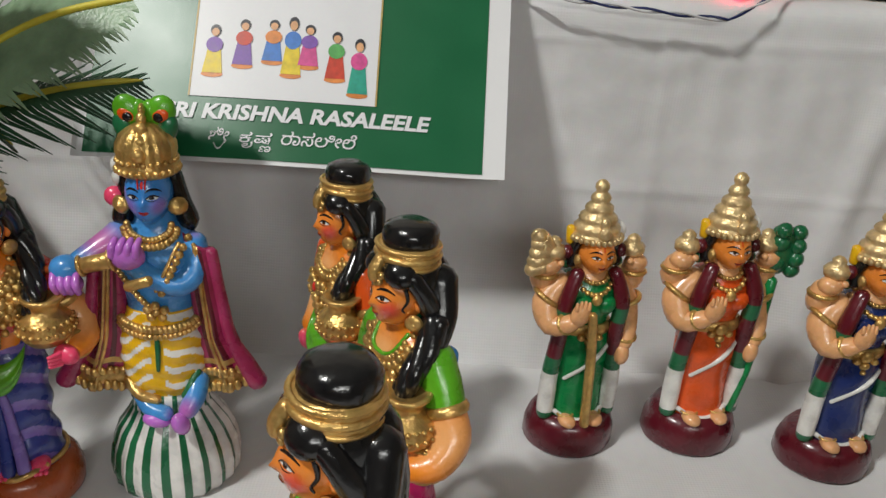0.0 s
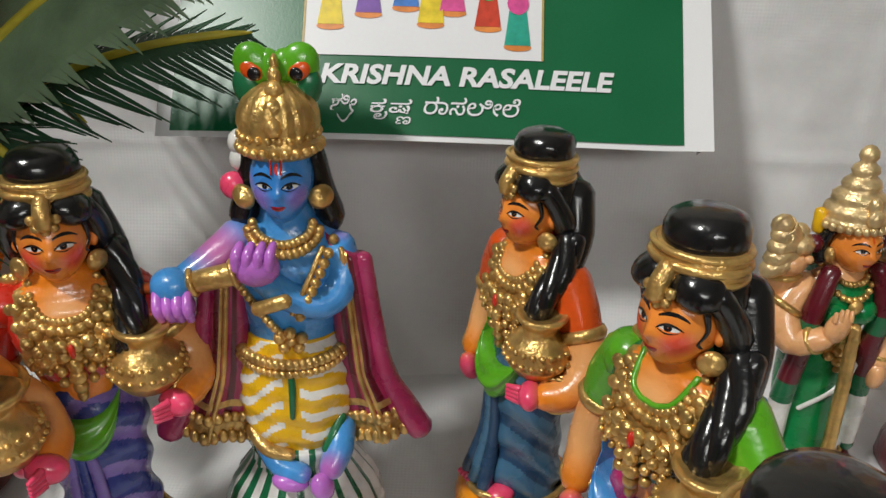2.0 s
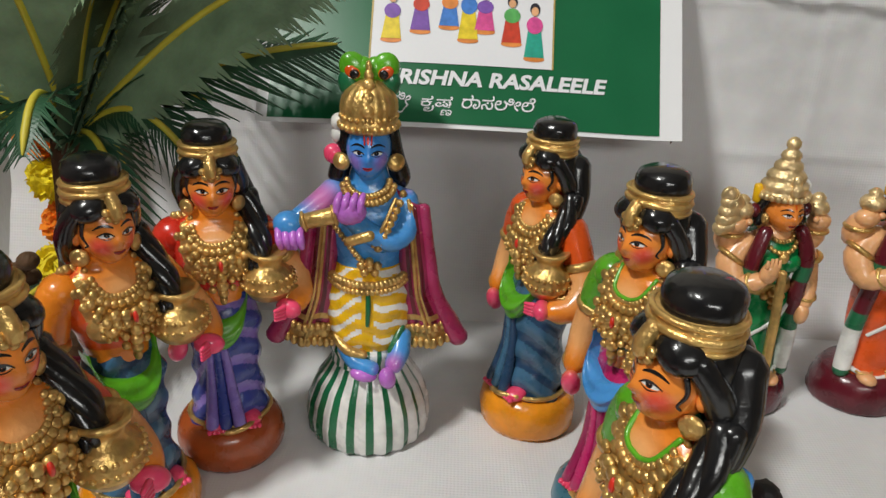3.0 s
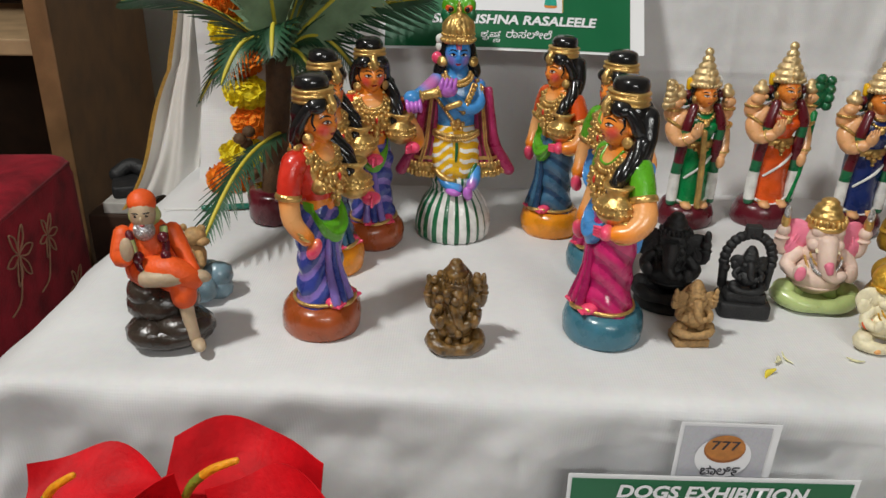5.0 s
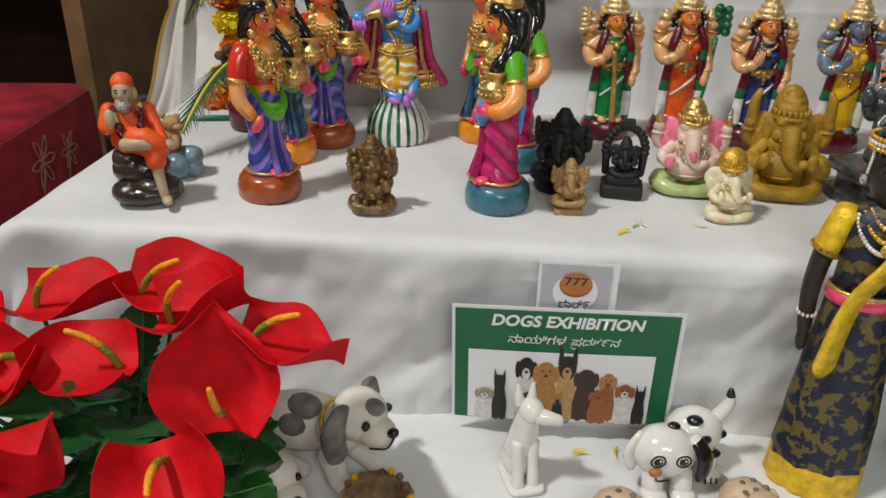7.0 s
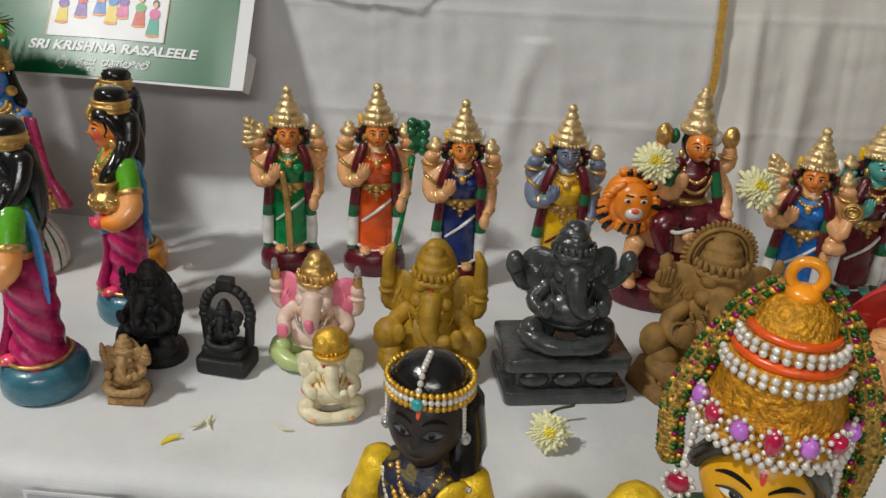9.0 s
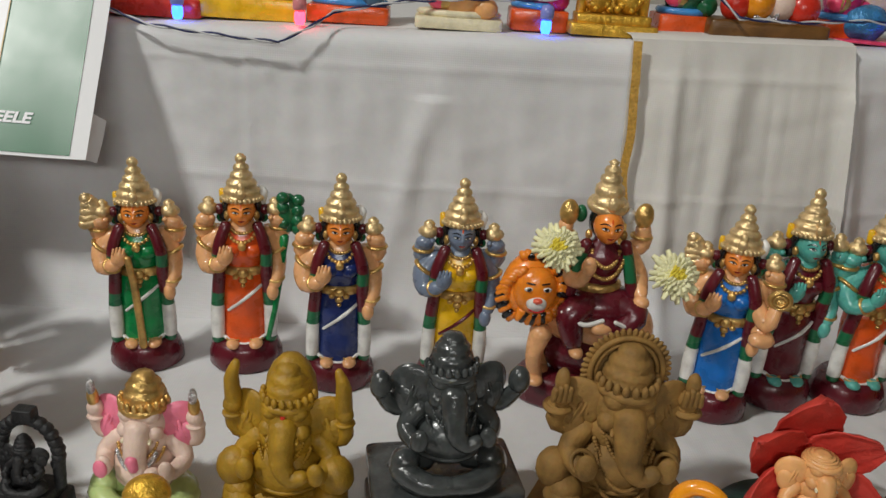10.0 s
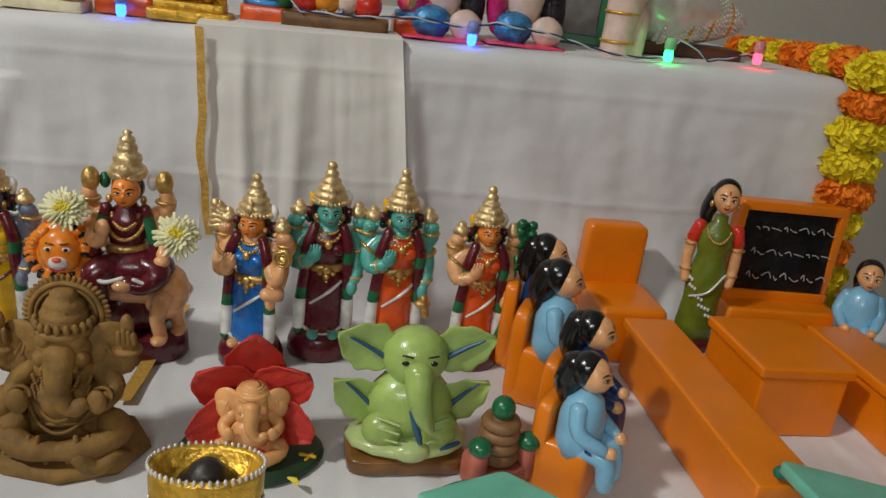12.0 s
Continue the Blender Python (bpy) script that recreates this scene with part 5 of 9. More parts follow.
def seated_elephant(c, m, ear=None, crown=None, hand=None, leg=None, trunk=1, arms=True, eyes=False, z0=0.0, detail=True):
    """A seated figure with an elephant's head, 0.1 m tall over z0."""
    ear, crown, hand, leg = ear or m, crown or m, hand or m, leg or m
    c.ball((0, -0.004, z0 + 0.030), (0.0225, 0.0195, 0.0195), m, seg=18, rings=10)
    c.ball((0, -0.001, z0 + 0.049), (0.0190, 0.0150, 0.0130), m)
    for s in (-1, 1):
        c.tube([(s * 0.014, -0.002, z0 + 0.014), (s * 0.030, -0.012, z0 + 0.012), (s * 0.018, -0.026, z0 + 0.009), (s * -0.002, -0.029, z0 + 0.008)], [0.0105, 0.0095, 0.0075, 0.0055], leg, seg=10)
        c.ball((s * 0.0275, -0.012, z0 + 0.016), (0.0100, 0.0100, 0.0095), leg)
        # ears
        c.ball((s * 0.0240, 0.000, z0 + 0.0640), (0.0150, 0.0040, 0.0155), ear, rot=(0, s * -14, s * 22), seg=16, rings=10)
        c.ball((s * 0.0280, -0.0015, z0 + 0.0540), (0.0085, 0.0036, 0.0115), ear, rot=(0, s * 16, s * 22))
        for k in range(3):
            c.tube([(s * (0.016 + k * 0.004), -0.004, z0 + 0.072 - k * 0.003), (s * (0.020 + k * 0.004), -0.0045, z0 + 0.060 - k * 0.003)], 0.0012, ear, seg=5)
        # lower arms and raised arms
        c.tube([(s * 0.0185, -0.002, z0 + 0.050), (s * 0.0275, -0.006, z0 + 0.038), (s * 0.0225, -0.019, z0 + 0.034)], [0.0070, 0.0066, 0.0054], m, seg=9)
        c.ball((s * 0.0215, -0.0235, z0 + 0.0385), (0.0058, 0.0036, 0.0080), hand)
        if arms:
            c.tube([(s * 0.0185, 0.002, z0 + 0.050), (s * 0.0330, 0.002, z0 + 0.050), (s * 0.0345, -0.001, z0 + 0.064)], [0.0066, 0.0062, 0.0050], m, seg=9)
            c.ball((s * 0.0345, -0.002, z0 + 0.0690), (0.0058, 0.0050, 0.0062), hand)
            c.ball((s * 0.0350, -0.003, z0 + 0.0780), (0.0040, 0.0038, 0.0080), crown if detail else hand)
            c.torus((s * 0.0343, -0.0005, z0 + 0.0620), 0.0055, 0.0014, m, sub=6, seg=14)
        c.tube([(s * 0.0075, -0.0130, z0 + 0.0580), (s * 0.0095, -0.0190, z0 + 0.0560)], [0.0022, 0.0012], IVORY if eyes else m, seg=6)
        if eyes:
            c.ball((s * 0.0075, -0.0130, z0 + 0.0665), (0.0024, 0.0016, 0.0016), BLACK, seg=7, rings=5)
    # head and trunk
    c.ball((0, -0.002, z0 + 0.0650), (0.0168, 0.0148, 0.0150), m, seg=20, rings=12)
    for s in (-1, 1):
        c.ball((s * 0.0072, -0.0100, z0 + 0.0725), (0.0072, 0.0060, 0.0062), m, seg=12, rings=8)
        c.ball((s * 0.0098, -0.0105, z0 + 0.0600), (0.0062, 0.0060, 0.0062), m, seg=12, rings=8)
    c.ball((0, -0.009, z0 + 0.0700), (0.0105, 0.0070, 0.0085), m)
    c.tube([(0, -0.0130, z0 + 0.0640), (0, -0.0190, z0 + 0.0530), (trunk * 0.001, -0.0225, z0 + 0.0420), (trunk * 0.0075, -0.0245, z0 + 0.0350), (trunk * 0.0145, -0.0255, z0 + 0.0385)], [0.0094, 0.0082, 0.0068, 0.0056, 0.0042], m, seg=14)
    for k in range(5):
        t = k / 5
        c.torus((0, -0.0165 - 0.006 * t, z0 + 0.0580 - 0.016 * t), 0.0072 - 0.0014 * t, 0.0009, m, rot=(-25, 0, 0), seg=14, sub=5)
    # crown
    c.torus((0, -0.001, z0 + 0.0755), 0.0148, 0.0024, crown, flat=1.2)
    c.lathe([(0.0145, 0.0745), (0.0156, 0.0775), (0.0148, 0.0805), (0.0130, 0.0815), (0.0138, 0.0840), (0.0126, 0.0870), (0.0108, 0.0878), (0.0114, 0.0905), (0.0096, 0.0935), (0.0074, 0.0945), (0.0076, 0.0970), (0.0050, 0.0995), (0.0, 0.1005)], crown, at=(0, 0, z0), seg=18, wob=lambda i, a: 1 + 0.05 * math.cos(a * 9 + i))
    if detail:
        for i in range(11):
            a = radians(180 + 180 * i / 10)
            c.ball((0.0156 * math.cos(a), 0.0156 * math.sin(a) - 0.001, z0 + 0.0805), (0.0022, 0.0018, 0.0036), crown, seg=6, rings=5)
        for R, z in ((0.0120, 0.0560), (0.0165, 0.0540)):
            c.arc_beads((0, -0.0110, z0 + z), R, 195, 345, 0.0013, crown, sz=1.2, dy=0.009)
        c.torus((0, -0.002, z0 + 0.0215), 0.0215, 0.0016, m, sy=0.9)
    return c


G3 = "elephant-headed idols in front"
c = seated_elephant(Clay(), BRONZE, detail=True)
c.ball((0, 0.008, 0.045), (0.030, 0.014, 0.048), BRONZE)
c.lathe([(0.030, 0), (0.032, 0.004), (0.030, 0.012), (0.0, 0.013)], BRONZE, sy=0.8)
for k in range(36):
    a = k * 2.4
    c.ball((0.028 * math.cos(a), -0.006 + 0.018 * math.sin(a), 0.008 + (k % 9) * 0.009), (0.006, 0.005, 0.005), BRONZE, seg=7, rings=5)
statue("elephant_idol", widen(c, 0.80, 0.85), (-0.145, 0.233, 0), 6, "small rough brown resin elephant-headed idol", "idol", G3, scale=0.78, rough=0.0016)

c = seated_elephant(Clay(), SOOT, z0=0.012)
c.lathe([(0.034, 0), (0.035, 0.004), (0.033, 0.013), (0.0, 0.014)], SOOT, sy=0.85)
c.ball((0, 0.012, 0.055), (0.026, 0.010, 0.045), SOOT)
c.tube([(0, 0.010, 0.09), (0, 0.008, 0.108)], [0.010, 0.002], SOOT)
statue("elephant_idol", c, (0.045, 0.317, 0), -22, "black stone elephant-headed idol with a pointed back", "idol", G3, scale=0.80, rough=0.001)

c = Clay()
c.block((0, 0, 0.010), (0.058, 0.044, 0.020), SOOT)
c.block((0, 0, 0.025), (0.046, 0.034, 0.014), SOOT)
for i in range(17):
    a = radians(-20 + 220 * i / 16)
    c.ball((0.026 * math.cos(a), 0.006, 0.064 + 0.032 * math.sin(a)), (0.0066, 0.0062, 0.0060), SOOT, seg=9, rings=6)
for s in (-1, 1):
    c.tube([(s * 0.024, 0.006, 0.030), (s * 0.0255, 0.006, 0.058)], 0.0055, SOOT, seg=9)
c.block((0, 0.006, 0.101), (0.018, 0.012, 0.012), SOOT)
b = Clay()
seated_elephant(b, SOOT, arms=False, detail=False)
base_n = len(c.v)
c.v += [(p[0] * 0.55, p[1] * 0.55 - 0.002, p[2] * 0.55 + 0.030) for p in b.v]
c.f += [tuple(i + base_n for i in f) for f in b.f]
c.k += [c.slot(SOOT)] * len(b.f)
statue("elephant_idol", c, (0.110, 0.307, 0), -6, "black stone elephant-headed idol under an arch", "idol", G3, scale=0.765, rough=0.0006)

c = Clay()
c.block((0, 0, 0.007), (0.060, 0.046, 0.014), SANDAL, power=0.12)
c.block((0, 0, 0.018), (0.046, 0.034, 0.010), SANDAL, power=0.12)
seated_elephant(c, SANDAL, z0=0.020, detail=False)
c.ball((0, 0.010, 0.065), (0.028, 0.006, 0.046), SANDAL)
statue("elephant_idol", c, (0.050, 0.252, 0), 4, "tiny pale sandalwood elephant-headed idol on square base", "idol", G3, scale=0.475, rough=0.0006)

c = seated_elephant(Clay(), PALEPINK, ear=EARPINK, crown=GOLD, hand=PALEPINK, leg=LIME, eyes=True)
c.tube([(0, -0.0265, 0.0480), (0.002, -0.0275, 0.0410)], [0.0045, 0.0035], EARPINK)
c.ball((-0.022, -0.027, 0.038), (0.005, 0.002, 0.007), EARPINK)
c.arc_beads((0, -0.018, 0.055), 0.014, 200, 340, 0.0016, SILVER, sz=1.3, dy=0.006)
c.lathe([(0.030, 0), (0.032, 0.004), (0.028, 0.009), (0.0, 0.010)], LIME, sy=0.85)
for s in (-1, 1):
    c.ball((s * 0.035, -0.004, 0.086), (0.003, 0.003, 0.007), SILVER)
statue("elephant_idol", c, (0.181, 0.334, 0), -4, "pale pink elephant-headed idol with golden crown", "idol", G3, scale=1.01)

c = seated_elephant(Clay(), MUSTARD)
c.ball((0, 0.006, 0.072), (0.017, 0.014, 0.032), MUSTARD)
c.lathe([(0.036, 0), (0.038, 0.005), (0.034, 0.013), (0.0, 0.014)], MUSTARD, sy=0.8)
for s in (-1, 1):
    c.tube([(s * 0.034, -0.001, 0.070), (s * 0.034, -0.003, 0.088), (s * 0.031, -0.003, 0.099)], [0.0055, 0.0048, 0.0024], MUSTARD)
    c.ball((s * 0.031, -0.010, 0.030), (0.012, 0.011, 0.013), MUSTARD)
c.tube([(0, -0.0145, 0.078), (0, -0.0160, 0.070)], 0.0016, RED)
statue("elephant_idol", c, (0.279, 0.336, 0), -4, "mustard yellow clay elephant-headed idol with carved ears", "idol", G3, scale=1.13, rough=0.0007)

c = seated_elephant(Clay(), IVORY, crown=BRIGHTGOLD, eyes=True, arms=False)
c.ball((0, 0.001, 0.088), (0.021, 0.018, 0.019), BRIGHTGOLD, seg=18, rings=10)
c.torus((0, -0.002, 0.078), 0.018, 0.003, BRIGHTGOLD)
for s in (-1, 1):
    c.torus((s * 0.026, -0.010, 0.036), 0.006, 0.0018, VERMIL, rot=(60, 0, 0))
    c.ball((s * 0.020, -0.030, 0.008), (0.005, 0.004, 0.004), APRICOT)
c.ball((-0.009, -0.0315, 0.078), 0.0022, RED)
statue("elephant_idol", c, (0.207, 0.260, 0), 14, "small ivory elephant-headed idol in a golden turban", "idol", G3, scale=0.68)

c = Clay()
c.block((0, 0, 0.006), (0.098, 0.066, 0.012), GREYST, power=0.12)
c.block((0, 0, 0.020), (0.080, 0.052, 0.020), GREYST, power=0.16)
c.block((0, 0, 0.034), (0.098, 0.064, 0.012), GREYST, power=0.12)
for s in (-1, 0, 1):
    c.ball((s * 0.026, -0.027, 0.020), (0.012, 0.004, 0.007), GREYST)
seated_elephant(c, GREYST, z0=0.040, arms=False)
for s in (-1, 1):
    c.tube([(s * 0.018, 0.002, 0.092), (s * 0.034, 0.002, 0.088), (s * 0.043, -0.002, 0.100)], [0.0066, 0.0060, 0.0050], GREYST)
    c.ball((s * 0.044, -0.003, 0.107), (0.007, 0.006, 0.010), GREYST)
statue("elephant_idol", c, (0.388, 0.326, 0), 10, "shiny grey soapstone elephant-headed idol on a square pedestal", "idol", G3, scale=1.06, rough=0.0006)

c = Clay()
c.lathe([(0.036, 0), (0.038, 0.003), (0.037, 0.009), (0.0, 0.010)], TANCLAY, sx=1.25, sy=0.95, seg=8)
seated_elephant(c, TANCLAY, z0=0.012)
for i in range(30):
    a = radians(-28 + 236 * i / 29)
    c.tube([(0.0195 * math.cos(a), 0.006, 0.094 + 0.0195 * math.sin(a)), (0.0235 * math.cos(a), 0.005, 0.094 + 0.0235 * math.sin(a))], [0.0024, 0.0012], TANCLAY, seg=6)
for R, r in ((0.0195, 0.0016), (0.0165, 0.0012)):
    c.torus((0, 0.0035, 0.094), R, r, TANCLAY, rot=(90, 0, 0), seg=36)
c.lathe([(0.0, 0), (0.0205, 0.0), (0.0195, 0.004), (0.0, 0.005)], TANCLAY, m=Euler((radians(90), 0, 0)).to_matrix(), at=(0, 0.010, 0.094), seg=30)
for R, z, sz in ((0.016, 0.062, 1.5), (0.020, 0.060, 1.5), (0.011, 0.066, 1.2)):
    c.arc_beads((0, -0.014, z), R, 195, 345, 0.0012, TANCLAY, sz=sz, dy=0.011)
for s in (-1, 1):
    for q in range(4):
        c.tube([(s * (0.010 + 0.006 * q), -0.0285 + 0.003 * q, 0.030 - 0.002 * q), (s * (0.012 + 0.006 * q), -0.0310 + 0.003 * q, 0.020 - 0.002 * q)], 0.0016, TANCLAY, seg=5)
    for q in range(4):
        c.tube([(s * (0.031 + 0.0028 * q), -0.006, 0.080), (s * (0.031 + 0.0026 * q), -0.007, 0.0895 - 0.0015 * abs(q - 1))], 0.0017, TANCLAY, seg=6)
    c.torus((s * 0.0225, -0.018, 0.050), 0.0062, 0.0014, TANCLAY, rot=(50, 0, 0), seg=14, sub=5)
    for q in range(8):
        c.ball((s * (0.006 + 0.0035 * q), -0.0305 + 0.0012 * q, 0.0145 + 0.001 * (q % 2)), 0.0021, TANCLAY, seg=6, rings=4)
c.tube([(0.012, -0.030, 0.018), (0.020, -0.030, 0.010), (0.030, -0.026, 0.014), (0.036, -0.018, 0.009)], [0.006, 0.006, 0.005, 0.003], TANCLAY)
c.ball((-0.034, -0.006, 0.038), (0.010, 0.010, 0.012), TANCLAY)
for s in (-1, 1):
    c.torus((s * 0.035, 0.000, 0.073), 0.0066, 0.0018, TANCLAY)
statue("elephant_idol", c, (0.508, 0.335, 0), 2, "large brown terracotta elephant-headed idol with toothed halo", "idol", G3, scale=1.28, rough=0.0006)

c = Clay()
c.lathe([(0.052, 0), (0.054, 0.003), (0.050, 0.008), (0.0, 0.009)], DARKLEAF, sx=1.12, sy=0.9, seg=26)
for a, ln, wd, dy in ((90, 0.062, 0.050, 0.016), (34, 0.054, 0.046, 0.008), (146, 0.054, 0.046, 0.008), (-18, 0.052, 0.040, -0.004), (198, 0.052, 0.040, -0.004), (-62, 0.040, 0.034, -0.012), (242, 0.040, 0.034, -0.012)):
    d, e = Vector((math.cos(radians(a)), 0, math.sin(radians(a)))), Vector((-math.sin(radians(a)), 0, math.cos(radians(a))))
    rings = []
    for i in range(13):
        t = i / 12
        w = wd * 0.5 * math.sin(math.pi * min(1, 0.12 + 0.84 * t)) ** 0.7
        mid = Vector((0, dy + 0.004 - 0.016 * t * t, 0.046)) + d * ln * t
        ring = []
        for q in range(20):
            b2 = 2 * math.pi * q / 20
            u = math.cos(b2)
            ring.append(tuple(mid + e * w * u * (1 + 0.05 * math.sin(t * 22 + q)) + Vector((0, 0.0040 * math.sin(b2) - 0.006 * u * u * t + 0.0016 * math.cos(u * 9), 0))))
        rings.append(ring)
    c.grid(rings, CORAL)
b = Clay()
seated_elephant(b, APRICOT, arms=False, detail=False, eyes=True)
n0 = len(c.v)
c.v += [(p[0] * 0.78, p[1] * 0.78 - 0.012, min(p[2], 0.080 + (p[2] - 0.080) * 0.2) * 0.76 + 0.010) for p in b.v]
c.f += [tuple(i + n0 for i in f) for f in b.f]
c.k += [c.slot(b.mats[k]) for k in b.k]
c.ball((0, -0.020, 0.032), (0.013, 0.009, 0.011), PALEPINK)
c.tube([(0.040, -0.015, 0.0095), (0.052, -0.018, 0.0090)], 0.0016, YELLOW)
c.tube([(0.044, -0.022, 0.0090), (0.050, -0.014, 0.0090)], 0.0012, YELLOW)
statue("elephant_idol", c, (0.648, 0.336, 0), 2, "apricot elephant-headed idol resting in a red hibiscus", "idol", G3, scale=1.0)



def leaf_ear(c, at, s, angle, ln, wd, mat):
    """A thick wavy leaf that grows outwards and up to a point."""
    d = Vector((s * math.cos(radians(angle)), 0, math.sin(radians(angle))))
    e = Vector((-d.z, 0, d.x))
    rings = []
    for i in range(17):
        t = i / 16
        w = wd * 0.5 * math.sin(math.pi * min(1, 0.16 + 0.83 * t)) ** 0.8
        mid = Vector(at) + d * ln * t + Vector((0, -0.008 * t * t, 0))
        rings.append([tuple(mid + e * w * math.cos(2 * math.pi * q / 20) * (1 + 0.07 * math.sin(t * 19)) + Vector((0, 0.0034 * math.sin(2 * math.pi * q / 20) - 0.004 * math.cos(2 * math.pi * q / 20) ** 2, 0))) for q in range(20)])
    return c.grid(rings, mat)


c = Clay()
c.block((0, 0, 0.008), (0.100, 0.060, 0.016), surface("brown_glaze", (0.20, 0.085, 0.02), 0.3, vary=0.25, coat=0.4), power=0.3)
c.ball((0, -0.004, 0.024), (0.052, 0.032, 0.011), LIME)
c.ball((0, -0.030, 0.026), (0.016, 0.010, 0.009), LIME)
c.ball((0, 0.000, 0.052), (0.036, 0.026, 0.034), PALEGREEN, seg=20, rings=12)
c.ball((0, -0.002, 0.098), (0.027, 0.024, 0.025), PALEGREEN, seg=20, rings=12)
for s in (-1, 1):
    c.ball((s * 0.022, -0.016, 0.038), (0.018, 0.014, 0.016), PALEGREEN)
    leaf_ear(c, (s * 0.018, 0.002, 0.096), s, 26, 0.050, 0.044, PALEGREEN)
    leaf_ear(c, (s * 0.022, 0.002, 0.042), s, 40, 0.054, 0.038, PALEGREEN)
    for z0, dz in ((0.098, 0.018), (0.046, 0.030)):
        c.tube([(s * 0.026, -0.0045, z0), (s * 0.042, -0.0065, z0 + dz * 0.6), (s * 0.054, -0.0090, z0 + dz)], [0.0024, 0.0018, 0.0008], INKBLUE, seg=6)
    c.ball((s * 0.0110, -0.0235, 0.102), (0.0034, 0.0016, 0.0022), BLACK, seg=8, rings=5)
    c.tube([(s * 0.006, -0.0250, 0.108), (s * 0.014, -0.0240, 0.109)], 0.0008, BLACK, seg=5)
    for k in range(3):
        c.tube([(s * 0.012, -0.0330, 0.052 - k * 0.008), (s * 0.028, -0.0260, 0.054 - k * 0.009)], 0.0012, LIME, seg=5)
c.tube([(0, -0.022, 0.094), (0.001, -0.030, 0.078), (0.006, -0.032, 0.060), (0.012, -0.033, 0.048)], [0.012, 0.010, 0.008, 0.0045], PALEGREEN, seg=12)
c.tube([(-0.004, -0.032, 0.064), (0.002, -0.034, 0.048), (0.006, -0.034, 0.036)], [0.002, 0.0032, 0.0022], INKBLUE, seg=6)
c.tube([(0.018, -0.030, 0.024), (0.040, -0.024, 0.030)], [0.0026, 0.0018], INKBLUE, seg=6)
statue("elephant_idol", c, (0.776, 0.336, 0), 2, "leaf-green glazed elephant-headed idol on a brown base", "idol", G3, scale=1.02)

# ---- the seated saint, and the small dish behind him ----
ROBE = surface("orange_robe", (0.80, 0.10, 0.012), 0.5, vary=0.15, scale=80, bump=0.3)
PALESKIN = surface("pale_skin_paint", (0.50, 0.38, 0.25), 0.45, vary=0.15, scale=80, bump=0.2)
c = Clay()
for x, y, z, rx, ry, rz in ((0, 0, 0.012, 0.037, 0.030, 0.014), (-0.004, 0.006, 0.032, 0.030, 0.024, 0.018), (-0.016, 0.004, 0.043, 0.016, 0.018, 0.013), (0.010, -0.008, 0.018, 0.026, 0.020, 0.012), (-0.014, -0.010, 0.014, 0.020, 0.018, 0.012)):
    c.ball((x, y, z), (rx, ry, rz), ROCK, seg=16, rings=9)
c.ball((-0.008, 0.004, 0.062), (0.022, 0.017, 0.018), ROBE)
c.lathe([(0.021, 0.056), (0.020, 0.072), (0.0195, 0.086), (0.012, 0.096), (0.006, 0.101)], ROBE, at=(-0.008, 0.004, 0), sy=0.8, seg=18)
c.tube([(-0.014, -0.004, 0.062), (0.008, -0.018, 0.066), (0.026, -0.018, 0.058)], [0.013, 0.012, 0.008], ROBE, seg=11)
c.tube([(0.000, -0.002, 0.060), (0.014, -0.016, 0.056), (0.016, -0.020, 0.044)], [0.013, 0.011, 0.010], ROBE, seg=11)
c.tube([(0.016, -0.020, 0.046), (0.018, -0.022, 0.030), (0.021, -0.025, 0.014)], [0.0062, 0.0054, 0.0046], PALESKIN, seg=9)
c.ball((0.024, -0.030, 0.011), (0.0056, 0.0100, 0.0042), PALESKIN, rot=(0, 0, 20))
c.tube([(-0.012, -0.020, 0.062), (0.006, -0.026, 0.064), (0.024, -0.020, 0.062)], [0.0062, 0.0060, 0.0050], PALESKIN, seg=9)
c.ball((0.030, -0.018, 0.061), (0.0090, 0.0056, 0.0045), PALESKIN, rot=(0, 15, 0))
c.tube([(-0.026, 0.002, 0.090), (-0.030, -0.008, 0.076), (-0.022, -0.018, 0.078)], [0.0075, 0.0070, 0.0050], ROBE, seg=9)
c.ball((-0.021, -0.021, 0.086), (0.0052, 0.0036, 0.0090), PALESKIN)
c.tube([(0.010, 0.002, 0.090), (0.018, -0.006, 0.076), (0.026, -0.016, 0.064)], [0.0075, 0.0066, 0.0048], ROBE, seg=9)
c.tube([(-0.020, -0.010, 0.094), (-0.014, -0.016, 0.070), (-0.002, -0.020, 0.066), (0.006, -0.014, 0.078), (0.006, -0.008, 0.096)], 0.0032, lambda t: (MAROON, LIME)[int(t * 9) % 2], seg=7)
for k, (x, z) in enumerate(((0.006, 0.092), (-0.014, 0.078), (0.006, 0.078))):
    c.ball((x, -0.017, z), 0.0044, MAROON, seg=8, rings=6)
c.ball((-0.008, -0.0085, 0.1080), (0.0098, 0.0098, 0.0120), PALESKIN, seg=14, rings=9)
c.ball((-0.008, -0.0120, 0.0965), (0.0085, 0.0070, 0.0080), SILVER)
c.ball((-0.008, -0.0005, 0.1035), (0.0125, 0.0090, 0.0095), LIME)
c.ball((-0.008, -0.0055, 0.1150), (0.0108, 0.0105, 0.0092), ROBE, seg=14, rings=9)
for s in (-1, 1):
    c.ball((-0.008 + s * 0.0038, -0.0170, 0.1085), (0.0014, 0.0008, 0.0009), BLACK, seg=6, rings=4)
    c.tube([(-0.008 + s * 0.002, -0.0175, 0.1105), (-0.008 + s * 0.006, -0.0165, 0.1108)], 0.0005, BLACK, seg=5)
c.ball((-0.008, -0.0182, 0.1060), (0.0016, 0.0016, 0.0026), PALESKIN, seg=6, rings=5)
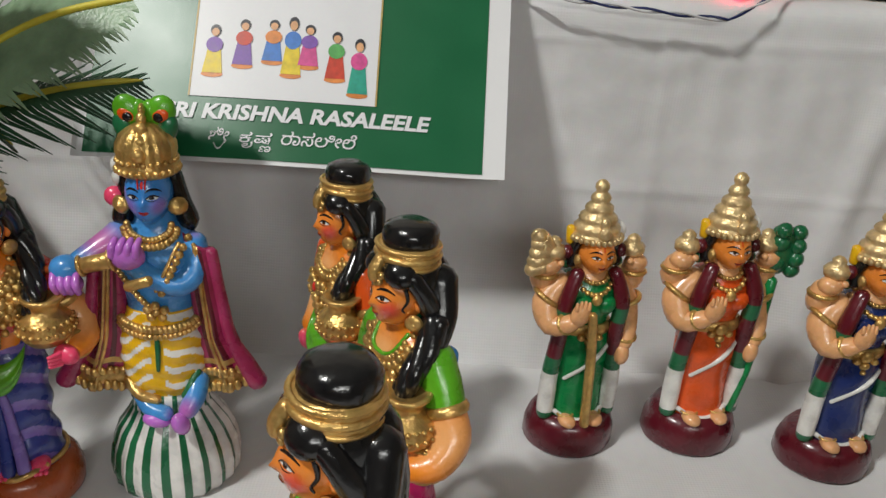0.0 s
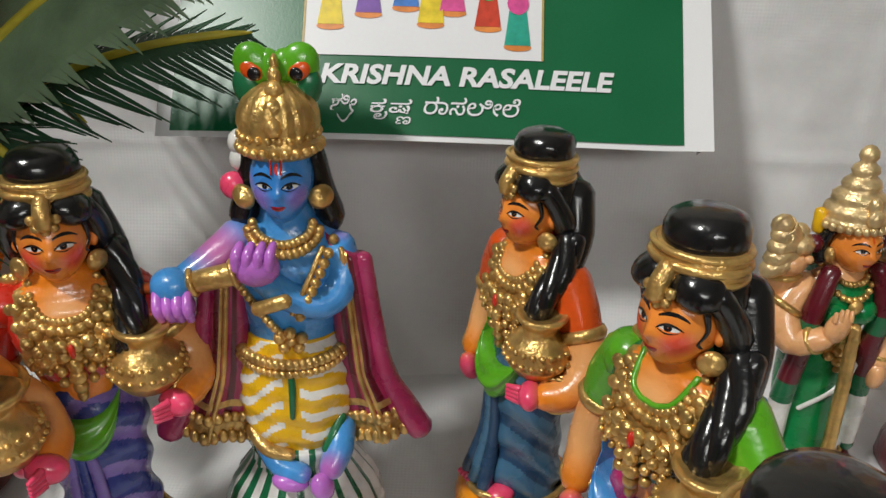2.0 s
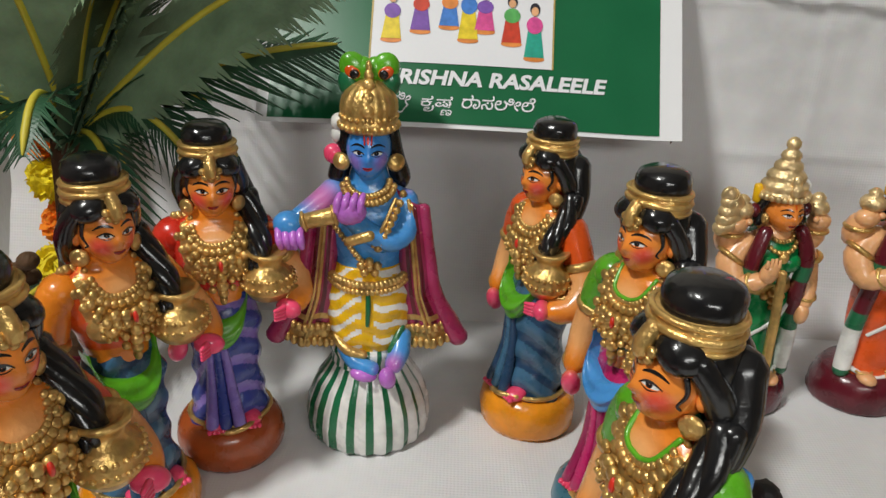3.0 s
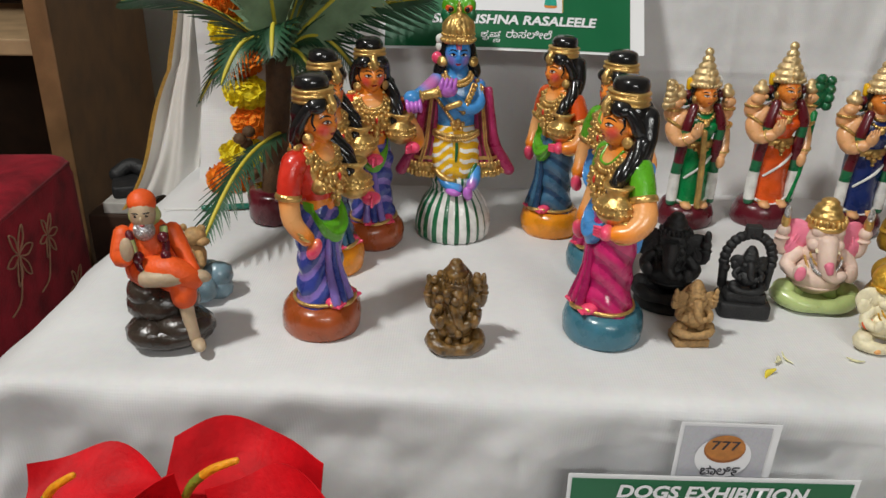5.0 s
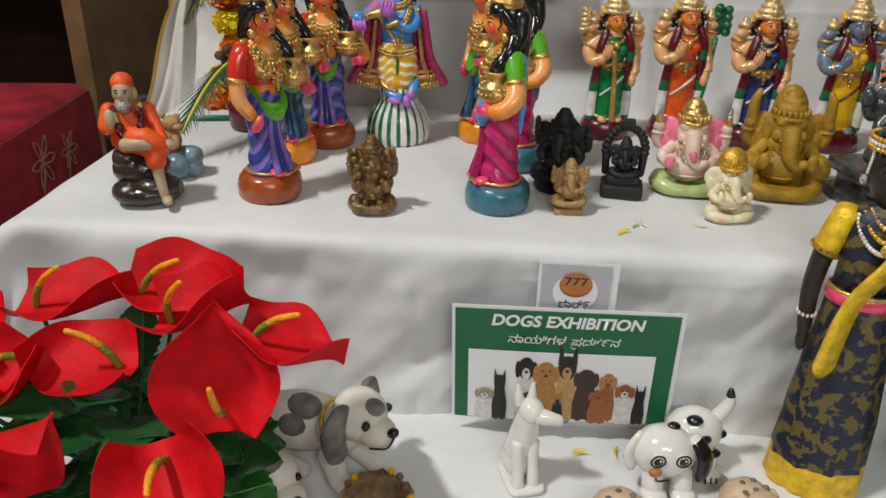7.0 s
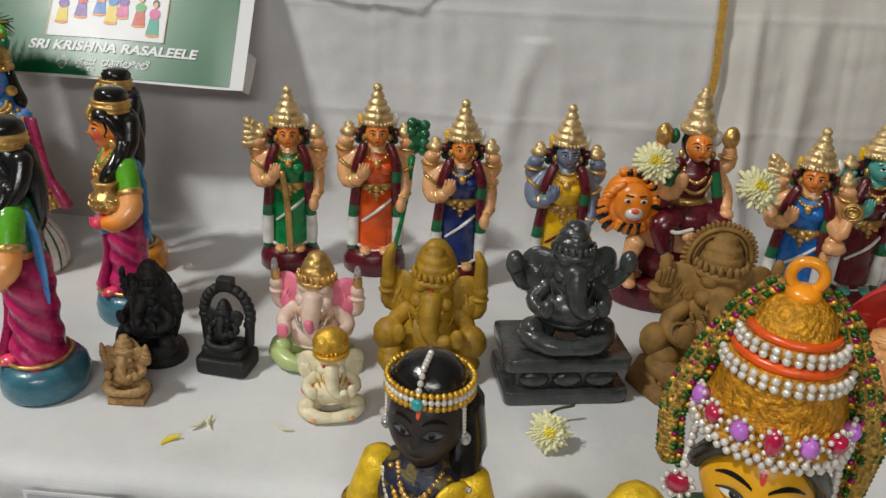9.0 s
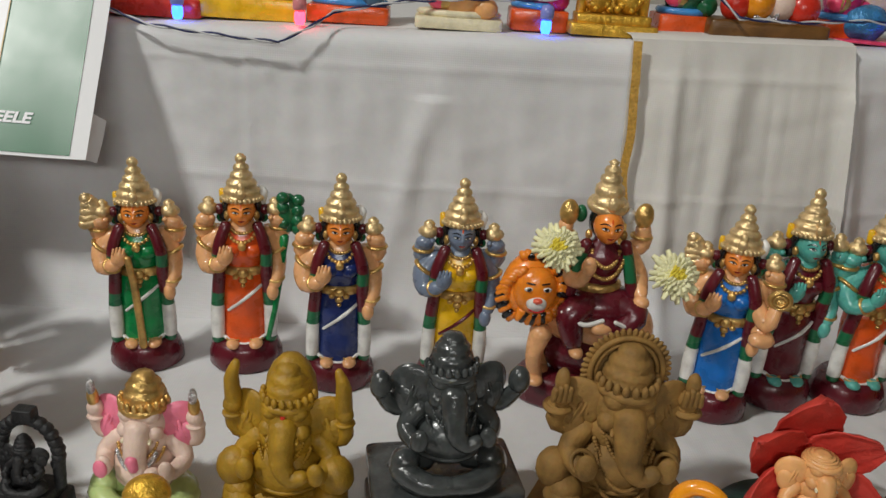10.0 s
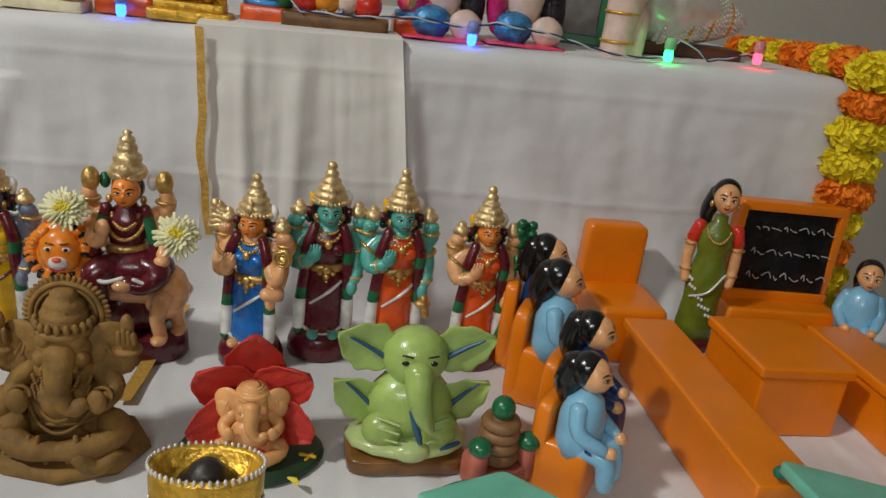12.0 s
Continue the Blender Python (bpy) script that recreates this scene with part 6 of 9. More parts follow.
c.ball((-0.008, -0.0172, 0.1015), (0.0022, 0.0010, 0.0009), LIPS, seg=6, rings=4)
statue("saint_figurine", widen(c, 0.90, 0.95), (-0.374, 0.226, 0), 14, "seated saint figurine in orange robe on a dark rock", scale=1.07)

c = Clay()
DISH = surface("blue_grey_glaze", (0.16, 0.25, 0.30), 0.3, vary=0.3, scale=60, coat=0.3)
for k in range(14):
    a = k * 0.9
    c.ball((0.030 * math.cos(a), 0.018 * math.sin(a), 0.012 + 0.012 * ((k * 7) % 5) / 5), (0.014, 0.012, 0.013), DISH, seg=9, rings=6)
c.ball((0, 0, 0.014), (0.036, 0.024, 0.016), DISH)
rock = thing("rock_ornament", (-0.388, 0.302, 0), 0, "small blue-grey rock ornament with a tan animal", "ornament")
part("rock", c, rock, "blue-grey glazed rock", rough=0.002)
c = Clay()
c.ball((0.010, 0.000, 0.040), (0.012, 0.010, 0.016), SANDAL)
c.ball((0.014, -0.002, 0.060), (0.010, 0.009, 0.0085), SANDAL)
c.ball((0.022, -0.006, 0.057), (0.006, 0.005, 0.004), SANDAL)
for s in (-1, 1):
    c.ball((0.012 + s * 0.008, 0.000, 0.067), (0.0035, 0.0025, 0.0035), SANDAL)
    c.tube([(0.010 + s * 0.008, -0.006, 0.046), (0.014 + s * 0.008, -0.013, 0.038)], [0.0040, 0.0030], SANDAL)
part("animal", c, rock, "tan sitting animal", rough=0.001)


# ---- toy dogs on the lower step ----
CHINA = surface("cream_bisque", (0.72, 0.68, 0.60), 0.55, vary=0.1, scale=50, bump=0.15)
CHINAG = surface("grey_patch_bisque", (0.15, 0.14, 0.13), 0.55, vary=0.5, scale=60, bump=0.15)
GLAZE = surface("white_glaze", (0.76, 0.74, 0.70), 0.12, vary=0.05, scale=40, bump=0.05, coat=0.6)
BUFF = surface("buff_bisque", (0.58, 0.42, 0.28), 0.5, vary=0.15, scale=60, bump=0.15)


def lying_dog():
    c = Clay()
    c.ball((-0.020, 0.012, 0.034), (0.050, 0.027, 0.031), CHINA, rot=(0, 8, 14), seg=20, rings=12)
    c.ball((-0.052, 0.020, 0.028), (0.026, 0.026, 0.026), CHINA)
    c.ball((0.022, 0.000, 0.042), (0.024, 0.022, 0.026), CHINA)
    for x, y, z, r in ((-0.050, 0.006, 0.046, 0.016), (-0.014, 0.004, 0.057, 0.017), (-0.022, -0.010, 0.046, 0.014), (-0.066, 0.006, 0.034, 0.012)):
        c.ball((x, y, z), (r, r * 0.8, r * 0.75), CHINAG, rot=(20, 10, 0))
    c.tube([(-0.060, -0.004, 0.014), (-0.030, -0.022, 0.010), (-0.006, -0.026, 0.008)], [0.015, 0.011, 0.008], CHINA, seg=11)
    c.tube([(0.016, -0.012, 0.020), (0.030, -0.034, 0.012), (0.044, -0.046, 0.009)], [0.013, 0.010, 0.009], CHINA, seg=11)
    c.tube([(0.030, 0.006, 0.020), (0.050, -0.002, 0.012), (0.062, -0.010, 0.009)], [0.012, 0.010, 0.009], CHINA, seg=11)
    c.ball((0.046, -0.014, 0.072), (0.026, 0.024, 0.026), CHINA, seg=18, rings=11)
    c.ball((0.064, -0.024, 0.064), (0.019, 0.016, 0.014), CHINA)
    c.ball((0.081, -0.031, 0.070), (0.0055, 0.0050, 0.0048), BLACK)
    c.tube([(0.082, -0.032, 0.064), (0.076, -0.036, 0.056), (0.062, -0.038, 0.055)], 0.0011, BLACK, seg=5)
    for dx, dy in ((0.058, -0.036), (0.070, -0.006)):
        c.ball((dx, dy, 0.077), (0.0042, 0.0040, 0.0048), BLACK, seg=9, rings=6)
    c.ball((0.062, -0.022, 0.088), (0.010, 0.008, 0.008), CHINAG)
    c.tube([(0.036, -0.034, 0.088), (0.030, -0.044, 0.068), (0.034, -0.044, 0.046)], [0.009, 0.013, 0.010], CHINAG, flat=0.5, seg=11)
    c.tube([(0.048, 0.010, 0.090), (0.048, 0.016, 0.070)], [0.009, 0.010], CHINAG, flat=0.5, seg=11)
    c.torus((0.026, -0.004, 0.052), 0.0235, 0.0020, BRIGHTGOLD, rot=(10, 62, -20), seg=30)
    return c


statue("dog_ornament", lying_dog(), (-0.178, 0.095, Z_A), -6, "cream and grey lying ceramic dog with gold collar", "dog", rough=0.0012)
c = Clay()
c.ball((0, 0, 0.052), (0.024, 0.022, 0.024), CHINA, seg=16, rings=10)
c.ball((0.016, -0.016, 0.046), (0.016, 0.015, 0.012), CHINA)
c.ball((0.026, -0.027, 0.051), 0.0048, BLACK)
for dx, dy in ((0.004, -0.021), (0.022, -0.004)):
    c.ball((dx, dy, 0.058), 0.0040, BLACK, seg=8, rings=6)
c.tube([(-0.014, -0.016, 0.068), (-0.020, -0.020, 0.050), (-0.014, -0.024, 0.034)], [0.008, 0.011, 0.008], CHINAG, flat=0.5)
c.ball((-0.004, -0.004, 0.072), (0.014, 0.012, 0.008), CHINAG)
c.ball((-0.010, 0.006, 0.022), (0.032, 0.024, 0.024), CHINA)
statue("dog_ornament", c, (-0.196, 0.012, Z_A), 4, "small cream ceramic puppy with grey ears", "dog", scale=0.95)
c = Clay()
c.ball((0, 0.006, 0.020), (0.016, 0.020, 0.024), GLAZE)
c.tube([(0, 0.004, 0.030), (0.001, -0.002, 0.055), (0.002, -0.006, 0.078)], [0.016, 0.013, 0.010], GLAZE, seg=14)
for s in (-1, 1):
    c.tube([(s * 0.007, -0.008, 0.046), (s * 0.007, -0.014, 0.022), (s * 0.007, -0.018, 0.005)], [0.007, 0.0055, 0.006], GLAZE)
    c.tube([(s * 0.006, -0.002, 0.088), (s * 0.007, 0.001, 0.104)], [0.0060, 0.0018], GLAZE)
c.ball((0.004, -0.008, 0.082), (0.012, 0.013, 0.012), GLAZE)
c.tube([(0.008, -0.014, 0.080), (0.026, -0.020, 0.076)], [0.0085, 0.0055], GLAZE)
c.ball((0.031, -0.022, 0.077), 0.0026, CHINAG)
c.block((0, -0.004, 0.003), (0.036, 0.050, 0.006), GLAZE, power=0.4)
statue("dog_ornament", c, (0.014, 0.092, Z_A), 18, "plain white glazed sitting dog ornament", "dog", rough=0.0008)
c = Clay()
c.ball((-0.014, -0.016, 0.044), (0.034, 0.028, 0.029), GLAZE, seg=20, rings=12)
c.ball((0.026, 0.014, 0.046), (0.032, 0.025, 0.028), GLAZE, seg=18, rings=11)
for x, y in ((-0.026, -0.034), (0.004, -0.034), (0.040, -0.002), (0.040, 0.026)):
    c.tube([(x, y + 0.006, 0.026), (x, y, 0.010)], [0.012, 0.012], GLAZE)
    c.ball((x, y - 0.006, 0.007), (0.014, 0.015, 0.007), GLAZE)
    for k in range(3):
        c.tube([(x - 0.006 + k * 0.006, y - 0.019, 0.010), (x - 0.006 + k * 0.006, y - 0.021, 0.005)], 0.0011, BLACK, seg=5)
c.tube([(0.052, 0.020, 0.060), (0.062, 0.020, 0.078), (0.060, 0.018, 0.096)], [0.008, 0.007, 0.003], lambda t: BLACK if t > 0.6 else GLAZE)
for s, x in ((-1, -0.028), (1, -0.002)):
    c.ball((x, -0.0415, 0.052), (0.0080, 0.0030, 0.0085), GLAZE)
    c.torus((x, -0.0435, 0.052), 0.0072, 0.0010, BLACK, rot=(90, 0, 0), seg=18, sub=5)
    c.ball((x, -0.0440, 0.052), (0.0046, 0.0020, 0.0050), BLACK)
    c.ball((x + 0.0014, -0.0458, 0.0545), 0.0012, GLAZE, seg=6, rings=4)
c.ball((-0.030, -0.0460, 0.040), (0.0070, 0.0045, 0.0050), surface("tan_nose", (0.42, 0.18, 0.06), 0.3))
c.tube([(-0.030, -0.0465, 0.036), (-0.026, -0.045, 0.028), (-0.014, -0.0435, 0.028)], 0.0011, BLACK, seg=5)
c.tube([(0.016, -0.022, 0.062), (0.026, -0.030, 0.044), (0.024, -0.032, 0.022)], [0.009, 0.012, 0.009], lambda t: BLACK if 0.15 < t < 0.9 else GLAZE, flat=0.55)
c.tube([(-0.040, -0.014, 0.062), (-0.050, -0.018, 0.046), (-0.048, -0.022, 0.030)], [0.008, 0.010, 0.008], GLAZE, flat=0.55)
for x, y, z, r in ((0.020, 0.000, 0.070, 0.009), (0.030, -0.008, 0.052, 0.008), (-0.006, -0.012, 0.072, 0.007), (0.052, 0.006, 0.048, 0.008), (0.046, -0.002, 0.028, 0.008)):
    c.ball((x, y, z), (r, r * 0.8, r * 0.6), BLACK)
statue("dog_ornament", c, (0.155, 0.112, Z_A), 6, "white glazed spotted puppy ornament with black ears", "dog", scale=0.88)
for k, (x, y, s) in enumerate(((0.098, 0.030, 1.0), (0.213, 0.060, 0.9))):
    c = Clay()
    c.ball((0, 0.004, 0.020), (0.026, 0.022, 0.021), BUFF)
    c.ball((0.004, -0.014, 0.026), (0.020, 0.016, 0.016), BUFF)
    c.ball((0.010, -0.027, 0.022), (0.010, 0.007, 0.008), BUFF)
    c.ball((0.012, -0.033, 0.025), 0.0028, CHINAG)
    for q in (-1, 1):
        c.ball((0.004 + q * 0.010, -0.0265, 0.033), 0.0030, BLACK, seg=8, rings=6)
        c.ball((q * 0.020, -0.010, 0.026), (0.006, 0.009, 0.012), BUFF)
        c.ball((0.004 + q * 0.014, -0.026, 0.006), (0.008, 0.009, 0.006), BUFF)
    for q in range(5):
        c.ball((-0.010 + q * 0.006, -0.006 + (q % 2) * 0.012, 0.0405), (0.003, 0.003, 0.0014), CHINAG, seg=7, rings=4)
    statue("dog_ornament", c, (x, y, Z_A), -20 if k == 0 else 24, "tiny buff ceramic puppy with dark spots", "dog", scale=s)
BARK = surface("bark", (0.22, 0.14, 0.07), 0.8, vary=0.4, scale=90, bump=0.8)
c = Clay()
c.lathe([(0.022, 0), (0.030, 0.010), (0.032, 0.024), (0.029, 0.030), (0.024, 0.026), (0.018, 0.010), (0.0, 0.008)], BARK, seg=30, wob=lambda i, a: 1 + 0.05 * math.sin(a * 11 + i) + 0.04 * math.sin(a * 5))
for k in range(20):
    a = k * 0.314
    c.ball((0.029 * math.cos(a), 0.029 * math.sin(a), 0.029 + 0.003 * math.sin(k * 5)), 0.0036, BARK if k % 4 else YELLOW, seg=7, rings=5)
statue("bark_bowl", c, (-0.110, 0.022, Z_A), 0, "small rough bark bowl with knobbly rim", "bowl", rough=0.001)


# ---- printed signs ----
def basis(origin, lean):
    """A sheet's frame: x along the wall, y up the sheet, z towards the viewer."""
    s, c = math.sin(radians(lean)), math.cos(radians(lean))
    return Matrix(((1, 0, 0, origin[0]), (0, s, -c, origin[1]), (0, c, s, origin[2]), (0, 0, 0, 1)))


def panel(name, x0, y0, x1, y1, z, mat, bend=None, thick=0.0004):
    bend = bend or (lambda u, v: 0.0)
    return sheet(name, 24, 14, lambda u, v: (x0 + (x1 - x0) * u, y0 + (y1 - y0) * v, z + bend(x0 + (x1 - x0) * u, y0 + (y1 - y0) * v)), mat, thick if name == "paper" else 0.0)


def lettering(name, text, x0, x1, y0, height, z, mat, parent, bend=None, bold=0.012, slant=0.18):
    cu = bpy.data.curves.new(name, "FONT")
    cu.body, cu.offset, cu.shear, cu.extrude, cu.resolution_u = text, bold, slant, 0.0, 3
    tmp = new("tmp_text", cu)
    bpy.context.view_layer.update()
    me = bpy.data.meshes.new_from_object(tmp.evaluated_get(bpy.context.evaluated_depsgraph_get()))
    bpy.data.objects.remove(tmp)
    v = np.array([tuple(p.co) for p in me.vertices])
    lo, hi = v.min(0), v.max(0)
    bend = bend or (lambda u, w: 0.0)
    for p in me.vertices:
        x = x0 + (p.co.x - lo[0]) / (hi[0] - lo[0]) * (x1 - x0)
        y = y0 + (p.co.y - lo[1]) / (hi[1] - lo[1]) * height
        p.co = (x, y, z + bend(x, y))
    me.materials.clear()
    me.materials.append(mat)
    me.name = name
    return part(name, me, parent)


def script_line(words, hooks, x0, x1, y0, height, mat, parent, bend, bold):
    """A line of joined script: words and small letters below them, in shares of the line, and curled strokes under the first letters."""
    for text, a, b, lo, tall in words:
        lettering("lettering", text, x0 + (x1 - x0) * a, x0 + (x1 - x0) * b, y0 + height * lo, height * tall, 0.0016, mat, parent, bend, bold=bold)
    for a, b in hooks:
        c = Clay()
        xa, xb, w = x0 + (x1 - x0) * a, x0 + (x1 - x0) * b, height * 0.036
        arc = [(xa - (xb - xa) * 0.15 + (xb - xa) * 1.0 * t, y0 + height * (0.30 - 0.26 * math.sin(math.pi * min(1, t * 1.15)) + 0.04 * t)) for t in [q / 12 for q in range(13)]]
        c.grid([[(x, y + d, 0.0016 + bend(x, y)) for x, y in arc] for d in (-w, w)], mat, closed=False)
        part("lettering", c, parent)


def flat_shape(c, pts, z, mat):
    """A thin printed patch with the given outline."""
    n0, n = len(c.v), len(pts)
    c.v += [(p[0], p[1], z) for p in pts]
    c.f.append(tuple(range(n0, n0 + n)))
    c.k.append(c.slot(mat))


def oval(cx, cy, rx, ry, n=16):
    return [(cx + rx * math.cos(2 * math.pi * i / n), cy + ry * math.sin(2 * math.pi * i / n)) for i in range(n)]


def ink(name, colour):
    return surface("ink_" + name, colour, 0.4, vary=0.15, scale=200, bump=0.0)


def tableau_sign():
    root = new("sign_tableau")
    root.matrix_world = basis((-0.241, 0.560, 0.178), 33)
    tagged(root, "green printed tableau sign leaning against the white cloth", "sign")

    def bend(x, y):
        return 0.004 * math.sin(x * 14) * (0.2 - y) / 0.2 + 0.003 * max(0.0, (x - 0.255) / 0.04) ** 2 * max(0, 1 - y / 0.12)
    part("paper", panel("paper", 0, 0, 0.295, 0.21, 0, PAPER, bend), root, "white glossy paper")
    part("printed_panel", panel("printed_panel", 0.008, 0.0030, 0.2795, 0.204, 0.0007, PRINTG, bend), root, "dark green print")
    part("picture", panel("picture", 0.0766, 0.046, 0.204, 0.165, 0.0014, PRINTW, bend), root, "white picture with small figures")
    for nm, a in (("left", 0.0766), ("right", 0.2040)):
        part("picture_border", panel("border", a - 0.0006, 0.046, a + 0.0006, 0.165, 0.0017, ink("gold", (0.5, 0.36, 0.12)), bend), root)
    lettering("lettering", "SRI KRISHNA RASALEELE", 0.060, 0.2425, 0.0300, 0.0112, 0.0016, PRINTW, root, bend, bold=0.035)
    script_line([("ಶೀ", 0.0, 0.14, 0.36, 0.64), ("ಕೃಷ", 0.21, 0.43, 0.14, 0.72), ("ರಾಸಲೀಲೆ", 0.49, 1.0, 0.36, 0.64), ("ಣ", 0.345, 0.425, 0.0, 0.26)], [(0.05, 0.13)],
                0.0930, 0.1930, 0.0085, 0.0160, PRINTW, root, bend, 0.006)
    cols = {"yellow": (0.8, 0.6, 0.02), "violet": (0.2, 0.08, 0.4), "blue": (0.05, 0.2, 0.6), "pink": (0.7, 0.08, 0.3), "red": (0.6, 0.05, 0.02), "teal": (0.02, 0.35, 0.25), "orange": (0.75, 0.25, 0.05), "skin": (0.75, 0.4, 0.2), "dark": (0.02, 0.02, 0.03), "green": (0.1, 0.4, 0.1)}
    for px, top, low, skirt, body in ((0.014, 0.098, 0.060, "yellow", "violet"), (0.034, 0.103, 0.067, "violet", "red"), (0.054, 0.104, 0.071, "blue", "orange"), (0.0675, 0.107, 0.062, "yellow", "blue"), (0.079, 0.102, 0.069, "pink", "violet"), (0.098, 0.098, 0.061, "red", "green"), (0.114, 0.094, 0.051, "teal", "pink")):
        c = Clay()
        x = 0.0766 + px
        h = top - low
        flat_shape(c, oval(x, low + 0.002, 0.0075, 0.0022), 0.0018, ink("orange", cols["orange"]))
        flat_shape(c, [(x - 0.0070, low + 0.003), (x + 0.0070, low + 0.003), (x + 0.0045, low + h * 0.55), (x - 0.0045, low + h * 0.55)], 0.0020, ink(skirt, cols[skirt]))
        flat_shape(c, oval(x, low + h * 0.62, 0.0058, h * 0.15), 0.0022, ink(body, cols[body]))
        flat_shape(c, oval(x, low + h * 0.90, 0.0036, h * 0.11), 0.0022, ink("dark", cols["dark"]))
        flat_shape(c, oval(x, low + h * 0.86, 0.0026, h * 0.08), 0.0024, ink("skin", cols["skin"]))
        me = c.mesh("printed_figure", flat=True)
        for p in me.vertices:
            p.co.z += bend(p.co.x, p.co.y)
        part("printed_figure", me, root)
    curl = sheet("curl", 8, 8, lambda u, v: (0.290 + 0.007 * u - 0.003 * u * (1 - v) ** 2, 0.001 + 0.046 * v + 0.004 * u * (1 - v), -0.0020 - 0.024 * u), PAPER, 0.0003)
    part("curled_flap", curl, root, "loose flap of the paper behind")
    return root


tableau_sign()


def dog_sign():
    root = new("sign_dogs")
    root.matrix_world = basis((-0.055, 0.152, -0.1865), -3) @ pose(0, 0, 0, 0, 0, 0.9)
    tagged(root, "green and white dog show sign leaning on cloth", "sign")

    def bend(x, y):
        return 0.0025 * math.sin(x * 20) * (1 - y / 0.14)
    W, H = 0.2145, 0.1335
    part("paper", panel("paper", 0, 0, W, H, 0, PAPER, bend), root, "white paper")
    part("printed_panel", panel("printed_panel", 0.003, 0.001, W - 0.004, H - 0.0035, 0.0007, PRINTG, bend), root, "dark green print")
    part("picture", panel("picture", 0.0160, 0.002, 0.1925, 0.0845, 0.0014, PRINTW, bend), root, "white picture of dogs")
    lettering("lettering", "DOGS EXHIBITION", 0.0370, 0.1790, 0.1125, 0.0130, 0.0016, PRINTW, root, bend, bold=0.035)
    script_line([("ನಾಯಿಗಳ", 0.0, 0.52, 0.34, 0.66), ("ಪದಶ೯ನ", 0.565, 1.0, 0.34, 0.62)], [(0.57, 0.66)], 0.0530, 0.1580, 0.0890, 0.0150, PRINTW, root, bend, 0.006)
    tan, blk, wht, brn, red = (0.42, 0.19, 0.05), (0.015, 0.013, 0.012), (0.66, 0.64, 0.62), (0.05, 0.03, 0.02), (0.32, 0.10, 0.03)
    for k, (x, w, h, coat, headc, ear) in enumerate(((0.0720, 0.020, 0.078, wht, blk, 0), (0.0910, 0.024, 0.073, tan, tan, 0), (0.1110, 0.022, 0.082, (0.5, 0.28, 0.12), blk, 2), (0.1300, 0.023, 0.066, brn, brn, 0), (0.1510, 0.016, 0.062, red, (0.45, 0.2, 0.08), 0),
                                                        (0.0325, 0.018, 0.040, wht, (0.35, 0.28, 0.22), 0), (0.0470, 0.014, 0.058, blk, blk, 1), (0.1680, 0.018, 0.052, wht, red, 0), (0.1830, 0.012, 0.044, blk, blk, 2), (0.1430, 0.018, 0.044, red, red, 0), (0.1040, 0.011, 0.040, blk, tan, 2), (0.0760, 0.014, 0.042, brn, brn, 0))):
        c = Clay()
        z = 0.0018 + 0.0003 * (k // 5) + 0.00005 * k
        y0 = 0.006 - 0.003 * (k // 5)
        m1, m2 = ink("coat%d" % (hash(coat) % 999), coat), ink("coat%d" % (hash(headc) % 999), headc)
        flat_shape(c, [(x - w * 0.48, y0), (x + w * 0.48, y0), (x + w * 0.52, y0 + h * 0.30), (x + w * 0.34, y0 + h * 0.66), (x - w * 0.34, y0 + h * 0.66), (x - w * 0.52, y0 + h * 0.30)], z, m1)
        flat_shape(c, oval(x, y0 + h * 0.76, w * 0.40, h * 0.17), z + 0.0003, m2)
        flat_shape(c, oval(x, y0 + h * 0.68, w * 0.20, h * 0.09), z + 0.0005, m1)
        for s in (-1, 1):
            if ear:
                flat_shape(c, [(x + s * w * 0.12, y0 + h * 0.86), (x + s * w * 0.42, y0 + h * 0.80), (x + s * w * 0.36, y0 + h * (0.98 + 0.06 * ear))], z + 0.0002, m2)
            else:
                flat_shape(c, oval(x + s * w * 0.40, y0 + h * 0.74, w * 0.13, h * 0.13), z + 0.0004, m2)
            flat_shape(c, oval(x + s * w * 0.15, y0 + h * 0.79, w * 0.05, h * 0.018, 8), z + 0.0006, ink("dark", blk))
            flat_shape(c, oval(x + s * w * 0.22, y0 + h * 0.02, w * 0.13, h * 0.05), z + 0.0004, m1)
        flat_shape(c, oval(x, y0 + h * 0.71, w * 0.08, h * 0.025, 8), z + 0.0007, ink("dark", blk))
        me = c.mesh("printed_dog", flat=True)
        for p in me.vertices:
            p.co.z += bend(p.co.x, p.co.y)
        part("printed_dog", me, root)
    return root


dog_sign()
badge = new("sign_badge")
badge.matrix_world = basis((0.0205, 0.1515, -0.062), -3)
tagged(badge, "small paper label with a round badge taped to cloth", "sign")
part("paper", panel("paper", 0, 0, 0.0725, 0.0560, -0.0006, PAPER), badge)
part("printed_panel", panel("printed_panel", 0.003, 0.001, 0.0660, 0.0535, 0.0002, surface("print_grey", (0.46, 0.46, 0.50), 0.4, vary=0.04)), badge, "pale grey print")
c = Clay()
flat_shape(c, oval(0.0345, 0.0255, 0.0205, 0.0195, 40), 0.0009, PRINTW)
part("plate", c.mesh("plate", flat=True), badge)
c = Clay()
flat_shape(c, oval(0.0345, 0.0335, 0.0150, 0.0130, 36), 0.0013, ink("caramel", (0.28, 0.09, 0.02)))
flat_shape(c, oval(0.0345, 0.0350, 0.0146, 0.0118, 36), 0.0015, ink("amber", (0.46, 0.17, 0.03)))
part("disc", c.mesh("disc", flat=True), badge)
lettering("lettering", "777", 0.0240, 0.0450, 0.0330, 0.0085, 0.0018, ink("dark", (0.02, 0.02, 0.03)), badge, bold=0.01, slant=0)
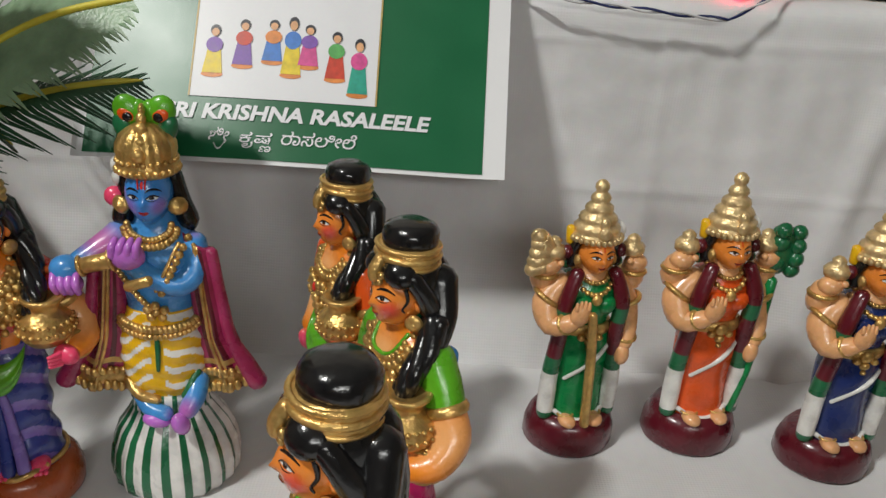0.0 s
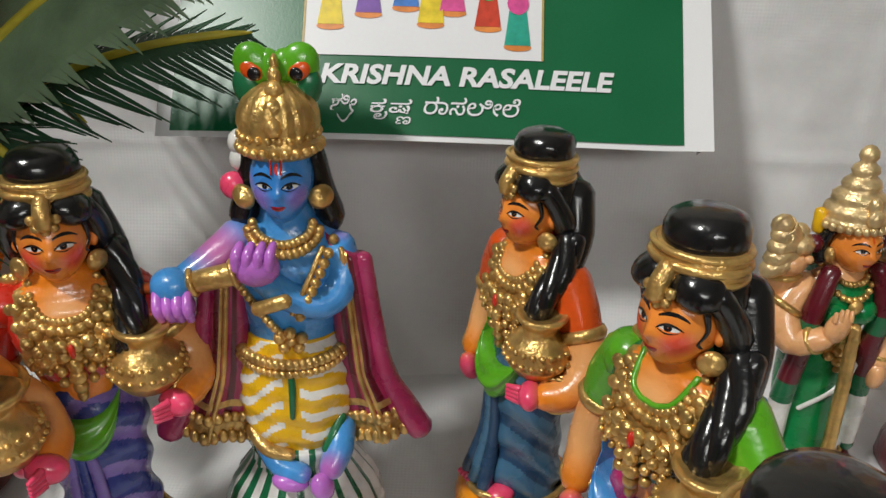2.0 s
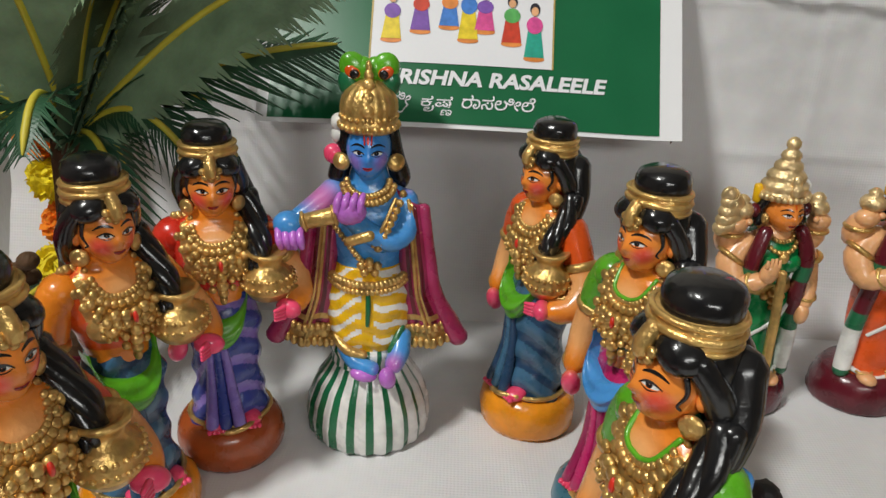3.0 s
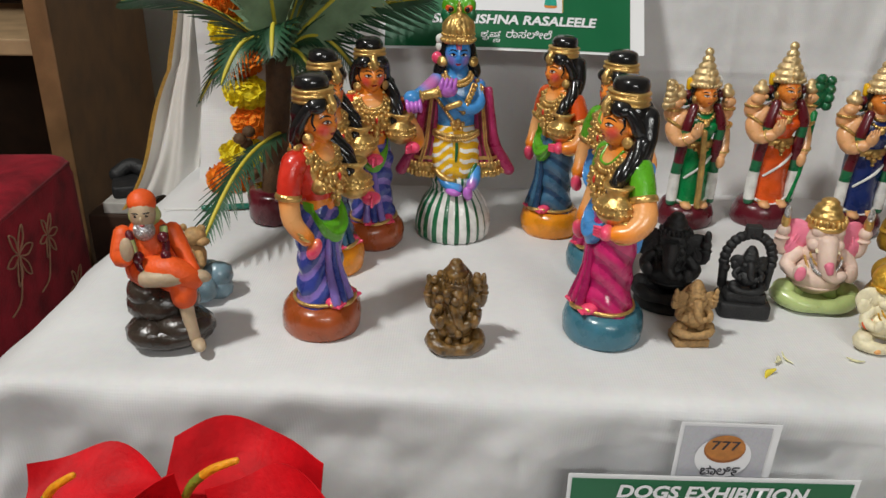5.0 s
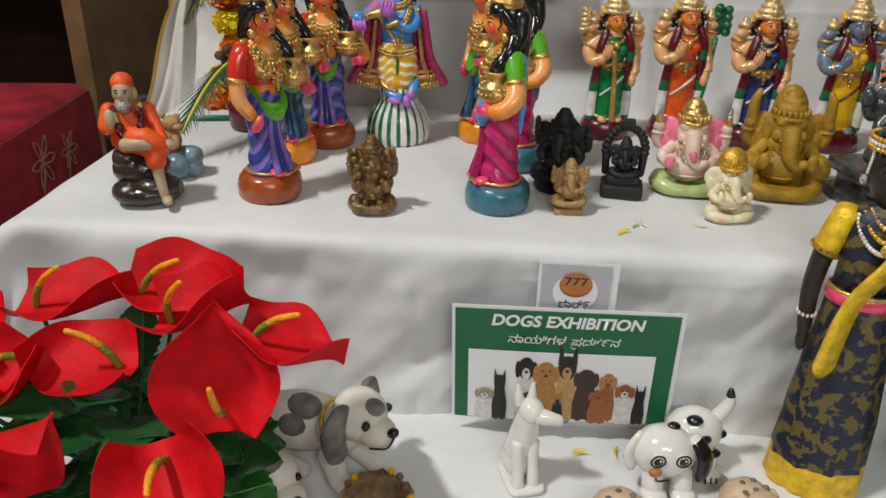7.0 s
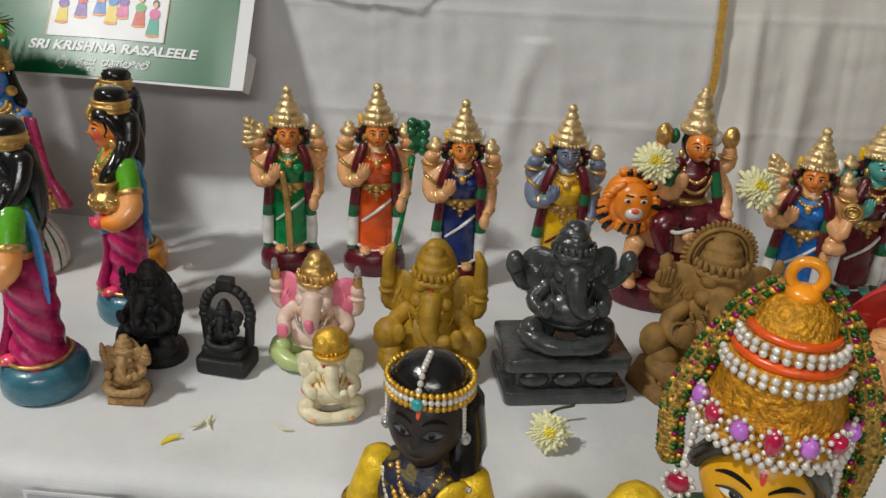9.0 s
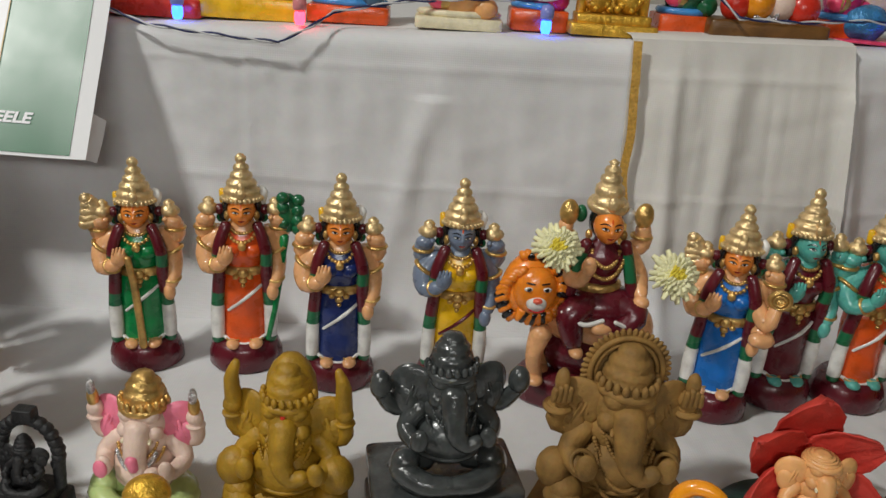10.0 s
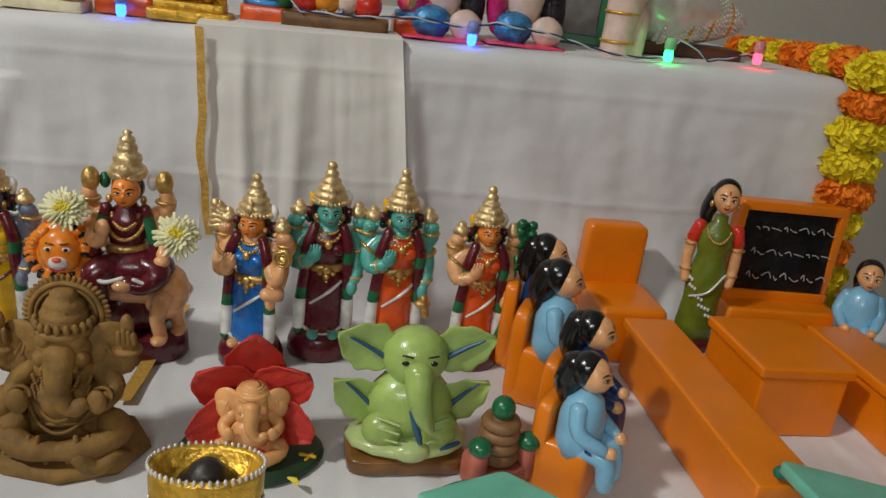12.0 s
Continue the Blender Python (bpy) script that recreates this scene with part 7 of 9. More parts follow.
lettering("lettering", "ಚಾಲಿ೯", 0.0200, 0.0490, 0.0085, 0.0095, 0.0014, ink("dark", (0.02, 0.02, 0.03)), badge, bold=0.02, slant=0)


# ---- gold ribbon on the upper cloth, and the border of the loose cloth end ----
RIBBON = surface("gold_border_weave", (0.62, 0.36, 0.07), 0.5, 0.2, vary=0.2, scale=300, bump=0.3)
wob = lambda z: 0.004 * math.sin(z * 40) + 0.002 * math.sin(z * 97)
ob = new("cloth_border", sheet("cloth_border", 4, 60, lambda u, v: (0.5575 + 0.0085 * (u - 0.5) + 0.012 * v + wob(v * 0.2) * v, 0.6525 - 0.052 * 0.225 * v - folds_c(0.558 + 0.012 * v, 0.65, Z_C - 0.225 * v)[0] - 0.0065 - 0.030 * max(0, v - 0.8), 0.3065 - 0.225 * v), RIBBON, 0.0008))
tagged(ob, "gold woven border strip hanging on the white cloth", "ribbon")
ob = new("cloth_border", sheet("cloth_border", 4, 30, lambda u, v: (0.552 - 0.020 * v + 0.013 * (u - 0.5), 0.60 - 0.20 * v, 0.0055 + 0.001 * math.sin(v * 14)), RIBBON, 0.0008))
tagged(ob, "gold woven border strip lying on the table cloth", "ribbon")


def drape(u, v):
    x = -0.452 - 0.055 * v - 0.075 * u * (0.5 + 0.9 * abs(v - 0.45)) - 0.04 * u * v * v
    y = 0.672 + 0.03 * u + 0.010 * math.sin(u * 9 + v * 3) + 0.006 * math.sin(u * 17)
    z = 0.290 - 0.36 * v + 0.012 * math.sin(u * 4)
    return (x + 0.008 * math.sin(v * 9) * u, y, z)


end_cloth = thing("cloth_end", (0, 0, 0), 0, "loose end of white cloth with a gold border", "cloth")
part("fabric", sheet("fabric", 40, 60, drape, CLOTH2, 0.0006), end_cloth)
part("gold_border", sheet("gold_border", 3, 60, lambda u, v: tuple(Vector(drape(0.93 + 0.07 * u, v)) + Vector((0, -0.0022, 0))), RIBBON), end_cloth, "gold border")


# ---- the pair of large dolls and a third behind the edge ----
EBONY = surface("ebony_wood", (0.022, 0.016, 0.014), 0.42, vary=0.3, scale=60, bump=0.15)
EYEGREY = surface("eye_grey", (0.10, 0.11, 0.13), 0.4, vary=0.2)
EBONYL = surface("ebony_lips", (0.045, 0.028, 0.024), 0.4, vary=0.2)
SILK = surface("yellow_silk", (0.80, 0.52, 0.02), 0.35, 0.25, vary=0.25, scale=120, bump=0.4, fine=700)
BROCADE = surface("dark_brocade", (0.010, 0.012, 0.030), 0.45, vary=0.2, scale=95, bump=0.3, stain=(0.13, 0.095, 0.025))
for stop, place in zip([n for n in BROCADE.node_tree.nodes if n.type == "VALTORGB"][0].color_ramp.elements, (0.46, 0.49)):
    stop.position = place
TURM = surface("turmeric_face", (0.74, 0.36, 0.01), 0.35, vary=0.1, scale=60, bump=0.1, coat=0.2)
GREENSILK = surface("green_silk", (0.008, 0.13, 0.045), 0.4, vary=0.3, scale=60, bump=0.3)
PEARL = surface("pearl", (0.72, 0.68, 0.62), 0.18, 0.25, vary=0.1, bump=0.0)
COTTON = surface("cotton_wool", (0.78, 0.76, 0.74), 0.95, vary=0.06, scale=200, bump=0.8, fine=900)
GLITTER = surface("glitter_gold", (0.55, 0.35, 0.08), 0.3, 0.8, vary=0.6, scale=400, bump=0.9, fine=900)
CROWNM = surface("woven_gold_crown", (0.60, 0.27, 0.012), 0.38, 0.3, vary=0.35, scale=220, bump=0.9, fine=500)
LEAFSEQ = surface("green_sequin", (0.03, 0.11, 0.015), 0.25, 0.5, vary=0.5, scale=300, bump=0.3)
RUBYSEQ = surface("magenta_sequin", (0.30, 0.01, 0.10), 0.25, 0.5, vary=0.4, scale=300, bump=0.3)
RUBY = surface("ruby_stone", (0.40, 0.01, 0.05), 0.1, vary=0.2, bump=0.0, coat=1.0)


def standing_doll():
    c = Clay()
    z0 = 0.206
    prof = [(0.047, 0.0), (0.048, 0.006), (0.047, 0.030), (0.044, 0.075), (0.039, 0.125), (0.033, 0.170), (0.030, 0.192)]
    c.lathe(prof, lambda i, j: SILK if i < 2 else BROCADE, sx=1.0, sy=0.72, seg=36, wob=lambda i, a: 1 + 0.05 * math.sin(a * 9 + i) + 0.03 * math.sin(a * 17))
    c.torus((0, 0, 0.190), 0.0310, 0.004, PINK, sy=0.74, flat=1.6)
    c.torus((0, 0, 0.195), 0.0310, 0.0028, GOLD, sy=0.74)
    c.lathe([(0.030, 0.19), (0.029, 0.215), (0.033, 0.245), (0.030, 0.262), (0.012, 0.272), (0.011, 0.284)], BROCADE, sy=0.66, seg=26)
    c.lathe([(0.011, 0.266), (0.0105, 0.286)], EBONY)
    # sash across the front and gold sleeves, black arms with beads
    c.tube([(0.026, -0.016, 0.262), (0.010, -0.027, 0.230), (-0.014, -0.027, 0.190), (-0.024, -0.029, 0.135)], [0.010, 0.013, 0.014, 0.016], SILK, flat=0.35, seg=12)
    for s in (-1, 1):
        c.tube([(s * 0.032, 0, 0.258), (s * 0.043, -0.002, 0.228)], [0.0125, 0.0125], SILK, seg=14)
        c.torus((s * 0.0435, -0.002, 0.226), 0.0128, 0.0022, GLITTER, rot=(0, s * -18, 0))
        c.tube([(s * 0.043, -0.002, 0.226), (s * 0.048, -0.006, 0.195), (s * 0.047, -0.012, 0.158)], [0.0098, 0.0088, 0.0066], EBONY, seg=12)
        for k in range(12):
            a = k * math.pi / 6
            c.ball((s * 0.0475 + 0.0085 * math.cos(a), -0.010 + 0.0085 * math.sin(a), 0.172), 0.0018, PEARL, seg=6, rings=4)
        c.ball((s * 0.0465, -0.013, 0.150), (0.0060, 0.0070, 0.0130), EBONY)
    for R, z, r, m in ((0.0150, 0.272, 0.0022, GOLD), (0.0200, 0.268, 0.0022, BRIGHTGOLD), (0.0250, 0.264, 0.0022, PEARL)):
        c.arc_beads((0, -0.010, z), R, 188, 352, r, m, sz=1.15, dy=0.016)
    c.ball((0, -0.027, 0.240), (0.0042, 0.003, 0.0048), BRIGHTGOLD)
    # head
    face(c, (0, -0.002, 0.303), EBONY, r=(0.0225, 0.0220, 0.0275), cheek=None, mark=ROSE, white=EYEGREY, lips=EBONYL)
    for s in (-1, 1):
        c.ball((s * 0.0238, -0.003, 0.296), (0.0034, 0.0030, 0.0042), SILVER)
        c.beads([(s * 0.0225, -0.008, 0.322), (s * 0.0235, -0.006, 0.300)], 0.0014, PEARL)
    c.ball((0, 0.003, 0.320), (0.0240, 0.0225, 0.0215), BLACK, seg=20, rings=12)
    c.tube([(0.016, 0.014, 0.310), (0.026, 0.006, 0.272), (0.031, -0.008, 0.235), (0.029, -0.014, 0.205)], [0.014, 0.011, 0.009, 0.005], BLACK, seg=12)
    for k in range(4):
        c.ball((0.034 - k * 0.0015, -0.014, 0.262 - k * 0.016), (0.0022, 0.0018, 0.0030), SILVER)
    for dz, m in ((0.0, BRIGHTGOLD), (0.0036, PEARL), (0.0072, BRIGHTGOLD)):
        for k in range(44):
            a = 2 * math.pi * k / 44
            c.ball((0.0250 * math.cos(a), 0.002 + 0.0240 * math.sin(a), 0.3215 + dz), 0.0020, m, seg=6, rings=4)
    c.beads([(0, -0.0215, 0.331), (0, -0.014, 0.340), (0, 0.002, 0.343)], 0.0020, PEARL)
    c.ball((0, -0.0245, 0.3240), (0.0036, 0.0022, 0.0036), surface("turquoise", (0.02, 0.30, 0.32), 0.15, coat=0.8))
    c.v = [(p[0] * (0.82 if p[2] < 0.275 else 0.92), p[1] * 0.9, p[2] - 0.010 * max(0.0, min(1.0, (p[2] - 0.262) / 0.02))) for p in c.v]
    return c


statue("standing_doll", standing_doll(), (0.290, 0.118, Z_A), -12, "black wooden doll in yellow and dark brocade sari", "doll", scale=1.055)


def festive_doll():
    c = Clay()
    c.lathe([(0.074, 0.0), (0.074, 0.03), (0.064, 0.12), (0.048, 0.18), (0.041, 0.215)], GREENSILK, sy=0.7, seg=36, wob=lambda i, a: 1 + 0.05 * math.sin(a * 11 + i))
    c.lathe([(0.041, 0.21), (0.039, 0.235), (0.043, 0.262), (0.038, 0.280), (0.017, 0.290), (0.014, 0.300)], GREENSILK, sy=0.70, seg=28)
    for s in (-1, 1):
        c.tube([(s * 0.048, 0, 0.276), (s * 0.062, -0.002, 0.245)], [0.017, 0.018], SILK, seg=16)
        c.torus((s * 0.0625, -0.002, 0.243), 0.018, 0.0034, MAROON, rot=(0, s * -20, 0), flat=1.6)
        c.tube([(s * 0.062, -0.002, 0.243), (s * 0.066, -0.012, 0.208), (s * 0.052, -0.036, 0.180)], [0.0155, 0.0135, 0.0105], EARPINK, seg=14)
        c.tube([(s * 0.040, -0.014, 0.284), (s * 0.030, -0.034, 0.250), (s * 0.010, -0.044, 0.200), (s * 0.004, -0.046, 0.140)], [0.010, 0.013, 0.014, 0.014], GLITTER, flat=0.3, seg=12)
        for k in range(7):
            p = Vector((s * 0.040, -0.022, 0.280)).lerp(Vector((s * 0.010, -0.051, 0.195)), k / 6)
            c.ball(tuple(p), (0.0028, 0.0020, 0.0028), VIOLET, seg=7, rings=5)
        c.torus((s * 0.067, -0.010, 0.214), 0.0145, 0.0030, BRIGHTGOLD, rot=(20, 0, 0))
        # coin garland
        for k in range(7):
            c.lathe([(0.0, 0), (0.0085, 0.0004), (0.0085, 0.0014), (0.0, 0.0018)], BRIGHTGOLD, m=Euler((radians(80), 0, s * 0.5)).to_matrix(), at=(s * (0.058 - k * 0.001), -0.026 - k * 0.003, 0.245 - k * 0.014), seg=14)
            c.ball((s * (0.050 - k * 0.001), -0.034 - k * 0.003, 0.243 - k * 0.014), 0.0026, PEARL, seg=7, rings=5)
        # cotton garland in links
        pts = [Vector((s * 0.047, -0.016, 0.276)), Vector((s * 0.050, -0.036, 0.245)), Vector((s * 0.040, -0.050, 0.215)), Vector((s * 0.020, -0.058, 0.195)), Vector((0, -0.060, 0.188))]
        for a, b in zip(pts, pts[1:]):
            for q in (0.0, 0.5):
                p0, p1 = a.lerp(b, q + 0.05), a.lerp(b, q + 0.40)
                c.tube([tuple(p0), tuple((p0 + p1) / 2 + Vector((0, -0.002, 0))), tuple(p1)], [0.0034, 0.0058, 0.0034], COTTON, seg=9)
                c.ball(tuple(a.lerp(b, q + 0.47)), 0.0034, RED, seg=7, rings=5)
    for R, z, r in ((0.022, 0.288, 0.0024), (0.030, 0.284, 0.0026), (0.036, 0.278, 0.0026)):
        c.arc_beads((0, -0.016, z), R, 190, 350, r, PEARL, sz=1.2, dy=0.022)
    c.ball((0, -0.040, 0.240), (0.0050, 0.0030, 0.0065), RUBY)
    # face
    z = 0.322
    face(c, (0, -0.006, z - 0.002), TURM, r=(0.0262, 0.0268, 0.0335), cheek=None, mark=RED)
    c.ball((0.006, -0.0350, z - 0.009), 0.0016, PEARL, seg=6, rings=4)
    for s in (-1, 1):
        c.tube([(s * 0.004, -0.026, z + 0.028), (s * 0.018, -0.022, z + 0.022), (s * 0.028, -0.010, z + 0.002)], [0.0030, 0.0060, 0.0050], BLACK, seg=9)
        c.beads([(s * 0.031, -0.010, z + 0.022), (s * 0.033, -0.010, z - 0.008)], 0.0024, PEARL)
        c.ball((s * 0.034, -0.012, z - 0.014), (0.0062, 0.0035, 0.0062), RUBY)
        for k in range(10):
            a = k * math.pi / 5
            c.ball((s * 0.034 + 0.0072 * math.cos(a), -0.013, z - 0.014 + 0.0072 * math.sin(a)), 0.0017, PEARL, seg=6, rings=4)
    # crown: three tiers with pearl rims, stones, glitter edge and the ring on top
    c.lathe([(0.0330, z + 0.022), (0.0340, z + 0.030), (0.0312, z + 0.034), (0.0300, z + 0.040), (0.0262, z + 0.056), (0.0268, z + 0.058), (0.0268, z + 0.062), (0.0222, z + 0.064), (0.0212, z + 0.068), (0.0226, z + 0.070), (0.0224, z + 0.073), (0.0180, z + 0.075), (0.0165, z + 0.084), (0.0105, z + 0.091), (0.0, z + 0.094)], CROWNM, seg=40, wob=lambda i, a: 1 + 0.03 * math.sin(a * 20 + i * 1.6))
    c.torus((0, 0, z + 0.0655), 0.0228, 0.0026, VERMIL)
    c.torus((0, 0, z + 0.0760), 0.0186, 0.0022, VERMIL)
    for R, dz, n, m in ((0.0345, 0.024, 42, PEARL), (0.0350, 0.0275, 44, PEARL), (0.0276, 0.0580, 36, PEARL), (0.0274, 0.0618, 36, PEARL), (0.0232, 0.0700, 30, PEARL), (0.0230, 0.0735, 30, PEARL)):
        for k in range(n):
            a = 2 * math.pi * k / n
            c.ball((R * math.cos(a), R * math.sin(a), z + dz), 0.0021, m, seg=6, rings=4)
    for k in range(7):
        a = radians(195 + 150 * k / 6)
        p = (0.0335 * math.cos(a), 0.0335 * math.sin(a), z + 0.036)
        c.ball(p, (0.0042, 0.0042, 0.0050 + 0.002 * (k == 3)), RUBY if k % 2 else VIOLET)
        for q in range(9):
            b = q * 2 * math.pi / 9
            c.ball((p[0] + 0.0056 * math.cos(b) * -math.sin(a), p[1] * 1.02 + 0.0056 * math.cos(b) * math.cos(a), p[2] + 0.0062 * math.sin(b)), 0.0014, PEARL, seg=6, rings=4)
    for s in (-1, 1):
        rim = [Vector((s * 0.040, 0.004, z - 0.010)), Vector((s * 0.043, 0.004, z + 0.020)), Vector((s * 0.034, 0.004, z + 0.052)), Vector((s * 0.020, 0.004, z + 0.080)), Vector((s * 0.006, 0.004, z + 0.094))]
        c.tube([tuple(p) for p in rim], [0.0066, 0.0066, 0.0062, 0.0056, 0.0040], GLITTER, seg=10)
        for a, b in zip(rim, rim[1:]):
            for q in range(11):
                p = a.lerp(b, q / 11)
                for e in range(4):
                    c.ball((p.x + s * (0.0036 * e - 0.0050), p.y - 0.0056 + 0.0008 * (e - 1) ** 2, p.z + 0.0016 * e - 0.002), (0.0020, 0.0014, 0.0016), (LEAFSEQ, GLITTER, RUBYSEQ, LEAFSEQ, GLITTER, LEAFSEQ, BRIGHTGOLD)[(q * 3 + e * 5) % 7], seg=6, rings=4)
    c.torus((0, 0, z + 0.101), 0.0068, 0.0026, OCHRE, rot=(90, 0, 0))
    c.ball((0, 0, z + 0.0925), (0.0080, 0.0080, 0.0050), OCHRE)
    return c


statue("festive_doll", festive_doll(), (0.456, 0.074, Z_A), -18, "large yellow-faced doll with jewelled crown and green sari", "doll", scale=1.02)
c = Clay()
c.lathe([(0.060, 0.0), (0.058, 0.03), (0.040, 0.14), (0.030, 0.20), (0.014, 0.24), (0.012, 0.25)], BROCADE, sy=0.75, seg=28, wob=lambda i, a: 1 + 0.04 * math.sin(a * 9))
c.ball((0, 0, 0.290), (0.030, 0.028, 0.036), EBONY, seg=22, rings=14)
c.ball((0, 0.002, 0.303), (0.032, 0.030, 0.018), BLACK, seg=20, rings=12)
c.lathe([(0.0315, 0.302), (0.0345, 0.308), (0.0350, 0.320), (0.0340, 0.3245), (0.0305, 0.3220), (0.0265, 0.3140), (0.0, 0.3125)], BRIGHTGOLD, sx=1.35, sy=0.78, seg=36, wob=lambda i, a: 1 + 0.02 * math.sin(a * 13))
for R, z in ((0.0345, 0.3040), (0.0350, 0.3240)):
    for k in range(48):
        a = 2 * math.pi * k / 48
        c.ball((R * 1.35 * math.cos(a), R * 0.78 * math.sin(a), z), 0.0019, PEARL, seg=6, rings=4)
c.ball((0.004, -0.030, 0.292), (0.0030, 0.002, 0.0052), SILVER)
statue("standing_doll", widen(c, 0.56, 0.56), (0.640, 0.120, Z_A), 0, "dark doll wearing a pearl-edged gold headband", "doll", scale=1.10)


# ---- flowers ----
def bloom(c, at, size, mat, core, petals=60, seed=1):
    rnd = random.Random(seed)
    for k in range(petals):
        t = k / petals
        a, el = k * 2.39996, radians(10 + 78 * t)
        d = Vector((math.cos(a) * math.cos(el), math.sin(a) * math.cos(el), math.sin(el)))
        ln = size * (1.0 - 0.35 * t) * rnd.uniform(0.85, 1.1)
        p = Vector(at)
        c.tube([tuple(p + d * size * 0.1), tuple(p + d * ln * 0.6 + Vector((0, 0, size * 0.10))), tuple(p + d * ln)], [size * 0.07, size * 0.17, size * 0.09], core if t > 0.72 else mat, seg=5, flat=0.4, ends=False)
    return c


MUMW = surface("pale_yellow_petal", (0.84, 0.81, 0.50), 0.6, vary=0.12, scale=90, bump=0.15)
MUMY = surface("yellow_petal", (0.82, 0.66, 0.06), 0.6, vary=0.15, scale=90, bump=0.15)
STEM = surface("dark_stem", (0.05, 0.06, 0.03), 0.6)
for k, (x, y, z, s, rx) in enumerate(((0.472, 0.468, 0.155, 0.022, 50), (0.569, 0.460, 0.141, 0.023, 55), (0.375, 0.236, 0.014, 0.017, 60), (0.430, 0.013, 0.097, 0.020, 65))):
    c = bloom(Clay(), (0, 0, 0), s, MUMW, MUMY, 110, k)
    if k == 2:
        c.tube([(0, 0, -0.004), (0.004, 0.012, -0.022), (0.022, 0.018, -0.028)], 0.0012, STEM, seg=6)
    ob = statue("chrysanthemum", c, (x, y, z), 0, "pale yellow chrysanthemum head", "flower", lean=rx, rough=0.0)
for k, (x, y, z, m) in enumerate(((0.101, 0.203, 0.0012, MUMY), (0.123, 0.227, 0.0012, MUMW), (0.178, 0.228, 0.0012, MUMW), (0.113, 0.224, 0.0012, MUMW), (0.684, 0.285, 0.010, MUMY), (0.073, 0.128, Z_A + 0.002, MUMY), (0.110, 0.132, Z_A + 0.002, MUMY), (0.203, 0.118, Z_A + 0.008, MUMY))):
    c = Clay().tube([(-0.007, 0, 0.0006), (0, 0.002, 0.0010), (0.007, 0, 0.0026)], [0.0008, 0.0027, 0.0010], m, flat=0.35, seg=7)
    statue("petal", c, (x, y, z), 40 + k * 67, "single fallen yellow flower petal", "petal", group="fallen petals", rough=0.0)

SPATHE = surface("red_spathe", (0.56, 0.004, 0.010), 0.6, vary=0.22, scale=40, bump=0.25, fine=260)
SPATHE.node_tree.nodes["Principled BSDF"].inputs["Specular IOR Level"].default_value = 0.18
SPADIX = surface("orange_spadix", (0.85, 0.32, 0.01), 0.5, vary=0.2, scale=200, bump=0.4)
SPADG = surface("green_spadix", (0.20, 0.24, 0.02), 0.5, vary=0.2, scale=200, bump=0.4)
LEAF = surface("silk_leaf", (0.012, 0.080, 0.016), 0.38, vary=0.35, scale=50, bump=0.25)
LEAFL = surface("silk_leaf_light", (0.032, 0.17, 0.028), 0.38, vary=0.3, scale=50, bump=0.25)


def spathe_mesh(size, cup, twist):
    def fn(u, v):
        a = (u - 0.5) * 2
        w = math.sin(math.pi * min(1.0, v * 0.90 + 0.10)) ** (0.5 + 0.75 * v) * (1 - 0.12 * v)
        x = a * w * size * 0.50
        y = (v - 0.12 - 0.14 * (1 - abs(a)) * max(0, 0.3 - v)) * size
        z = cup * size * (a * a * 0.40 * (1 - 0.4 * v) + 0.25 * (v - 0.35) ** 2) + 0.045 * size * math.sin(a * 5 + v * 9 + twist * 4) * abs(a) + twist * a * v * size * 0.25 - 0.16 * size * max(0, v - 0.75) ** 1.3
        return (x, y, z)
    return sheet("spathe", 18, 22, fn, SPATHE, 0.0008)


def leaf_mesh(name, length, width, mat, droop=0.25, teeth=11):
    def fn(u, v):
        a = (u - 0.5) * 2
        w = math.sin(math.pi * min(1, v * 0.97 + 0.03)) ** 0.8 * (1 + 0.07 * math.sin(v * teeth * 6.28) * abs(a))
        return (a * w * width * 0.5, v * length, -droop * length * v * v + 0.10 * width * abs(a) + 0.012 * width * math.sin(v * 40) * (1 - abs(a)))
    return sheet(name, 8, 30, fn, mat, 0.0006)


plant = thing("anthurium_bunch", (-0.31, 0.00, Z_A), 0, "bunch of artificial red anthurium flowers with green leaves", "flowers")
c = Clay().lathe([(0.040, 0), (0.046, 0.01), (0.055, 0.05), (0.058, 0.060), (0.052, 0.062), (0.0, 0.058)], surface("pot_clay", (0.12, 0.05, 0.03), 0.6), seg=24)
part("pot", c, plant)
# base of each spathe, its length, the way its tip points and the way it faces
blooms_at = [((-0.398, 0.050, -0.008), 0.106, (1, 0.1, 0.12), (-0.1, -0.12, 1)), ((-0.310, 0.060, 0.006), 0.100, (1, 0.1, -0.1), (0, -0.12, 1)), ((-0.268, 0.020, 0.004), 0.090, (1, -0.1, 0.35), (-0.3, -0.25, 1)),
             ((-0.211, -0.035, -0.034), 0.100, (-0.08, 0.25, 1), (0.1, -1, 0.2)), ((-0.200, 0.004, 0.002), 0.086, (1, 0, -0.22), (0.15, -0.1, 1)), ((-0.369, -0.010, -0.018), 0.082, (-0.45, -0.7, -0.5), (-0.25, -0.5, 0.8)),
             ((-0.300, -0.010, -0.020), 0.086, (-1, -0.2, 0.02), (0, -0.2, 1)), ((-0.362, -0.090, -0.044), 0.092, (0.75, -0.05, 0.6), (0.35, -0.85, -0.1)), ((-0.232, -0.090, -0.034), 0.092, (0.35, -0.75, -0.5), (0.05, -0.75, 0.75)),
             ((-0.425, -0.040, -0.028), 0.078, (0.6, -0.6, -0.4), (0.1, -0.6, 0.8)), ((-0.412, 0.000, -0.008), 0.088, (-1, -0.1, 0.0), (0, -0.1, 1)), ((-0.362, -0.125, -0.090), 0.085, (0.1, -0.8, 0.2), (0, -0.4, 1))]


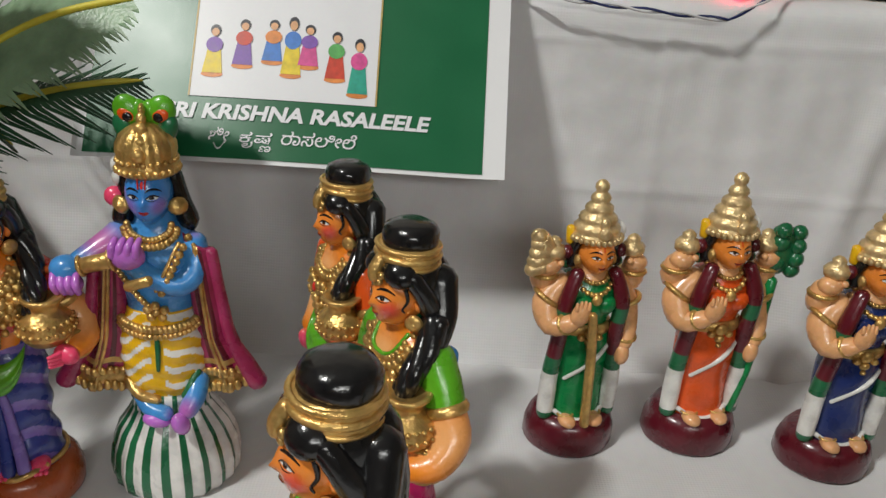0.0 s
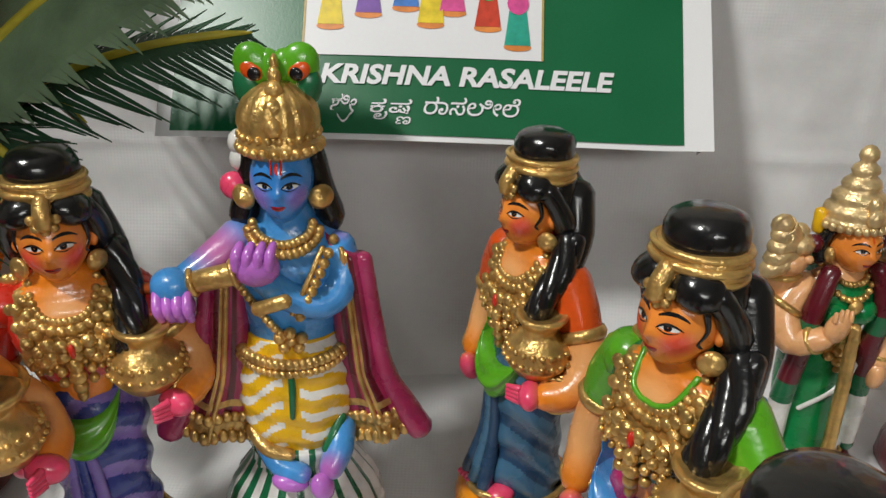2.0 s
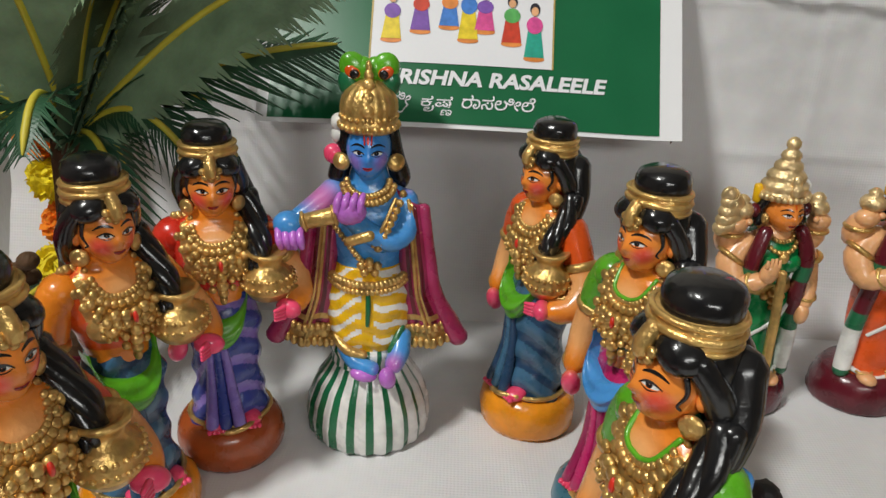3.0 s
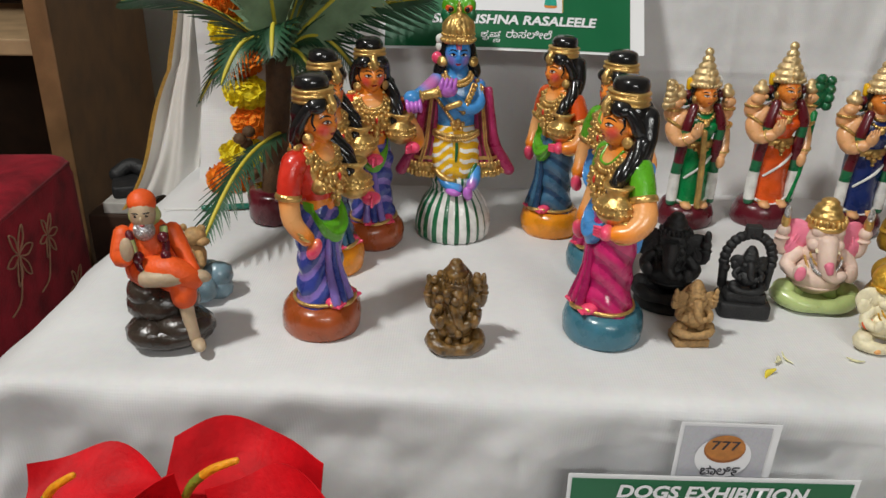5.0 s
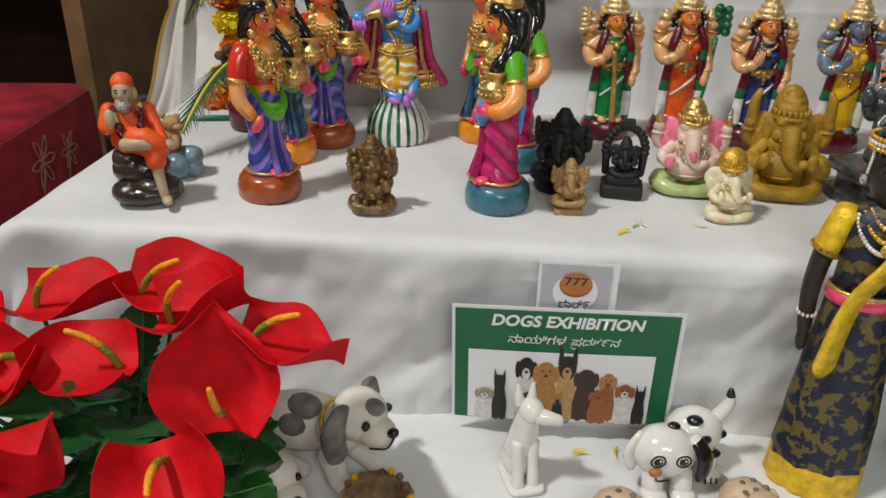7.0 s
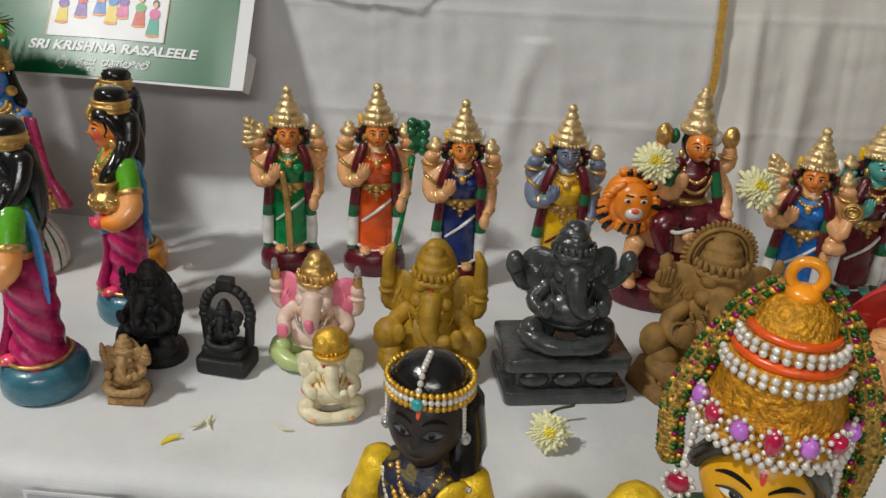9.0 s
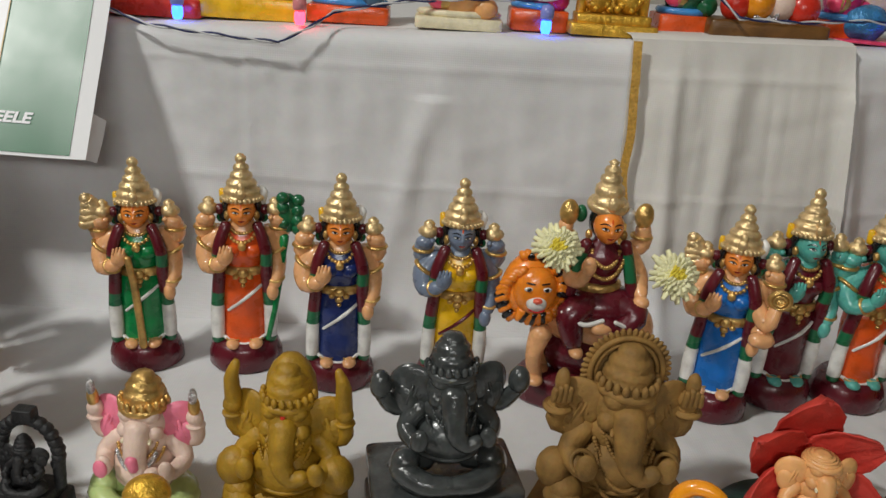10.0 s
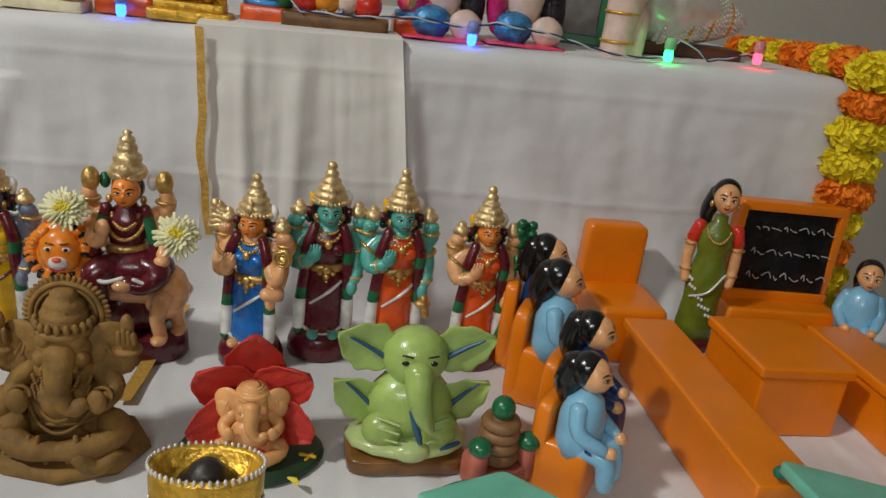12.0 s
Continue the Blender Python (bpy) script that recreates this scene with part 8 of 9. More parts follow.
def facing(at, tip, front):
    """A frame whose y runs to the tip and whose z faces the given way."""
    y = Vector(tip).normalized()
    x = y.cross(Vector(front)).normalized()
    z = x.cross(y)
    return Matrix(((x.x, y.x, z.x, at[0]), (x.y, y.y, z.y, at[1]), (x.z, y.z, z.z, at[2]), (0, 0, 0, 1)))


for k, ((x, y, z), size, tip, front) in enumerate(blooms_at):
    m = facing((x + 0.31, y, z - Z_A - 0.018), tip, front)
    fl = part("flower", spathe_mesh(size * 0.95, 0.55 + 0.15 * (k % 3), 0.5 * (-1) ** k), plant, "red spathe", m=m)
    c = Clay().tube([(0, 0.00, 0.002), (0.001, 0.006, 0.016), (0.002, 0.018, 0.030), (0.002, 0.032, 0.038)], [0.0027, 0.0031, 0.0028, 0.0022], lambda t: SPADG if t < 0.42 else SPADIX, seg=9)
    part("spadix", c, fl, "orange spadix")
    p = m.translation
    c = Clay().tube([(0, 0, 0.05), (p.x * 0.5, p.y * 0.5, p.z * 0.6), tuple(p)], [0.0022, 0.0020, 0.0018], LEAF, seg=6)
    part("stem", c, plant)
rnd = random.Random(5)
for k in range(64):
    a = rnd.uniform(0, 6.283)
    r = rnd.uniform(0.01, 0.075)
    z = rnd.uniform(0.040, 0.150) if r < 0.05 else rnd.uniform(0.03, 0.12)
    me = leaf_mesh("leaf", rnd.uniform(0.055, 0.085), rnd.uniform(0.036, 0.052), LEAFL if k % 3 == 0 else LEAF)
    part("leaf", me, plant, m=pose(r * math.cos(a), r * math.sin(a) * 0.9, z, rnd.uniform(-10, 45), rnd.uniform(-15, 15), math.degrees(a) - 90 + rnd.uniform(-35, 35)))

# palm beside the flute player
PALM = surface("palm_plastic", (0.026, 0.085, 0.042), 0.4, vary=0.4, scale=30, bump=0.2)
PALML = surface("palm_plastic_pale", (0.21, 0.31, 0.19), 0.34, vary=0.35, scale=30, bump=0.2)
RIB = surface("palm_rib", (0.62, 0.52, 0.05), 0.5)


def frond(root, tip, lift, width, mat, broad=0.55, n=46, roll=0.0):
    """A plastic palm frond: a rib with a joined blade that ends in narrow teeth."""
    root, tip = Vector(root), Vector(tip)
    along = tip - root
    side0 = along.cross(Vector((0, 0, 1))).normalized()
    side0 = (Matrix.Rotation(roll, 3, along.normalized()) @ side0)
    spine = [root + along * t + Vector((0, 0, lift * math.sin(math.pi * t * 0.85))) for t in np.linspace(0, 1, n + 1)]
    c, rib = Clay(), Clay()
    for s in (-1, 1):
        for i in range(n):
            t = i / n
            a, b = spine[i], spine[i + 1]
            fwd = (b - a).normalized()
            w = width * (math.sin(math.pi * min(1, 0.10 + t * 0.9)) ** 0.6)
            down = Vector((0, 0, -0.18 * w))
            sd = side0 * s
            b2 = b if broad > 0.5 else a.lerp(b, 0.72)
            p0, p1 = a + fwd * w * 0.25 + sd * w * broad + down * broad, b2 + fwd * w * 0.25 + sd * w * broad + down * broad
            q = a.lerp(b, 0.5) + fwd * w * (1.0 if broad < 0.5 else 0.55) + sd * w * (0.92 + 0.12 * ((i * 7) % 3)) + down * 1.7
            k0 = len(c.v)
            up = Vector((0, 0, 0.0007))
            c.v += [tuple(v) for v in (a, b, p1, q, p0, a + up, b + up, p1 + up, q + up, p0 + up)]
            for f in ((0, 1, 2, 4), (4, 2, 3), (5, 9, 7, 6), (9, 8, 7), (2, 3, 8, 7), (4, 9, 8, 3)):
                c.f.append(tuple(k0 + v for v in f))
                c.k.append(c.slot(mat))
    rib.tube([tuple(p + Vector((0, 0, 0.0012))) for p in spine[::6] + [spine[-1]]], [0.0022] * (len(spine[::6])) + [0.0006], RIB, seg=6)
    return c, rib


palm = thing("artificial_palm", (-0.348, 0.490, 0), 0, "artificial palm with dark green toothed fronds in a pot", "plant")
part("pot", Clay().lathe([(0.026, 0), (0.030, 0.004), (0.031, 0.030), (0.028, 0.036), (0.0, 0.034)], MAROON, seg=24), palm)
TRUNK = surface("palm_trunk", (0.10, 0.05, 0.02), 0.7, vary=0.4, scale=60, bump=0.6)
part("trunk", Clay().tube([(0, 0, 0.03), (0.006, 0.002, 0.10), (0.014, 0.0, 0.185)], [0.016, 0.014, 0.012], TRUNK, seg=12), palm, rough=0.002)
c = Clay()
for k in range(7):
    c.ball((-0.026 + 0.006 * math.cos(k * 2), -0.010 + 0.006 * math.sin(k * 2), 0.055 + k * 0.008), (0.007, 0.007, 0.006), TRUNK)
part("fruit", c, palm)
R0 = (0.014, 0.0, 0.180)
off = Vector((-0.348, 0.490, 0))
for tip, lift, width, mat, broad, roll in (((-0.462, 0.425, 0.225), 0.030, 0.032, PALM, 0.4, 0.3), ((-0.181, 0.545, 0.226), 0.018, 0.036, PALM, 0.55, 0.5), ((-0.165, 0.500, 0.275), 0.030, 0.036, PALML, 0.6, 0.8),
                                             ((-0.330, 0.505, 0.330), 0.010, 0.055, PALML, 0.7, 0.2), ((-0.383, 0.345, 0.020), 0.030, 0.030, PALM, 0.4, 0.2), ((-0.245, 0.400, 0.275), 0.045, 0.034, PALML, 0.45, 0.7),
                                             ((-0.430, 0.560, 0.270), 0.03, 0.034, PALM, 0.4, 0.4), ((-0.270, 0.610, 0.290), 0.03, 0.040, PALM, 0.45, -0.3), ((-0.330, 0.410, 0.300), 0.03, 0.034, PALML, 0.45, 0.3), ((-0.225, 0.455, 0.320), 0.03, 0.036, PALML, 0.6, 0.6), ((-0.205, 0.430, 0.345), 0.02, 0.036, PALML, 0.6, 0.5),
                                             *[((-0.334 + 0.085 * math.cos(a), 0.490 + 0.075 * math.sin(a), 0.115 + 0.03 * (k % 3)), 0.040, 0.026, PALM, 0.4, 0.3 * (-1) ** k) for k, a in enumerate((-2.9, -2.1, -1.45, -0.85, -0.2, 0.5, 1.6, 2.6))]):
    blade, rib = frond((0.014, 0, 0.10) if tip[2] < 0.1 else R0, Vector(tip) - off, lift, width, mat, 0.80 if mat is PALML else 0.34, 46 if mat is PALML else 40, roll)
    fr = part("frond", blade, palm, flat=True)
    part("rib", rib, fr, "yellow midrib")


# ---- marigold garlands ----
MGY = surface("marigold_yellow", (0.90, 0.70, 0.02), 0.75, vary=0.2, scale=150, bump=0.6)
MGO = surface("marigold_orange", (0.92, 0.25, 0.01), 0.75, vary=0.2, scale=150, bump=0.6)


def pompom(name, r, mat, parent, at, seed):
    rnd = random.Random(seed)
    v, f = [], []
    for k in range(230):
        t = (k + 0.5) / 230
        el, a = math.asin(1 - 2 * t), k * 2.39996
        d = Vector((math.cos(a) * math.cos(el), math.sin(a) * math.cos(el), math.sin(el) * 0.72))
        s = d.orthogonal().normalized()
        s = Matrix.Rotation(rnd.uniform(0, 6.28), 3, d) @ s
        w, ln = r * 0.20, r * rnd.uniform(0.86, 1.10)
        n0 = len(v)
        v += [tuple(d * r * 0.45 - s * w * 0.4), tuple(d * r * 0.45 + s * w * 0.4), tuple(d * ln * 0.9 + s * w), tuple(d * ln + s.cross(d) * w * 0.3), tuple(d * ln * 0.9 - s * w)]
        f.append((n0, n0 + 1, n0 + 2, n0 + 3, n0 + 4))
    me = bpy.data.meshes.new(name)
    me.from_pydata(v, [], f)
    me.materials.append(mat)
    ob = part(name, me, parent, m=pose(*at))
    c = Clay().ball((0, 0, 0), (r * 0.86, r * 0.86, r * 0.62), mat, seg=10, rings=7)
    part("core", c, ob)
    return ob


gar = thing("marigold_garland", (-0.40, 0.600, 0), 0, "orange and yellow marigold garland hanging at the cloth", "garland")
for k, (x, y, z) in enumerate(((-0.429, 0.58, 0.012), (-0.412, 0.595, 0.041), (-0.397, 0.60, 0.080), (-0.402, 0.60, 0.115), (-0.41, 0.605, 0.150), (-0.417, 0.61, 0.185), (-0.421, 0.61, 0.218), (-0.430, 0.615, 0.250), (-0.435, 0.62, 0.282))):
    pompom("flower_head", 0.0275, MGO if k % 2 == 0 else MGY, gar, (x + 0.40, y - 0.600, z), k)
gar = thing("marigold_garland", (1.33, 0.640, 0), 0, "orange and yellow marigold garland over the step's corner", "garland")
for k in range(9):
    pompom("flower_head", 0.036, (MGY, MGO, MGY, MGY, MGO)[k % 5], gar, (0.010 + 0.004 * math.sin(k * 2), -0.006, 0.338 - k * 0.037), 20 + k)
for k in range(8):
    pompom("flower_head", 0.029, (MGO, MGY, MGO, MGO, MGY)[k % 5], gar, (0.000 - k * 0.004, 0.035 + k * 0.030, 0.345 - 0.002 * k), 40 + k)


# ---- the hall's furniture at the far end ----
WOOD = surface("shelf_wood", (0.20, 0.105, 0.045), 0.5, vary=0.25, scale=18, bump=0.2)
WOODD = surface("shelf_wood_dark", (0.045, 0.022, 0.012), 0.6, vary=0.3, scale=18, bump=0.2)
PALEW = surface("pale_wood", (0.40, 0.27, 0.15), 0.45, vary=0.2, scale=20)
shelf = thing("wooden_shelf", (-1.195, 1.07, -0.8), 4, "dark wooden open shelf unit with pale boards", "shelf")
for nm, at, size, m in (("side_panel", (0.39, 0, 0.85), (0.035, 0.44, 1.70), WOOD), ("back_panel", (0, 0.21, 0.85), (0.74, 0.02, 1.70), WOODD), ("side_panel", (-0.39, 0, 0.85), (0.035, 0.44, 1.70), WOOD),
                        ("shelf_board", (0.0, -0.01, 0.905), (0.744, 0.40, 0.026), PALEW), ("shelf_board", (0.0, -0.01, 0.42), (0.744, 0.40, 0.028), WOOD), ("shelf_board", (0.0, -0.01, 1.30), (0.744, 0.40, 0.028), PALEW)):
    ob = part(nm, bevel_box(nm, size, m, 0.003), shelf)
    ob.location = at
VELVET = surface("maroon_velvet", (0.25, 0.009, 0.020), 0.8, vary=0.4, scale=22, bump=0.3, fine=300, sheen=0.06)
VELVET.node_tree.nodes["Principled BSDF"].inputs["Specular IOR Level"].default_value = 0.08
THREAD = surface("gold_thread", (0.34, 0.17, 0.10), 0.6, vary=0.2)
sofa = thing("maroon_ottoman", (-0.942, 0.305, -0.4055), 5.7, "maroon velvet box seat with embroidered flowers", "seat")
part("cushion", Clay().block((0, 0, 0), (0.55, 0.90, 0.773), VELVET, power=0.07), sofa, rough=0.004)
part("piping", Clay().tube([(-0.26, 0.440, 0.372), (0.25, 0.440, 0.372), (0.268, 0.42, 0.372), (0.268, -0.43, 0.372)], 0.004, VELVET, smooth=False), sofa)
for k, (y, z, s) in enumerate(((0.215, 0.320, 0.9), (0.300, 0.310, 0.7), (0.09, 0.22, 0.9), (0.36, 0.20, 0.8), (-0.06, 0.30, 0.8), (0.24, 0.14, 0.7))):
    for q in range(6):
        a = q * 1.05 + k
        c = Clay().tube([(0.2740, y, z), (0.2765, y + 0.022 * s * math.cos(a - 0.3), z + 0.026 * s * math.sin(a - 0.3)), (0.2765, y + 0.040 * s * math.cos(a), z + 0.044 * s * math.sin(a)), (0.2765, y + 0.022 * s * math.cos(a + 0.3), z + 0.026 * s * math.sin(a + 0.3)), (0.2740, y, z)], 0.0012, THREAD, seg=5)
        part("stitched_petal", c, sofa, "pale gold stitched petal")
    c = Clay().tube([(0.2765, y - 0.05, z - 0.06), (0.2765, y - 0.02, z - 0.05), (0.2765, y, z)], 0.0012, THREAD, seg=5)
    part("stitched_stem", c, sofa, "pale gold stitched stem")
c = Clay().block((0, 0, 0), (0.06, 0.08, 0.02), SOOT).tube([(-0.025, 0.02, 0.01), (0.0, 0.03, 0.022), (0.025, 0.01, 0.012)], 0.013, SOOT)
statue("black_bag", c, (-0.672, 0.855, -0.102), 20, "crumpled black bag on a book", "bag")
ob = new("book", bevel_box("book", (0.06, 0.10, 0.018), surface("book_cover", (0.45, 0.43, 0.40), 0.7), 0.002))
ob.location = (-0.668, 0.845, -0.121)
tagged(ob, "pale worn book lying on a low cabinet", "book")
ob = new("cabinet", bevel_box("cabinet", (0.10, 0.16, 0.67), WOODD, 0.004))
ob.location = (-0.672, 0.87, -0.465)
tagged(ob, "low dark wooden cabinet under the book", "cabinet")
INC = surface("green_plastic", (0.01, 0.15, 0.10), 0.35)
statue("candle_stick", Clay().tube([(-0.030, -0.006, 0.004), (0.030, 0.008, 0.004)], [0.0036, 0.0036], INC).tube([(-0.075, -0.008, 0.002), (-0.03, -0.006, 0.003)], 0.0007, WHITE), (-0.405, 0.508, 0), 0, "dark green stick with white thread on cloth", "stick")


# ---- toy classroom ----
TOYO = surface("orange_toy_paint", (0.82, 0.21, 0.002), 0.36, vary=0.06, scale=26, bump=0.12, coat=0.15)
LBLUE = surface("light_blue_paint", (0.22, 0.48, 0.68), 0.3, vary=0.12, scale=50, bump=0.12, coat=0.3)
DBLUE = surface("dark_blue_paint", (0.01, 0.045, 0.16), 0.3, vary=0.2, coat=0.3)
SLATEB = surface("blackboard", (0.008, 0.008, 0.009), 0.25, vary=0.4, scale=60, bump=0.15)
CHALK = surface("chalk", (0.5, 0.5, 0.5), 0.9)
OLIVE = surface("olive_sari", (0.13, 0.17, 0.012), 0.35, vary=0.2, coat=0.3)


def toy_bench(x0, y0, x1, y1, z, label):
    t = thing("toy_bench", ((x0 + x1) / 2, (y0 + y1) / 2, 0), 0, label, "bench", "toy benches")
    me = bevel_box("top", (x1 - x0, y1 - y0, 0.012), TOYO, 0.004, 3)
    part("top", me, t, m=pose(0, 0, z - 0.006))
    part("body", bevel_box("body", (x1 - x0 - 0.010, y1 - y0 - 0.006, z - 0.010), TOYO, 0.004, 3), t, m=pose(0, 0, (z - 0.010) / 2))
    return t


toy_bench(1.026, 0.215, 1.084, 0.500, 0.066, "long orange toy classroom bench")
toy_bench(1.118, 0.375, 1.222, 0.490, 0.078, "square orange toy teacher desk")
toy_bench(1.250, 0.210, 1.312, 0.505, 0.066, "long orange toy bench near the garland")
ch = thing("toy_chair", (1.042, 0.585, 0), 0, "orange toy chair with a tall square back", "chair")
part("backrest", Clay().block((0, 0.020, 0.075), (0.074, 0.026, 0.128), TOYO, power=0.16), ch)
part("seat", Clay().block((0.004, -0.030, 0.034), (0.080, 0.085, 0.068), TOYO, power=0.16), ch)
bd = thing("toy_blackboard", (1.262, 0.605, 0), -3, "toy blackboard with orange frame and chalk writing", "blackboard")
part("slate", bevel_box("slate", (0.122, 0.012, 0.105), SLATEB, 0.002), bd, m=pose(0, 0, 0.118, -6))
for at, size in (((0, 0.002, 0.174), (0.140, 0.020, 0.012)), ((0, 0.000, 0.060), (0.140, 0.030, 0.016)), ((-0.065, 0.002, 0.117), (0.010, 0.020, 0.114)), ((0.065, 0.002, 0.117), (0.010, 0.020, 0.114))):
    part("frame", Clay().block(at, size, TOYO, power=0.15), bd, m=pose(0, 0, 0))
part("stand", Clay().block((0, -0.012, 0.028), (0.148, 0.070, 0.056), TOYO, power=0.12), bd)
c = Clay()
for r in range(3):
    x = -0.045
    for k in range(9):
        w = 0.005 + 0.004 * ((k * 7 + r * 3) % 3)
        z = 0.148 - r * 0.030
        c.tube([(x, -0.0105 + (z - 0.118) * 0.10, z), (x + w * 0.6, -0.0105 + (z - 0.118) * 0.10, z + 0.005 * math.sin(k * 3 + r)), (x + w, -0.0105 + (z - 0.118) * 0.10, z - 0.003)], 0.0007, CHALK, seg=4)
        x += w + 0.003
part("chalk_marks", c, bd, "pale chalk marks")


def pupil(shirt, skin=PEACH):
    c = Clay()
    c.block((0, 0.006, 0.028), (0.040, 0.046, 0.056), TOYO, power=0.3)
    c.block((0, 0.026, 0.045), (0.040, 0.014, 0.085), TOYO, power=0.3)
    c.lathe([(0.0195, 0.046), (0.0215, 0.060), (0.0210, 0.080), (0.0165, 0.095), (0.0070, 0.103)], shirt, sy=0.88, seg=22, wob=lambda i, a: 1 + 0.02 * math.sin(a * 5 + i))
    for s in (-1, 1):
        c.tube([(s * 0.015, 0, 0.092), (s * 0.021, -0.006, 0.074), (s * 0.015, -0.026, 0.064)], [0.0072, 0.0066, 0.0050], shirt, seg=9)
        c.ball((s * 0.013, -0.031, 0.063), 0.0052, skin)
        c.tube([(s * 0.009, -0.004, 0.055), (s * 0.010, -0.026, 0.053), (s * 0.010, -0.031, 0.030)], [0.010, 0.009, 0.007], shirt, seg=9)
        c.tube([(s * 0.019, -0.013, 0.060), (s * 0.012, -0.033, 0.050)], 0.0012, DBLUE, seg=5)
    face(c, (0, -0.003, 0.116), PEACH, r=(0.0128, 0.0132, 0.0148), cheek=None)
    c.ball((0, 0.004, 0.1195), (0.0145, 0.0135, 0.0150), BLACK, seg=16, rings=10)
    c.tube([(0, 0.012, 0.122), (0, 0.016, 0.105), (0, 0.015, 0.090)], [0.012, 0.0125, 0.008], BLACK, seg=10)
    return c


for k, (x, y, sh, turn, words) in enumerate(((0.930, 0.500, DBLUE, 68, "toy pupil in dark blue beside the wall"), (0.925, 0.430, LBLUE, 62, "toy pupil in light blue on orange stool"), (0.930, 0.345, DBLUE, 58, "toy pupil in dark blue on orange stool"), (0.908, 0.285, LBLUE, 52, "toy pupil in light blue with long black hair"), (1.322, 0.520, LBLUE, -30, "toy pupil in light blue near the garland"))):
    statue("toy_pupil", pupil(sh), (x, y, 0), turn, "seated clay " + words, "figurine", "toy pupils", scale=(1.15, 1.15, 1.06, 1.0, 1.06)[k])
c = Clay()
c.lathe([(0.026, 0), (0.026, 0.010), (0.022, 0.014)], MAROON, sy=0.9)
c.lathe([(0.0235, 0.010), (0.0225, 0.030), (0.0205, 0.060), (0.0225, 0.088), (0.0185, 0.105), (0.0165, 0.116), (0.0205, 0.132), (0.0195, 0.146), (0.008, 0.156), (0.0075, 0.164)], lambda i, j: OLIVE if (j + i) % 9 else OLIVE, sy=0.8, seg=24, wob=lambda i, a: 1 + 0.02 * math.sin(a * 7 + i))
for k in range(26):
    a = radians(180 + 180 * ((k * 0.618) % 1))
    z = 0.022 + 0.085 * ((k * 0.377) % 1)
    c.ball((0.0225 * math.cos(a), 0.0180 * math.sin(a), z), (0.0020, 0.0020, 0.0024), WHITE, seg=6, rings=4)
c.tube([(0.018, -0.012, 0.098), (0.002, -0.020, 0.076), (-0.016, -0.014, 0.066)], 0.0014, WHITE, seg=5)
for s in (-1, 1):
    c.tube([(s * 0.0200, 0, 0.150), (s * 0.0250, 0, 0.132)], [0.0080, 0.0078], RED)
    c.tube([(s * 0.0250, 0, 0.132), (s * 0.0265, -0.002, 0.106), (s * 0.0245, -0.008, 0.084)], [0.0066, 0.0062, 0.0050], PEACH)
    c.torus((s * 0.0258, -0.004, 0.096), 0.0062, 0.0012, GOLD)
    c.torus((s * 0.0255, 0, 0.127), 0.0078, 0.0012, GOLD)
    c.ball((s * 0.0145, -0.002, 0.176), (0.0022, 0.0026, 0.0040), GOLD)
c.arc_beads((0, -0.010, 0.152), 0.0130, 195, 345, 0.0017, GOLD, sz=1.3, dy=0.008)
face(c, (0, -0.0035, 0.184), PEACH, r=(0.0142, 0.0148, 0.0175), cheek=None)
c.ball((0, 0.005, 0.189), (0.0160, 0.0145, 0.0170), BLACK, seg=16, rings=10)
c.tube([(-0.006, 0.014, 0.186), (-0.014, 0.014, 0.164), (-0.014, 0.012, 0.146)], [0.0115, 0.0090, 0.0050], BLACK)
statue("toy_teacher", c, (1.152, 0.572, 0), -20, "clay teacher figurine in olive dotted sari", "figurine", scale=1.02)
TEALR = surface("teal_toy_paint", (0.17, 0.58, 0.44), 0.4, vary=0.12, scale=30, bump=0.15)
BRICKT = surface("brown_toy_paint", (0.10, 0.05, 0.035), 0.5, vary=0.2)
for x, y, z, turn in ((0.812, 0.168, 0.066, 28), (1.085, 0.158, 0.070, -14)):
    t = thing("toy_hut", (x, y, 0), turn, "toy hut with a sloping teal roof", "toy", "toy huts")
    wide = 0.078 if x < 1 else 0.115
    part("roof", Clay().block((0, 0, 0), (wide, 0.105 * wide / 0.115, 0.010), TEALR, power=0.14), t, m=pose(0, 0, z + 0.018, -14, 6, 0))
    part("eave", Clay().tube([(-wide * 0.48, wide * 0.44, 0), (0, wide * 0.47, 0.004), (wide * 0.48, wide * 0.44, 0)], 0.0052, INC), t, m=pose(0, 0, z + 0.012, -14, 6, 0))
    for sx in (-1, 1):
        part("post", Clay().tube([(sx * wide * 0.39, 0.0, 0.0), (sx * wide * 0.39, 0.0, z + 0.010)], 0.006, BRICKT), t)
c = Clay()
PAGO = surface("salmon_clay", (0.50, 0.14, 0.09), 0.5, vary=0.15)
PAGB = surface("ringed_clay", (0.24, 0.12, 0.045), 0.5, vary=0.2)
c.block((0, 0, 0.016), (0.050, 0.040, 0.032), PAGO, power=0.3)
for k in range(4):
    c.torus((0, 0, 0.038 + k * 0.0095), 0.0145 - k * 0.0010, 0.0060, PAGB)
c.lathe([(0.0135, 0.034), (0.0120, 0.070), (0.0, 0.074)], PAGB)
c.ball((0, 0, 0.080), (0.0105, 0.0105, 0.0110), DGREEN)
for s in (-1, 1):
    c.tube([(s * 0.023, -0.012, 0.02), (s * 0.023, -0.012, 0.046)], 0.008, PAGO)
    c.ball((s * 0.023, -0.012, 0.052), (0.0105, 0.0105, 0.0085), DGREEN)
statue("toy_temple", c, (0.846, 0.296, 0), 14, "small salmon clay temple with ringed tower", "toy", scale=0.95)


# ---- what stands on the upper step ----
def base_z(x):
    return edge_z(x) + 0.001


